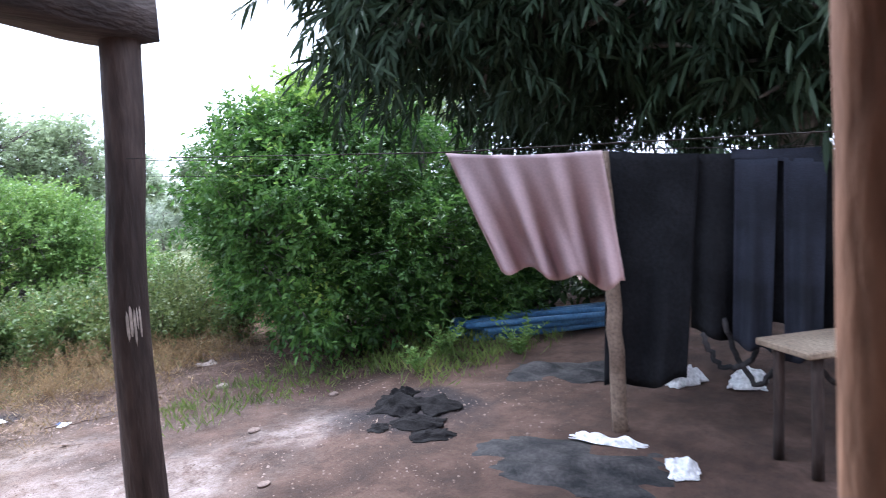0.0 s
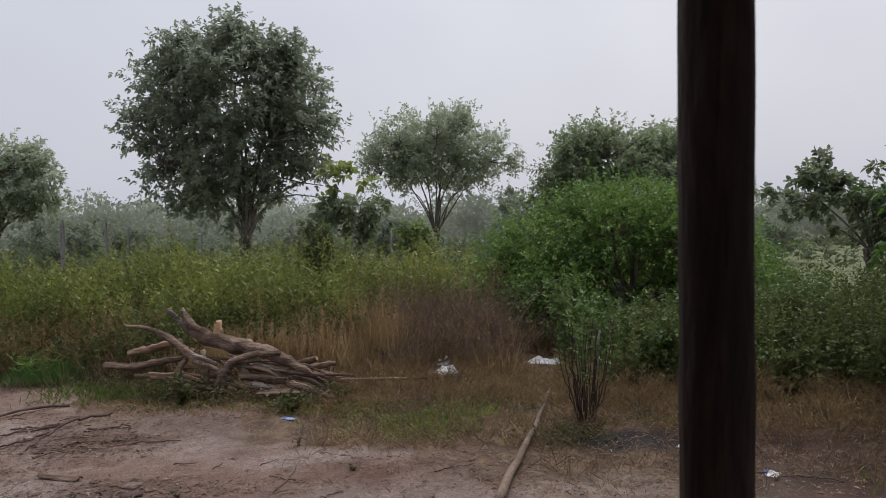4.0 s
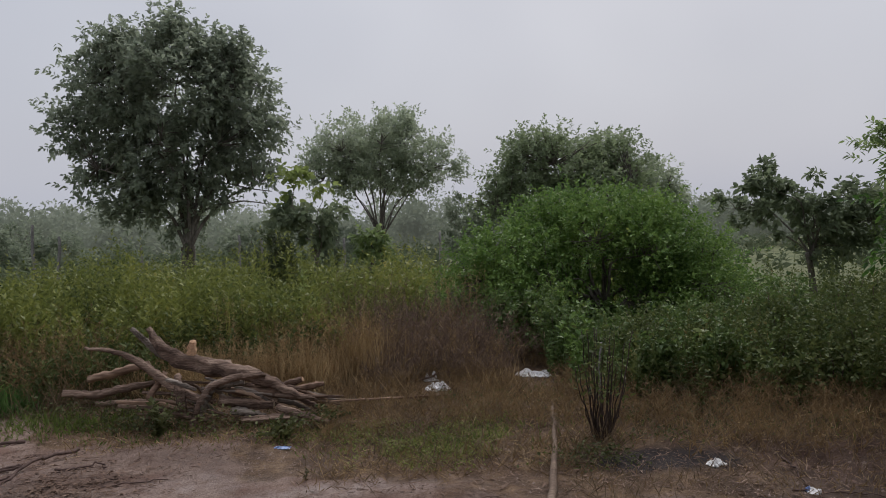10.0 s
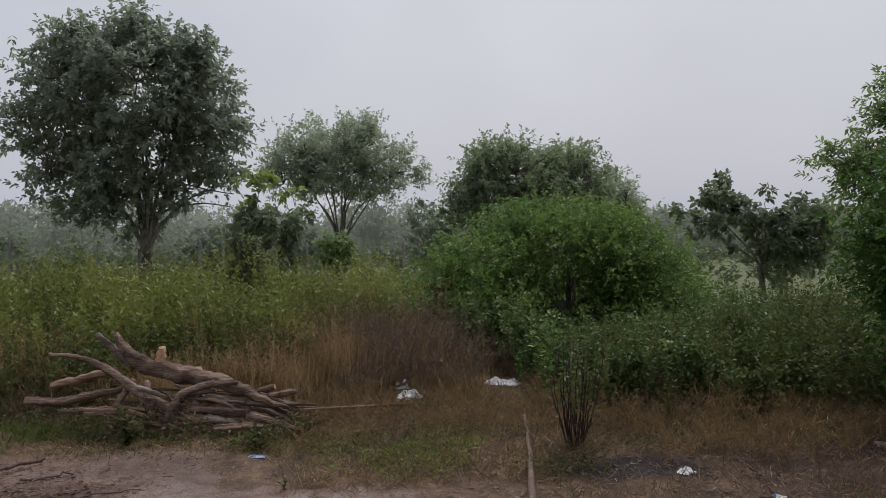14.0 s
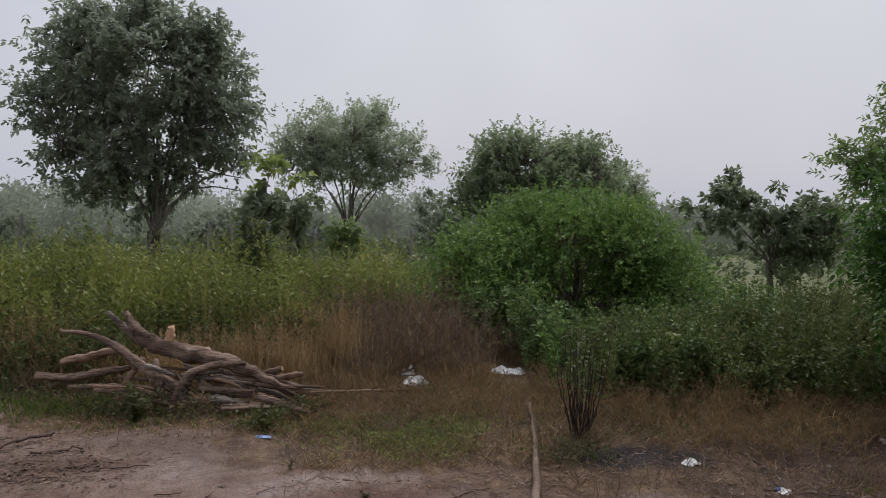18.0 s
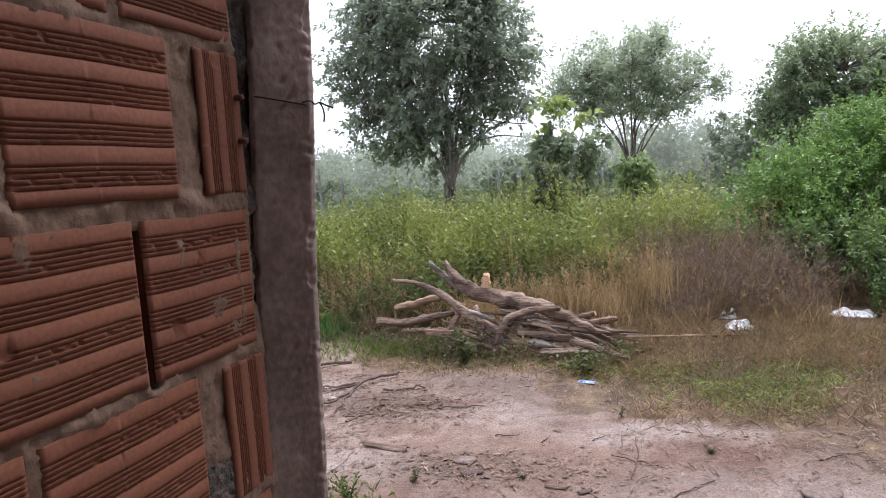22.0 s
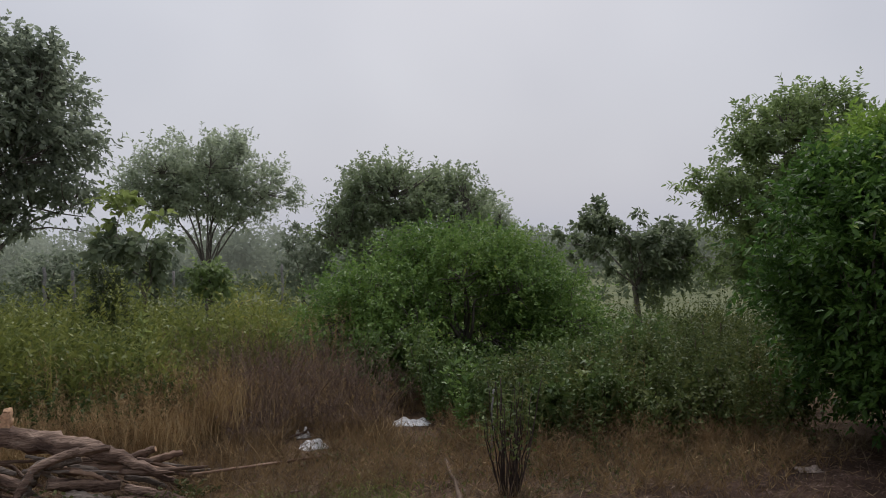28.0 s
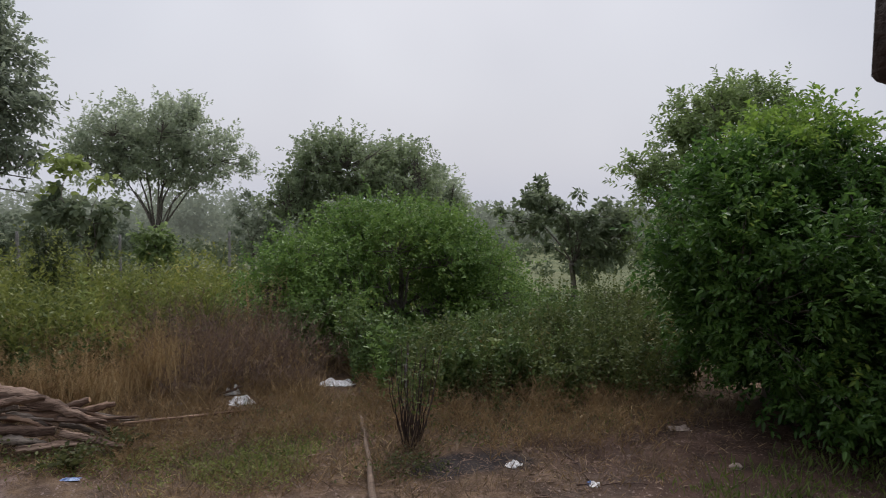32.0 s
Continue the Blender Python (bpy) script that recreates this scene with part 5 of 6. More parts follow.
def roof_beam(a, b, r, name, label, seed, square=False):
    p = curve([a, b], 14, 0.001, seed)
    o = p[0].copy()
    v, f = tube(p, r, 4 if square else 10, 0.05, seed, True, math.pi / 4)
    ob = put(name, mesh_from(name, v - o, f, not square), M["beam"])
    ob.location = o
    return tagged(ob, label, "beam", kind="structure")


roof_beam((2.75, 0.31, 2.38), (1.35, -0.19, 2.4), 0.15, "beam_1", "dark heavy wooden beam on the porch post", 611, True)
roof_beam((2.42, 0.72, 2.37), (1.5, 0.36, 2.45), 0.03, "beam_2", "dark round rafter end sticking out", 612)


def ragged_block():
    """The broken end of a beam that lies on the squared post."""
    low = [(1.42, 2.18), (1.53, 2.16), (1.6, 2.14), (1.75, 2.145), (1.8, 2.1), (1.93, 2.1), (2.02, 2.105), (2.035, 2.14), (2.03, 2.3)]
    xs = np.interp(np.linspace(0, len(low) - 1, 28), range(len(low)), [p[0] for p in low])
    zs = np.interp(np.linspace(0, len(low) - 1, 28), range(len(low)), [p[1] for p in low]) + rng_of(9).normal(0, 0.004, 28)
    v = []
    for y in (0.5, 0.51, 0.69, 0.7):
        inset = 0.012 if y in (0.5, 0.7) else 0
        v += [(x, y, z + inset) for x, z in zip(xs, zs)] + [(x, y, 2.44 - inset) for x in xs]
    v = np.array(v)
    n, f = 28, []
    for k in range(3):
        o, p = k * 2 * n, (k + 1) * 2 * n
        for i in range(n - 1):
            f += [(o + i, o + i + 1, p + i + 1, p + i), (o + n + i, p + n + i, p + n + i + 1, o + n + i + 1)]
        f += [(o, p, p + n, o + n), (o + n - 1, o + 2 * n - 1, p + 2 * n - 1, p + n - 1)]
    for o in (0, 6 * n):
        for i in range(n - 1):
            q = (o + i, o + n + i, o + n + i + 1, o + i + 1)
            f.append(q if o == 0 else q[::-1])
    ob = put("beam_3", mesh_from("beam_3", v, np.array(f)), M["beam"])
    tagged(ob, "dark broken beam end on top of the post", "beam", kind="structure")


ragged_block()


def scraped_patch(root, cx, cy, cz, r, a0, a1, h, seed):
    """A patch of pale wood where the bark was scraped off, lying just proud of the shaft."""
    g = rng_of(seed + 500)
    n, m = 9, 5
    v = []
    for i in range(n):
        for j in range(m):
            u = j / (m - 1)
            a = a0 + (a1 - a0) * u
            z = cz + h * (i / (n - 1) - 0.5) * (1 - 0.35 * abs(2 * u - 1)) + g.normal(0, 0.004)
            v.append((cx + r * math.cos(a), cy + r * math.sin(a), z))
    i, j = np.meshgrid(np.arange(n - 1), np.arange(m - 1), indexing="ij")
    f = np.stack([i * m + j, i * m + j + 1, (i + 1) * m + j + 1, (i + 1) * m + j], -1).reshape(-1, 4)
    v = np.array(v) - np.array([root.location.x, root.location.y, 0])
    put("scrape", mesh_from("scrape", v, f, True), M["scrape"], root, "pale scraped patch of bare wood")


for a0, a1, dz, hh in ((-100, -93, 0.0, 0.11), (-91, -84, 0.015, 0.12), (-82, -76, -0.005, 0.13), (-74, -70, 0.02, 0.08), (-67, -62, 0.01, 0.12)):
    scraped_patch(post_b, 2.606, 0.28, 1.285 + dz, 0.0775, radians(a0 - 20), radians(a1 - 20), hh, 5 + int(a0))


# ---------------------------------------------------------------- brick wall
def brick_mesh(w, h, depth, vertical, seed, fine=True):
    """A hollow clay block whose face carries bands of fine grooves. Local x: out of the face, y: along, z: up."""
    g = rng_of(seed)
    span, run = (w, h) if vertical else (h, w)
    bands = 2 if vertical else 4
    flat = 0.017 if vertical else 0.0165
    step = (span - flat * (bands + 1)) / bands
    z, ridge = flat, []
    prof = [(0.0, -0.003, -1), (0.0012, 0.0, -1)]
    for b in range(bands):
        k = 5
        q = step / k
        for i in range(k):
            # one groove, then the flat ridge above it
            below = len(ridge) if i else -1
            if i < k - 1:
                ridge.append(b)
            above = len(ridge) if i < k - 1 else -1
            prof += [(z, 0.0, below), (z + q * 0.08, -0.0017, -1), (z + q * 0.28, -0.0017, -1), (z + q * 0.36, 0.0, above), (z + q * 0.94, 0.0, above)]
            z += q
        z += flat
    prof += [(span - 0.0015, 0.0, -1), (span, -0.003, -1)]
    p0 = np.array([p[0] for p in prof])
    d0 = np.array([p[1] for p in prof])
    owner = np.array([p[2] for p in prof])
    ends = np.r_[0, np.sort(np.r_[np.linspace(0.004, run - 0.004, 58 if fine else 3), g.uniform(0.01, run - 0.01, 8 if fine else 0)]), run]
    n, m = len(prof), len(ends)
    D = np.tile(d0, (m, 1))
    # short breaks in the thin ridges, and a few wider scars
    for r in set(owner[owner > 0]):
        for _ in range(g.poisson(10.0 if g.random() < 0.34 else 0.8)):
            c, half = g.uniform(0, run), g.uniform(0.0012, 0.0028)
            D[np.ix_(np.abs(ends - c) < half, owner == r)] -= g.uniform(0.0015, 0.003)
    for _ in range(g.poisson(0.4)):
        c, cz = g.uniform(0, run), g.uniform(0.02, span - 0.02)
        near = ((ends[:, None] - c) / 0.012) ** 2 + ((p0[None] - cz) / 0.007) ** 2 < 1
        D[near] = np.minimum(D[near], -0.003) - 0.001 * g.random()
    D[0] -= 0.004
    D[-1] -= 0.004
    if not vertical:
        stop = (ends < g.uniform(0.004, 0.012)) | (ends > run - g.uniform(0.006, 0.014))
        D[stop] = np.maximum(D[stop], -0.0006)
        D[[0, -1]] = -0.004
    D += 0.00012 * lumps(ends[:, None], p0[None], 0.03, seed) - 0.0002 * g.random(D.shape)
    E, P = np.meshgrid(ends, p0, indexing="ij")
    P = P + 0.0006 * np.sin(E * 31 + seed)
    v = np.stack([D, P, E] if vertical else [D, E, P], -1).reshape(-1, 3)
    i, j = np.meshgrid(np.arange(m - 1), np.arange(n - 1), indexing="ij")
    q = np.stack([i * n + j, i * n + j + 1, (i + 1) * n + j + 1, (i + 1) * n + j], -1).reshape(-1, 4)
    if not vertical:
        q = q[:, ::-1]
    # the block's body behind its face
    W, H = w, h
    body = np.array([(-depth, 0, 0), (-depth, W, 0), (-depth, W, H), (-depth, 0, H), (-0.006, 0, 0), (-0.006, W, 0), (-0.006, W, H), (-0.006, 0, H)])
    bf = np.array([(0, 3, 2, 1), (0, 1, 5, 4), (1, 2, 6, 5), (2, 3, 7, 6), (3, 0, 4, 7)])
    v, q = merge([(v, q), (body, bf)])
    return mesh_from("brick", v, q)


def slab(name, x0, x1, y0, y1, z0, z1, mat, label="", kind="structure", category="wall", parent=None):
    ob = put(name, bm_mesh(name, box_bm(x1 - x0, y1 - y0, z1 - z0, 0.0)), M[mat], parent)
    ob.location = ((x0 + x1) / 2, (y0 + y1) / 2, z0)
    return tagged(ob, label, category, kind=kind) if not parent else ob


def brick_wall():
    core = slab("wall_west", -0.69, -0.615, -3.7, 1.1, -0.05, 2.55, "mortar", "unplastered wall of orange hollow clay bricks with rough grey mortar")
    kinds = {}

    def brick(y0, z0, w, h, vertical=False):
        fine = y0 > 0.3 and z0 > 1.2
        key = (round(w, 3), h, vertical, (int(y0 * 100) + int(z0 * 100)) % 3 if fine else 9)
        if key not in kinds:
            kinds[key] = brick_mesh(w, h, 0.09, vertical, 700 + len(kinds), fine)
        ob = put("brick", kinds[key], M["brick"], core)
        g = random.Random(int(y0 * 1000) + int(z0 * 1000) * 7)
        ob.matrix_basis = back @ tilt @ pose(-0.55 + g.uniform(-0.002, 0.0015), y0, z0, g.uniform(-0.7, 0.7), 0, g.uniform(-0.4, 0.4))

    hinge = Vector((-0.552, 1.06, 1.68))
    at_hinge = Matrix.Translation(hinge)
    tilt = at_hinge @ Matrix.Rotation(radians(-1.2), 4, "X") @ at_hinge.inverted()
    back = Matrix.Translation(core.location).inverted()
    core.matrix_world = at_hinge @ Matrix.Rotation(radians(-10), 4, "Z") @ at_hinge.inverted() @ Matrix.Translation(core.location)
    z, row = 1.49 - 0.215 * 6, 0
    while z < 2.35:
        odd = row % 2
        h = 0.2
        if odd:
            brick(0.998, z, 0.092, h, True)
            y = 0.96
        else:
            brick(0.876, z, 0.209, h)
            y = 0.876
        while y > -0.7:
            w = 0.25
            brick(y - w, z, w - 0.012, h)
            y -= w + 0.003
        z += 0.215 + (0.01 if row == 6 else 0)
        row += 1


brick_wall()


def mortar_face():
    """The squeezed-out mortar between the bricks, as one uneven sheet just behind their faces."""
    ys, zs = np.arange(-0.3, 1.125, 0.006), np.arange(1.0, 2.4, 0.006)
    Y, Z = np.meshgrid(ys, zs, indexing="ij")
    g = rng_of(77)
    X = -0.5538 + 0.0014 * lumps(Y, Z, 0.012, 31) + 0.0018 * lumps(Y, Z, 0.03, 32) - 0.006 * np.clip(lumps(Y, Z, 0.007, 33) - 0.9, 0, 1) + g.normal(0, 0.0008, Y.shape)
    X = X - 0.03 * np.clip((Y - 1.095) / 0.02, 0, 1)
    # mortar smeared over the edges of the courses
    level = Z + 0.021 * (Y - 1.06)
    beds = 0.1925 + 0.215 * np.arange(11) + np.where(np.arange(11) > 6, 0.01, 0)
    off = np.min(np.abs(level[..., None] - beds), -1)
    X = X + 0.0045 * np.clip(1.25 - off / 0.014, 0, 1) * np.clip(0.35 + 0.7 * lumps(Y, Z, 0.03, 35) + 0.3 * lumps(Y, Z, 0.01, 36), 0, 1)
    gap = (np.abs(Y - 0.87) < 0.008) & (Z > 1.49) & (Z < 1.68)
    X = np.where(gap, X - 0.05, X)
    n, m = Y.shape
    i, j = np.meshgrid(np.arange(n - 1), np.arange(m - 1), indexing="ij")
    f = np.stack([i * m + j, (i + 1) * m + j, (i + 1) * m + j + 1, i * m + j + 1], -1).reshape(-1, 4)
    wall = bpy.data.objects["wall_west"]
    o = np.array([-0.6525, -1.3, -0.05])
    v = np.stack([X, Y, Z], -1).reshape(-1, 3) - o
    put("mortar", mesh_from("mortar", v, f, True), M["mortar"], wall, "rough grey mortar squeezed out of the joints")
    # rough fill between the last bricks and the post, the gap's shadow put into its dark colour
    n, m = 120, 9
    v = []
    for z in np.linspace(0.9, 2.44, n):
        for a in np.linspace(0, math.pi, m):
            r = 0.036 + 0.005 * math.sin(z * 60) + 0.005 * math.sin(z * 23) + g.normal(0, 0.0035)
            v.append((-0.6 + 0.04 * (z - 1.75) + r * math.sin(a) * 0.9, 1.128 - (r + 0.045) * math.cos(a), z))
    i, j = np.meshgrid(np.arange(n - 1), np.arange(m - 1), indexing="ij")
    f = np.stack([i * m + j, i * m + j + 1, (i + 1) * m + j + 1, (i + 1) * m + j], -1).reshape(-1, 4)
    put("mortar", mesh_from("mortar", np.array(v) - o, f, True), M["shade_dark_mortar"], wall, "crumbling mortar beside the post, darkened for the gap's shadow")

    def smear(y0, z0, w, h, seed, mat="mortar"):
        """A lump of mortar stuck on the bricks' faces."""
        n, m = int(max(5, w / 0.003)), int(max(5, h / 0.003))
        Y, Z = np.meshgrid(np.linspace(-1, 1, n), np.linspace(-1, 1, m), indexing="ij")
        edge = np.sqrt(Y ** 2 + (Z ** 2) ** 2) + 0.22 * lumps(Y * w, Z * h, 0.008, seed)
        X = -0.5535 + 0.005 * np.clip(1.25 - edge, -0.4, 0.7) ** 1 + 0.0006 * lumps(Y * w, Z * h, 0.004, seed + 1)
        i, j = np.meshgrid(np.arange(n - 1), np.arange(m - 1), indexing="ij")
        f = np.stack([i * m + j, (i + 1) * m + j, (i + 1) * m + j + 1, i * m + j + 1], -1).reshape(-1, 4)
        v = np.stack([X, y0 + Y * w / 2, z0 + Z * h / 2], -1).reshape(-1, 3) - o
        put("mortar_lump", mesh_from("mortar_lump", v, f, True), M[mat], wall)

    smear(1.052, 1.585, 0.016, 0.19, 1)
    smear(1.045, 1.39, 0.018, 0.17, 4)
    smear(0.978, 1.637, 0.03, 0.03, 2, "brick")
    smear(0.93, 1.3, 0.2, 0.1, 6, "shade_dark_mortar")
    smear(1.03, 1.28, 0.09, 0.05, 7)
    smear(1.05, 1.705, 0.07, 0.03, 3)
    smear(1.02, 1.88, 0.012, 0.05, 5, "brick")
    for z in (1.852, 1.79):
        p = [(-0.56, 1.083, z), (-0.542, 1.083, z + 0.001), (-0.536, 1.083, z + 0.001)]
        put("nail", mesh_from("nail", *[a - o if k == 0 else a for k, a in enumerate(tube(p, [0.0045, 0.005, 0.0038], 9, 0.12, 3))], True), M["rust"], wall, "rusty iron nail head in the brick joint")


mortar_face()


def concrete_post():
    root = thing("concrete_post", -0.523, 1.188, 0, "rough grey concrete fence post at the end of the brick wall", "post")
    root.rotation_euler = (0, 0, radians(28))
    zz = np.r_[np.linspace(-0.05, 1.2, 160), np.linspace(1.203, 2.2, 480), np.linspace(2.206, 2.6, 60)]
    corners = [(-0.053, -0.038), (-0.046, -0.045), (0.036, -0.045), (0.044, -0.037), (0.044, 0.038), (0.038, 0.044), (-0.046, 0.044), (-0.053, 0.038), (-0.053, -0.038)]
    cs = np.r_[0, np.cumsum([math.dist(a, c) for a, c in zip(corners, corners[1:])])]
    s = np.linspace(0, cs[-1], 120, endpoint=False)
    cx, cy = np.interp(s, cs, [c[0] for c in corners]), np.interp(s, cs, [c[1] for c in corners])
    S, Z = np.meshgrid(s, zz)
    # shallow board marks, and pits where the cast left holes
    seam = np.exp(-((S - cs[1] - 0.05 - 0.01 * np.sin(Z * 9)) / 0.016) ** 2)
    pits = np.clip(lumps(S, Z, 0.0075, 805) - 0.55, 0, 1) * (0.25 * np.clip(lumps(S, Z * 0.5, 0.05, 806) + 0.2, 0, 1) + seam * np.clip(lumps(Z, Z * 0.3, 0.05, 810) + 0.5, 0, 1))
    corner = np.clip(1 - np.min(np.abs(S[..., None] - cs[[0, 2, 4, 6]]), -1) / 0.014, 0, 1)
    chips = corner * np.clip(lumps(Z, S, 0.012, 808) + 0.5 * lumps(Z, S, 0.004, 809) - 0.35, 0, 1.5)
    depth = 0.0007 * lumps(S, Z * 0.6, 0.06, 803) - 0.006 * chips + 0.0004 * lumps(S, Z, 0.011, 804) + 0.0004 * lumps(S, Z, 0.004, 807) - 0.008 * pits
    out = unit(np.stack([cx, cy], -1))
    sway = 0.05 * (zz - 1.75) + 0.003 * np.sin(zz * 3.1) + 0.0015 * np.sin(zz * 11)
    v = np.stack([cx[None] + out[None, :, 0] * depth + sway[:, None], cy[None] + out[None, :, 1] * depth, Z], -1).reshape(-1, 3)
    n, m = Z.shape
    i, j = np.meshgrid(np.arange(n - 1), np.arange(m), indexing="ij")
    jn = (j + 1) % m
    f = np.stack([i * m + j, i * m + jn, (i + 1) * m + jn, (i + 1) * m + j], -1).reshape(-1, 4)
    put("shaft", mesh_from("shaft", v, f, True), M["concrete"], root)
    ring = [(0.046 * math.copysign(min(1, abs(math.cos(a)) * 1.25), math.cos(a)), 0.049 * math.copysign(min(1, abs(math.sin(a)) * 1.25), math.sin(a)), 1.85 - 0.012 * math.cos(a)) for a in np.linspace(0, 6.28, 28)]
    wire = put("wire", mesh_from("wire", *tube(ring, 0.0012, 5), True), M["wire"], root, "thin rusty wire tied round the post")
    knot = [(0.03, -0.049, 1.846), (0.044, -0.052, 1.85), (0.05, -0.05, 1.84), (0.056, -0.046, 1.848), (0.066, -0.042, 1.842), (0.08, -0.036, 1.838)]
    put("wire_end", mesh_from("wire_end", *tube(curve(knot, 16), 0.0014, 6), True), M["wire"], wire)
    put("wire_end", mesh_from("wire_end", *tube(curve([(0.056, -0.05, 1.846), (0.062, -0.047, 1.84), (0.064, -0.045, 1.826), (0.062, -0.044, 1.815)], 8), 0.0013, 5), True), M["wire"], wire)


concrete_post()

slab("wall_south", -1.7, 6.0, -3.85, -3.7, -0.05, 2.74, "plaster", "plain house wall behind the porch")
# Unseen roof and its edge, added to keep skylight off wall and posts.
slab("eave_shade", -1.7, 0.4, 0.55, 0.72, 2.74, 2.78, "roof", "unseen dark board added to shade the brick wall and concrete post", category="roof")
slab("roof", -1.7, 2.3, -3.9, 0.55, 2.74, 2.8, "roof", "unseen dark boarded roof added to close and shade the porch", category="roof")


# ---------------------------------------------------------------- yard beside the porch
def cloth(name, label, category, corner_a, corner_b, low_a, low_b, mat, folds, depth, seed, n=40, m=26, hem=0.03, belly=0.0, thick=0.004, parent=None):
    """A cloth that hangs from the line between two top corners down to two low corners, in soft folds."""
    g = rng_of(seed)
    a, b_, la, lb = (np.array(p, float) for p in (corner_a, corner_b, low_a, low_b))
    ph = g.uniform(0, 6.3, 4)
    out = unit(np.cross(b_ - a, (0, 0, 1.0)))
    v = []
    for i in range(n):
        u = i / (n - 1)
        for j in range(m):
            w = j / (m - 1)
            p = (a * (1 - u) + b_ * u) * (1 - w) + (la * (1 - u) + lb * u) * w
            amp = depth * (0.15 + 0.85 * w)
            d = amp * (np.sin(u * folds * 6.28 + ph[0] + 0.9 * w) + 0.5 * np.sin(u * folds * 11 + ph[1] - 1.2 * w) + 0.3 * np.sin(u * 3 + w * 7 + ph[2]))
            p = p + out * (d + belly * np.sin(w * 3.14))
            p[2] += hem * np.sin(u * folds * 5 + ph[3]) * w - 0.006 * np.sin(u * 3.14) * (1 - w)
            v.append(p)
    v = np.array(v)
    i, j = np.meshgrid(np.arange(n - 1), np.arange(m - 1), indexing="ij")
    f = np.stack([i * m + j, (i + 1) * m + j, (i + 1) * m + j + 1, i * m + j + 1], -1).reshape(-1, 4)
    o = a.copy()
    ob = put(name, mesh_from(name, v - o, f, True), M[mat])
    ob.location = o
    so = ob.modifiers.new("thickness", "SOLIDIFY")
    so.thickness = thick
    if parent:
        ob.parent, ob.location = parent, Vector(o) - parent.location
        return ob
    return tagged(ob, label, category)


cloth("towel", "dusty pink cloth hung over the clothesline", "towel", (2.64, -1.235, 1.765), (2.8, -1.5, 1.75), (2.665, -1.345, 1.53), (2.8, -1.54, 1.48), "towel", 3.4, 0.02, 3, hem=0.012, thick=0.002)
cloth("plastic_sheet", "black plastic sheet hung from the line", "sheet", (5.68, 0.02, 1.87), (5.88, -0.52, 1.81), (5.64, 0.07, 0.28), (5.83, -0.42, 0.33), "black_cloth", 1.6, 0.035, 4, hem=0.03)
cloth("plastic_sheet", "shorter black plastic sheet hung beside the first", "sheet", (5.9, -0.47, 1.81), (6.22, -1.5, 1.77), (5.92, -0.42, 0.62), (6.18, -1.45, 0.76), "black_cloth", 2.6, 0.05, 5, hem=0.05)


trousers = thing("trousers", 5.97, -0.9, 0.5, "dark blue trousers hung over the black sheets", "trousers")
for name_, a, b_, c, d in (("leg", (5.93, -0.72, 1.76), (5.99, -0.95, 1.75), (5.88, -0.7, 0.62), (5.94, -0.91, 0.55)), ("leg", (6.0, -0.98, 1.75), (6.06, -1.2, 1.74), (5.95, -0.98, 0.5), (6.0, -1.18, 0.58)), ("waistband", (5.925, -0.7, 1.82), (6.065, -1.22, 1.8), (5.925, -0.7, 1.75), (6.065, -1.22, 1.73))):
    cloth(name_, "", "", a, b_, c, d, "denim", 1.3 if name_ == "leg" else 0.5, 0.03 if name_ == "leg" else 0.006, 6, hem=0.02, parent=trousers)


def hanging_hose(a, b_, low, seed):
    """A worn black hose that hangs in a loop."""
    a, b_ = np.array(a, float), np.array(b_, float)
    mid = (a + b_) / 2
    mid[2] = low
    p = curve([a, a * 0.6 + mid * 0.4 - np.array([0, 0, 0.1]), mid, b_ * 0.6 + mid * 0.4 - np.array([0, 0, 0.1]), b_], 26, 0.006, seed)
    v, f = tube(p, 0.018, 8, 0.1, seed)
    ob = put("hose", mesh_from("hose", v - p[0], f, True), M["tarp"])
    ob.location = p[0]
    tagged(ob, "black hose hanging in a loop below the sheets", "hose", "black hoses below the sheets")


hanging_hose((5.95, -0.62, 0.75), (6.08, -1.0, 0.72), 0.3, 3)
hanging_hose((5.9, -0.5, 0.65), (6.02, -0.85, 0.7), 0.42, 4)
hanging_hose((6.08, -1.05, 0.75), (6.18, -1.4, 0.8), 0.34, 5)


def line_wire(a, b_, sag, r, name, label):
    p = curve([a, (np.array(a) + np.array(b_)) / 2 - np.array([0, 0, sag]), b_], 18)
    o = p[0].copy()
    v, f = tube(p, r, 5)
    ob = put(name, mesh_from(name, v - o, f, True), M["wire"])
    ob.location = o
    return tagged(ob, label, "wire")


line_wire((2.72, 0.32, 1.86), (7.2, 2.9, 2.08), 0.03, 0.0012, "clothesline", "thin dark wire from the porch post to the bush")
line_wire((2.72, 0.3, 1.8), (7.0, 3.2, 1.93), 0.03, 0.0012, "clothesline", "thin dark wire from the porch post to the bush")
line_wire((2.62, 0.2, 1.86), (2.635, -1.22, 1.768), 0.0, 0.0014, "clothesline", "clothesline from the post to the pink cloth")
line_wire((2.635, -1.22, 1.768), (4.1, -3.7, 1.72), 0.0, 0.0014, "clothesline", "clothesline that carries the pink cloth")
line_wire((5.58, 0.25, 1.89), (6.4, -1.8, 1.77), 0.0, 0.003, "clothesline", "clothesline that carries the black sheet")


def yard_post(x, y, h, r, seed, label):
    p = curve([(x, y, -0.05), (x - 0.03, y, h * 0.5), (x - 0.07, y + 0.02, h)], 14, 0.004, seed)
    o = np.array([x, y, 0])
    v, f = tube(p, np.linspace(r, r * 0.85, 14), 10, 0.07, seed)
    ob = put("wooden_post", mesh_from("wooden_post", v - o, f, True), M["dry_pole"])
    ob.location = o
    tagged(ob, label, "post", "posts of the yard")


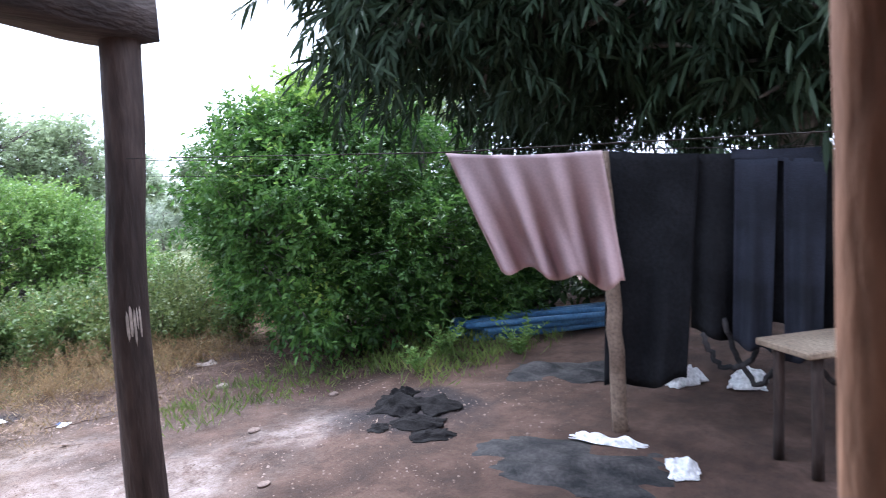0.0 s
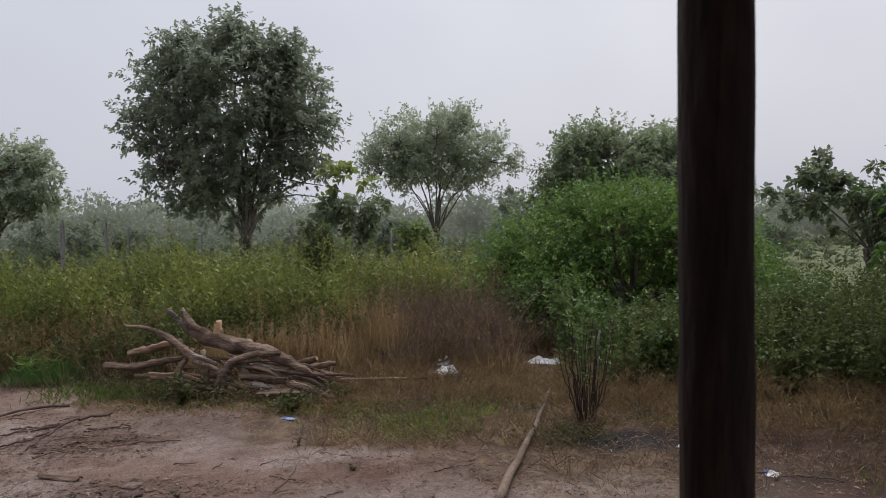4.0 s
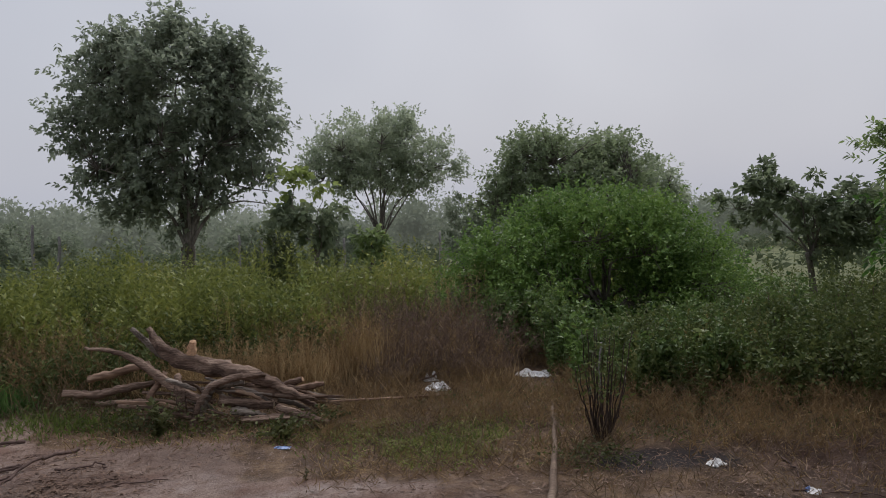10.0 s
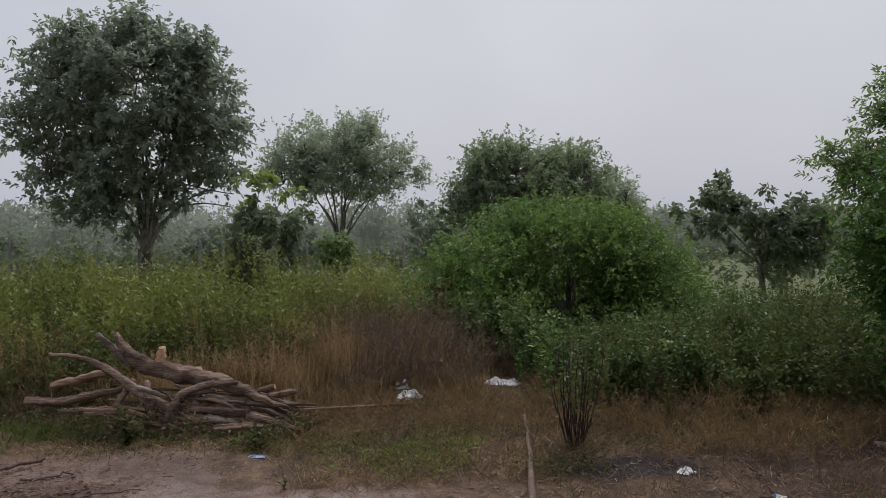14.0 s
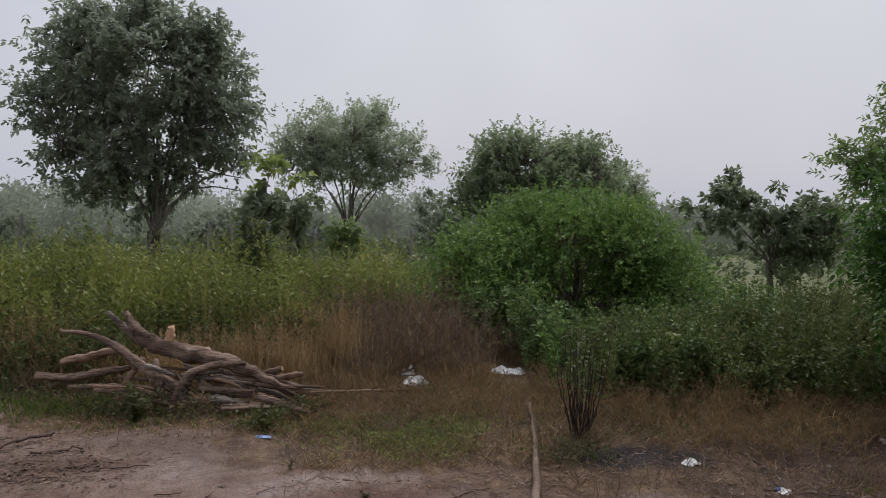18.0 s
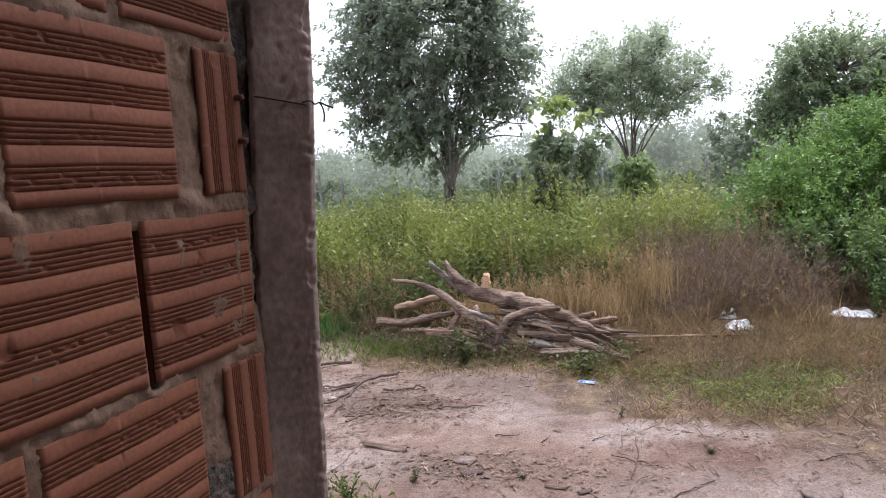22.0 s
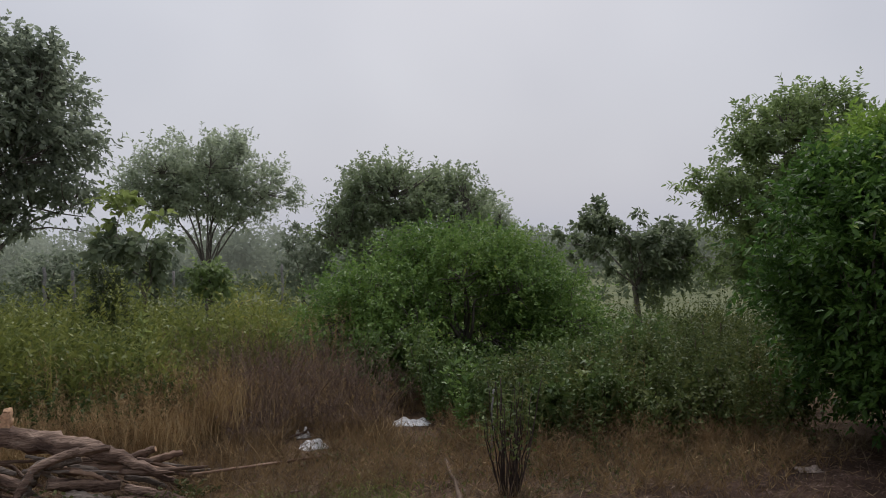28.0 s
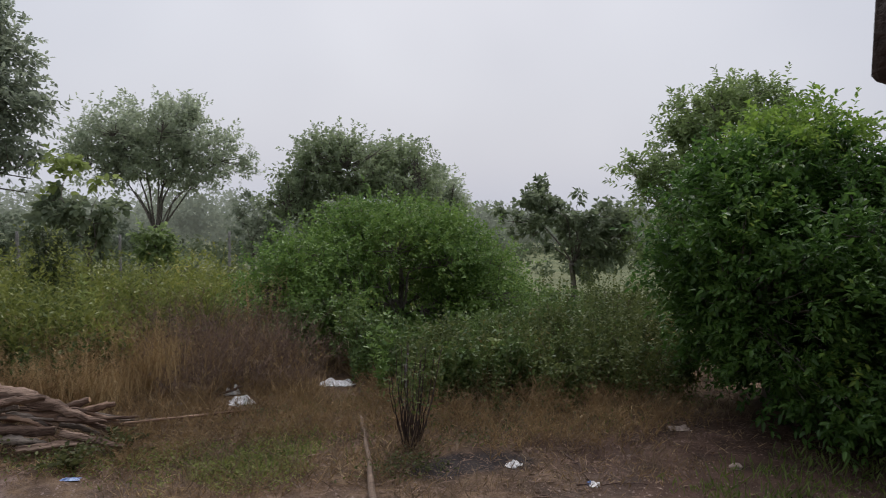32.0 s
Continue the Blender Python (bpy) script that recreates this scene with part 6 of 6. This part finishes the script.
yard_post(5.63, -0.04, 1.86, 0.055, 901, "grey wooden post that holds up the clothesline")
yard_post(6.45, -1.8, 1.85, 0.055, 902, "grey wooden post at the end of the clothesline")


def trestle(x, y, turn):
    root = thing("bench", x, y, 0, "rough wooden bench with pale plastic on its top", "bench")
    root.rotation_euler = (0, 0, radians(turn))
    top = box_bm(1.3, 0.42, 0.04, 0.008)
    bmesh.ops.translate(top, verts=top.verts, vec=(0, 0, 0.68))
    part("top", top, M["pole"], root)
    for dx in (-0.55, 0.55):
        for dy in (-0.15, 0.15):
            leg = curve([(dx, dy, 0), (dx * 0.98, dy * 0.95, 0.68)], 5)
            put("leg", mesh_from("leg", *tube(leg, 0.03, 8, 0.05, 3), True), M["post"], root)


trestle(6.05, -1.45, -35)


def crumpled(name, label, category, x, y, sx, sy, h, mat, seed, turn=0.0, group=""):
    """A crumpled bag or scrap: a low uneven heap with creased faces."""
    g = rng_of(seed)
    n, m = 26, 24
    A, B = np.meshgrid(np.linspace(-1, 1, n), np.linspace(-1, 1, m), indexing="ij")
    round_ = 0.72 + 0.28 * np.maximum(abs(A), abs(B)) / np.maximum(1e-6, np.hypot(A, B))
    wob = round_ * (1 + 0.12 * lumps(A, B, 0.3, seed) + 0.06 * lumps(A, B, 0.1, seed + 1))
    edge = np.clip(1 - np.maximum(abs(A), abs(B)) ** 3, 0, 1)
    z = edge * h * np.clip(0.45 + 0.3 * lumps(A, B, 0.22, seed + 2) + 0.09 * lumps(A, B, 0.09, seed + 3) + 0.03 * g.random(A.shape), 0.05, 1.2)
    v = np.stack([A * sx / 2 * wob, B * sy / 2 * wob, np.maximum(0.004, z)], -1).reshape(-1, 3)
    i, j = np.meshgrid(np.arange(n - 1), np.arange(m - 1), indexing="ij")
    f = np.stack([i * m + j, (i + 1) * m + j, (i + 1) * m + j + 1, i * m + j + 1], -1).reshape(-1, 4)
    ob = put(name, mesh_from(name, np.array(v), f), M[mat])
    ob.location = (x, y, float(ground_z(x, y)) + 0.004)
    ob.rotation_euler = (0, 0, turn)
    so = ob.modifiers.new("thickness", "SOLIDIFY")
    so.thickness = 0.003
    return tagged(ob, label, category, group)


LITTER = "scraps of rubbish on the ground"
crumpled("plastic_bag", "crumpled white plastic bag caught in dead brush", "bag", 1.56, 6.75, 0.24, 0.2, 0.11, "white_bag", 31, 0.2, LITTER)
crumpled("plastic_bag", "small white scrap beside the crumpled bag", "bag", 1.54, 7.12, 0.18, 0.1, 0.12, "white_bag", 32, 0.1, LITTER)
crumpled("plastic_bag", "half-buried grey plastic scrap in dead brush", "bag", 1.02, 7.0, 0.2, 0.14, 0.1, "stone", 33, 0.5, LITTER)
crumpled("plastic_bag", "flat white plastic sheet on dry grass", "bag", 2.74, 7.25, 0.36, 0.24, 0.08, "white_bag", 34, -0.3, LITTER)
crumpled("paper_scrap", "crumpled white paper beside burnt ground", "paper", 3.12, 4.25, 0.15, 0.1, 0.05, "white_bag", 35, 0.4, LITTER)
crumpled("wrapper", "white and blue wrapper beside a stick", "wrapper", 3.43, 3.66, 0.11, 0.08, 0.03, "white_bag", 36, 0.7, LITTER)
crumpled("wrapper", "small blue scrap of wrapper", "wrapper", 3.4, 3.68, 0.05, 0.04, 0.035, "blue_bag", 37, 0.1, LITTER)
crumpled("wrapper", "flattened pale blue wrapper at the edge of the sand", "wrapper", 0.065, 5.34, 0.14, 0.06, 0.02, "blue_bag", 38, -0.3, LITTER)
crumpled("paper_scrap", "pale torn scrap near the bushes", "paper", 5.05, 4.35, 0.2, 0.14, 0.05, "stone", 39, -0.3, LITTER)
crumpled("plastic_bag", "white plastic bag lying behind the sheets", "bag", 6.9, 0.05, 0.35, 0.25, 0.2, "white_bag", 40, -0.3, LITTER)
crumpled("plastic_bag", "white plastic bag lying behind the sheets", "bag", 7.1, -0.4, 0.4, 0.3, 0.18, "white_bag", 41, 0.3, LITTER)
crumpled("tarpaulin", "dark grey tarpaulin spread on the yard", "tarpaulin", 5.0, -0.05, 0.75, 1.25, 0.05, "tarp", 42, 0.25)
crumpled("plastic_bag", "white plastic along the edge of the tarpaulin", "bag", 5.4, -0.05, 0.12, 0.5, 0.06, "white_bag", 43, 0.1, LITTER)
crumpled("plastic_bag", "white plastic at the corner of the tarpaulin", "bag", 5.25, -0.62, 0.3, 0.18, 0.08, "white_bag", 44, 0.5, LITTER)
crumpled("tarpaulin", "black tarpaulin draped over a low mound", "tarpaulin", 6.65, 1.1, 0.7, 1.0, 0.07, "tarp", 45, 0.45)
for k, (x, y, sx, sy, h, a) in enumerate([(5.2, 1.68, 0.5, 0.38, 0.07, 0.5), (5.35, 1.38, 0.42, 0.3, 0.05, 1.2), (5.0, 1.25, 0.3, 0.4, 0.05, 0.3), (4.88, 1.0, 0.24, 0.3, 0.04, 0.9), (5.45, 1.85, 0.26, 0.2, 0.09, 0.1), (5.12, 1.48, 0.22, 0.2, 0.08, 2.0), (4.75, 1.4, 0.18, 0.14, 0.03, 0.6)]):
    crumpled("burnt_scrap", "charred black scrap of burnt rubbish on the yard", "burnt scrap", x, y, sx, sy, h, "charcoal", 46 + k, a, "burnt rubbish on the yard")


def pipe_stack():
    """Blue plastic pipes in a loose stack: each an open tube with a wall and a hollow end."""
    g = rng_of(951)
    for k in range(15):
        r, ln_ = 0.03 + 0.012 * g.random(), 1.8 + 0.8 * g.random()
        a = np.linspace(0, 2 * np.pi, 16, endpoint=False)
        rings = [(0, r), (ln_, r), (ln_, r * 0.86), (0, r * 0.86)]
        v = np.concatenate([np.stack([np.full(16, x - ln_ / 2), rr * np.cos(a), rr * np.sin(a)], -1) for x, rr in rings])
        i, j = np.meshgrid(np.arange(4), np.arange(16), indexing="ij")
        n_ = (i + 1) % 4
        f = np.stack([i * 16 + j, n_ * 16 + j, n_ * 16 + (j + 1) % 16, i * 16 + (j + 1) % 16], -1).reshape(-1, 4)
        ob = put("pipe", mesh_from("pipe", v, f), M["blue_pipe"])
        row, lay = k % 6, k // 6
        ob.matrix_world = pose(7.9 + 0.09 * row + g.normal(0, 0.12), 1.8 + 0.12 * row, 0.045 + 0.072 * lay + 0.004 * row, 0, g.normal(0, 0.5), -37 + g.normal(0, 5))
        tagged(ob, "blue plastic pipe lying in a loose stack", "pipe", "blue pipes in the stack")


pipe_stack()


def stone(x, y, s, seed, label, flat=0.55, mat="stone"):
    bm = bmesh.new()
    bmesh.ops.create_icosphere(bm, subdivisions=3, radius=s)
    off = Vector((seed * 3.1, seed * 1.7, 0))
    for v in bm.verts:
        v.co *= 1 + 0.25 * noise.noise(v.co * (1.3 / s) + off)
        v.co.z *= flat
        v.co.x *= 1.25
    ob = put("stone", bm_mesh("stone", bm, True), M[mat])
    ob.location = (x, y, float(ground_z(x, y)) + s * flat * 0.45)
    tagged(ob, label, "stone", "stones in the yard")


stone(1.13, 3.55, 0.075, 1, "smooth pale stone half sunk in the sand", 0.3, "clod")
stone(4.7, 3.45, 0.045, 2, "pale stone at the foot of the bush", 0.6)
stone(4.2, 2.15, 0.04, 3, "flat brown stone on the yard", 0.4, "clod")
stone(3.72, 1.3, 0.035, 4, "small brown stone on the yard", 0.4, "clod")
stone(5.15, 2.4, 0.035, 5, "small dark stone beside the grass", 0.5, "clod")
stone(-0.69, 3.88, 0.05, 6, "flat clod of earth on the sand", 0.3, "clod")
stone(1.62, 2.95, 0.05, 7, "small stone on the sand")
stone(-1.86, 4.9, 0.03, 8, "small pale stone on the sand")


def stick(points, r, seed, label="dead brown stick lying on the ground"):
    r = r * 0.62
    p = curve([(x, y, float(ground_z(x, y)) + r + z) for x, y, z in points], 14, r * 0.9, seed)
    o = p[0].copy()
    v, f = tube(p, np.linspace(r, r * 0.55, 14), 7, 0.1, seed)
    ob = put("stick", mesh_from("stick", v - o, f, True), M["twig"])
    ob.location = o
    tagged(ob, label, "stick", "sticks lying on the ground")


def branch(line, r, forks, seed, label):
    """A fallen branch with its side twigs."""
    def laid(pts, r_):
        return curve([(x, y, float(ground_z(x, y)) + r_ + z) for x, y, z in pts], 16, r_ * 0.8, seed)

    p = laid(line, r)
    o = p[0].copy()
    ob = put("branch", mesh_from("branch", *[a - o if k == 0 else a for k, a in enumerate(tube(p, np.linspace(r, r * 0.4, 16), 8, 0.12, seed))], True), M["twig"])
    ob.location = o
    tagged(ob, label, "branch", "sticks lying on the ground")
    for k, q in enumerate(forks):
        v, f = tube(laid(q, r * 0.6), np.linspace(r * 0.35, r * 0.6, 16), 7, 0.12, seed + k + 1)
        put("twig", mesh_from("twig", v - o, f, True), M["twig"], ob)


branch([(-2.01, 5.9, 0), (-2.32, 5.82, 0.01), (-2.49, 5.57, 0.02), (-2.64, 5.19, 0.01), (-2.61, 4.83, 0), (-2.3, 4.2, 0)], 0.013, [[(-2.9, 5.05, 0), (-2.75, 5.1, 0.01), (-2.62, 5.05, 0)]], 1, "long bent fallen branch on the sand")
branch([(-1.47, 5.5, 0.03), (-1.65, 5.31, 0.03), (-1.73, 5.13, 0.02), (-1.77, 4.65, 0)], 0.016, [[(-2.14, 5.17, 0), (-1.95, 5.17, 0.01), (-1.76, 5.21, 0.02)], [(-2.19, 4.96, 0), (-1.99, 5.08, 0.01), (-1.74, 5.16, 0.02)], [(-2.04, 4.71, 0), (-1.84, 4.79, 0.01), (-1.76, 5.02, 0.01)]], 12, "forked dead branch lying on the sand")
stick([(-1.51, 5.13, 0), (-1.33, 5.11, 0.01), (-1.22, 5.19, 0.01), (-1.14, 5.09, 0)], 0.016, 3)
stick([(-2.4, 4.49, 0), (-2.18, 4.31, 0.01), (-1.99, 4.19, 0)], 0.016, 6)
stick([(-0.55, 4.25, 0), (-0.39, 4.25, 0.01)], 0.007, 18)
stick([(-0.26, 4.16, 0), (-0.21, 4.23, 0.01)], 0.006, 19)


def bark_chip(x, y, l, w, turn, seed):
    """A curled flat piece of bark."""
    g = rng_of(seed)
    A, B = np.meshgrid(np.linspace(-1, 1, 16), np.linspace(-1, 1, 7), indexing="ij")
    edge = 1 - 0.3 * np.abs(A) ** 3 + 0.12 * lumps(A, B * 0, 0.3, seed)
    z = 0.25 * w * (1 - B ** 2) + 0.02 * l * A ** 2 + 0.002 * g.random(A.shape) + 0.004
    v = np.stack([A * l / 2, B * w / 2 * edge, z], -1).reshape(-1, 3)
    i, j = np.meshgrid(np.arange(15), np.arange(6), indexing="ij")
    f = np.stack([i * 7 + j, (i + 1) * 7 + j, (i + 1) * 7 + j + 1, i * 7 + j + 1], -1).reshape(-1, 4)
    ob = put("bark_chip", mesh_from("bark_chip", v, f, True), M["log"] if seed % 2 else M["twig"])
    ob.matrix_world = pose(x, y, float(ground_z(x, y)), 0, 0, turn)
    ob.modifiers.new("thickness", "SOLIDIFY").thickness = 0.008
    tagged(ob, "curled piece of bark lying on the sand", "bark", "bark chips on the sand")


for k, (x, y, l, w, turn) in enumerate([(-1.23, 4.07, 0.32, 0.07, -18), (-0.64, 3.73, 0.13, 0.06, 26), (-3.52, 6.38, 0.3, 0.1, 25), (-0.02, 3.55, 0.08, 0.04, 30), (-0.17, 3.58, 0.12, 0.03, -12), (-1.78, 5.0, 0.1, 0.05, 70), (-1.5, 4.75, 0.08, 0.03, 10), (-1.3, 4.6, 0.09, 0.035, -40), (-1.15, 4.8, 0.07, 0.03, 20), (-1.6, 4.55, 0.1, 0.03, 50), (-0.95, 3.95, 0.06, 0.04, 0), (-0.85, 3.8, 0.06, 0.03, 60)]):
    bark_chip(x, y, l, w, turn, 61 + k)
stick([(0.4, 3.47, 0), (0.52, 3.58, 0.01), (0.66, 3.7, 0)], 0.008, 7)
stick([(0.05, 4.19, 0), (0.165, 4.27, 0.01)], 0.006, 8)
stick([(3.66, 4.3, 0), (3.55, 4.0, 0.01), (3.44, 3.72, 0)], 0.013, 9, "bare stick beside the wrapper")
stick([(3.3, 3.7, 0), (3.6, 3.6, 0.01), (3.8, 3.5, 0)], 0.009, 10)
stick([(1.6, 2.9, 0), (1.35, 3.15, 0), (1.05, 3.2, 0)], 0.006, 11)
stick([(-1.5, 3.6, 0), (-1.42, 3.75, 0.02), (-1.38, 3.9, 0.05)], 0.006, 12)
stick([(0.6, 5.6, 0), (1.3, 5.75, 0.02), (2.2, 5.9, 0)], 0.009, 13)
stick([(2.3, 6.0, 0), (2.6, 6.3, 0.06), (2.75, 6.5, 0.2)], 0.006, 14)
stick([(2.9, 5.7, 0), (3.3, 5.9, 0.05), (3.7, 6.0, 0.02)], 0.007, 15)
stick([(0.83, 8.0, 0.5), (1.1, 8.0, 0.53), (1.43, 8.0, 0.56)], 0.012, 16, "dark bare branch lying over the dead brush")
stick([(1.4, 7.1, 0.02), (1.75, 7.1, 0.08), (2.1, 7.05, 0.05)], 0.02, 17, "charred branch over the plastic bag")


g_ = rng_of(977)
for k in range(16):
    x, y = (g_.normal(-1.7, 0.45), g_.normal(4.9, 0.4)) if k < 11 else (g_.uniform(0, 3.2), g_.uniform(3.4, 4.6))
    a, half = g_.normal(0.35, 0.5), g_.uniform(0.08, 0.3)
    dx, dy = half * math.cos(a), half * math.sin(a)
    stick([(x - dx, y - dy, 0), (x + 0.1 * dy, y - 0.1 * dx, 0.008), (x + dx, y + dy, 0)], g_.uniform(0.005, 0.01), 40 + k, "thin dead twig lying on the sand")


def scatter_litter():
    """Fallen leaves and wood chips, and small gravel, strewn over the yard."""
    g = rng_of(971)
    n = 9000
    x, y = np.concatenate([g.uniform(-4, 6.5, 700), g.normal(-1.35, 0.3, 1100), g.normal(-2.05, 0.32, 900), g.normal(-0.62, 0.4, 700), g.uniform(1.4, 6, 1800)]), np.concatenate([g.uniform(1.0, 7.2, 700), g.normal(4.72, 0.2, 1100), g.normal(4.1, 0.16, 900), g.normal(3.8, 0.14, 700), g.uniform(3.0, 5.5, 1800)])
    keep = (y > 0.9)
    x, y = x[keep], y[keep]
    n = len(x)
    pos = np.stack([x, y, ground_z(x, y) + 0.006], -1)
    a = g.uniform(0, 6.3, n)
    way = np.stack([np.cos(a), np.sin(a), g.normal(0.05, 0.15, n)], -1)
    L_ = g.uniform(0.015, 0.065, n)
    ob = put("fallen_leaves", mesh_from("fallen_leaves", *leaves(pos, way, L_, L_ * g.uniform(0.08, 0.4, n), np.tile((0, 0, 1.0), (n, 1)) + g.normal(0, 0.15, (n, 3)), 5, 0.08)), L["litter"])
    tagged(ob, "brown fallen leaves and wood chips strewn over the yard", "litter", kind="stuff")
    n = 12000
    x, y = np.concatenate([g.uniform(0.2, 6.2, 8500), g.uniform(-4, 0.4, 2500), g.normal(-1.6, 0.6, 1000)]), np.concatenate([g.uniform(3.6, 7.4, 8500), g.uniform(5.2, 7.2, 2500), g.normal(5.0, 0.4, 1000)])
    pos = np.stack([x, y, ground_z(x, y) + 0.008], -1)
    a = g.uniform(0, 6.3, n)
    way = np.stack([np.cos(a), np.sin(a), g.normal(0.06, 0.12, n)], -1)
    L_ = g.gamma(2.2, 0.025, n) + 0.015
    ob = put("dry_twigs", mesh_from("dry_twigs", *leaves(pos, way, L_, g.uniform(0.003, 0.011, n), np.tile((0, 0, 1.0), (n, 1)) + g.normal(0, 0.3, (n, 3)), 6, 0.05)), L["litter"])
    tagged(ob, "fine dry twigs and straw bits lying on the soil", "litter", kind="stuff")
    n = 17000
    x, y = np.r_[g.normal(0.2, 2.0, n - 4000), g.uniform(2.2, 6.5, 4000)], np.r_[g.uniform(2.4, 6.2, n - 4000), g.uniform(0.3, 4.2, 4000)]
    away = np.hypot((x - 2.85) / 0.6, (y - 4.42) / 0.35) > 1
    x, y = x[away], y[away]
    n = len(x)
    s = g.gamma(1.6, 0.002, n)[:, None, None] + 0.002
    base = np.array([(1, 0, 0), (0, 1, 0), (-1, 0, 0), (0, -1, 0), (0.2, 0.1, 0.8), (-0.2, 0.1, 0.7)])
    v = base[None] * s * g.uniform(0.6, 1.3, (n, 6, 1)) + np.stack([x, y, ground_z(x, y)], -1)[:, None]
    q = np.array([(0, 1, 5, 4), (1, 2, 5, 5), (2, 3, 4, 5), (3, 0, 4, 4)])
    t = np.array([(0, 1, 4), (1, 5, 4), (1, 2, 5), (2, 3, 5), (3, 4, 5), (3, 0, 4)])
    f = (t[None] + 6 * np.arange(n)[:, None, None]).reshape(-1, 3)
    ob = put("gravel", mesh_from("gravel", v.reshape(-1, 3), f), M["clod"])
    tagged(ob, "small clods and grit strewn over the sand", "gravel", kind="stuff")


scatter_litter()


def fence_post(x, y, h, seed, lean=0.0):
    p = curve([(x, y, -0.05), (x + lean * 0.5 + 0.02, y, h * 0.55), (x + lean, y, h)], 10, 0.008, seed)
    o = np.array([x, y, 0])
    v, f = tube(p, np.linspace(0.04, 0.028, 10), 8, 0.09, seed)
    ob = put("fence_post", mesh_from("fence_post", v - o, f, True), M["fence"])
    ob.location = o
    tagged(ob, "weathered grey wooden fence post in the field", "post", "fence posts in the field")


for k, (x, y, h, ln_) in enumerate([(-6.45, 15.2, 1.75, 0.05), (-5.02, 15.0, 1.55, 0.12), (-6.65, 15.6, 1.65, 0), (-5.8, 16, 1.8, 0), (-3.44, 15.4, 1.35, 0), (-8.2, 15.4, 1.6, -0.05), (-1.4, 15.2, 1.5, 0.03), (-0.9, 15.3, 1.45, 0), (0.9, 15.6, 1.4, 0), (-10, 15.5, 1.6, 0.04), (3.2, 16, 1.5, 0)]):
    fence_post(x, y, h, 980 + k, ln_)


def thin_post(x, y, h, seed):
    p = curve([(x, y, -0.03), (x + 0.02, y, h)], 8, 0.006, seed)
    o = np.array([x, y, 0])
    v, f = tube(p, 0.009, 7, 0.08, seed)
    ob = put("stake", mesh_from("stake", v - o, f, True), M["fence"])
    ob.location = o
    tagged(ob, "thin upright pale stake among the shrubs", "stake")


thin_post(2.95, 5.9, 0.58, 5)


# ---------------------------------------------------------------- single weeds that stand out
def weed_plant(x, y, h, spread_, count, leaf, seed, label, long_=0.09, wide=0.45):
    root = thing("weed", x, y, float(ground_z(x, y)), label, "weed", "single weeds in the yard")
    g = rng_of(seed)
    pos, way = [], []
    for k in range(count):
        a = g.uniform(0, 6.28)
        top = np.array([np.cos(a) * spread_ * g.uniform(0.2, 1), np.sin(a) * spread_ * g.uniform(0.2, 1), h * g.uniform(0.6, 1.0)])
        line = curve([(0, 0, -0.02), top * np.array([0.4, 0.4, 0.6]), top], 7)
        put("stem", mesh_from("stem", *tube(line, np.linspace(0.005, 0.002, 7), 5), True), L[leaf], root)
        for q in range(1, 7):
            for _ in range(3):
                c = g.uniform(0, 6.28)
                pos.append(line[q])
                way.append((np.cos(c), np.sin(c), g.uniform(0.1, 0.9)))
    n = len(pos)
    L_ = g.uniform(0.6, 1.2, n) * long_
    put("foliage", mesh_from("foliage", *leaves(np.array(pos), np.array(way), L_, L_ * wide, seed=seed + 1)), L[leaf], root)


weed_plant(-1.24, 3.36, 0.13, 0.13, 9, "shrub", 1, "low green weed growing out of the sand", 0.028)
weed_plant(-0.95, 3.6, 0.06, 0.08, 5, "dull", 2, "small dry sprig of weed on the sand", 0.025)
weed_plant(0.26, 4.58, 0.07, 0.04, 3, "dull", 3, "thin dry weed at the edge of the sand", 0.022)
weed_plant(0.7, 4.0, 0.03, 0.05, 4, "dull", 4, "small dry weed on the sand", 0.02)
weed_plant(-0.35, 3.7, 0.03, 0.05, 4, "dull", 5, "small dry weed on the sand", 0.02)
weed_plant(-0.95, 5.75, 0.3, 0.14, 8, "olive", 6, "leafy yellow-green weed in front of the logs", 0.07)
weed_plant(0.05, 5.55, 0.13, 0.25, 9, "olive", 7, "creeping green weed beside the logs", 0.06, 0.6)
weed_plant(0.45, 5.9, 0.13, 0.2, 7, "olive", 8, "creeping green weed beside the logs", 0.06, 0.6)
weed_plant(3.0, 6.6, 0.95, 0.25, 9, "bush", 9, "tall fresh green weed among the shrubs", 0.09, 0.35)
weed_plant(4.3, 6.3, 0.75, 0.12, 5, "lime", 10, "yellow-leaved weed among the shrubs", 0.11, 0.6)
weed_plant(4.55, 5.9, 0.6, 0.1, 4, "shrub", 11, "slender dull weed among the shrubs", 0.07)
weed_plant(3.7, 5.4, 0.55, 0.08, 4, "shrub", 12, "slender dull weed among the shrubs", 0.06)
weed_plant(0.2, 8.7, 1.35, 0.12, 5, "lime", 13, "tall pale spike of weed above the field", 0.12, 0.25)
weed_plant(1.7, 8.9, 1.05, 0.14, 5, "lime", 14, "tall pale spike of weed above the field", 0.12, 0.25)
weed_plant(6.5, 2.3, 0.4, 0.3, 14, "bush", 15, "leafy green weed by the blue pipes", 0.06, 0.4)
weed_plant(7.0, 1.75, 0.35, 0.3, 14, "bush", 16, "leafy green weed by the blue pipes", 0.06, 0.4)
weed_plant(6.0, 2.2, 0.26, 0.25, 12, "bush", 17, "leafy green weed by the yard", 0.055, 0.4)
weed_plant(-2.75, 6.95, 0.26, 0.3, 16, "bush", 18, "tuft of bright green grass by the track", 0.16, 0.12)
weed_plant(-3.5, 7.0, 0.3, 0.3, 12, "grass", 19, "tuft of bright green grass by the track", 0.16, 0.12)
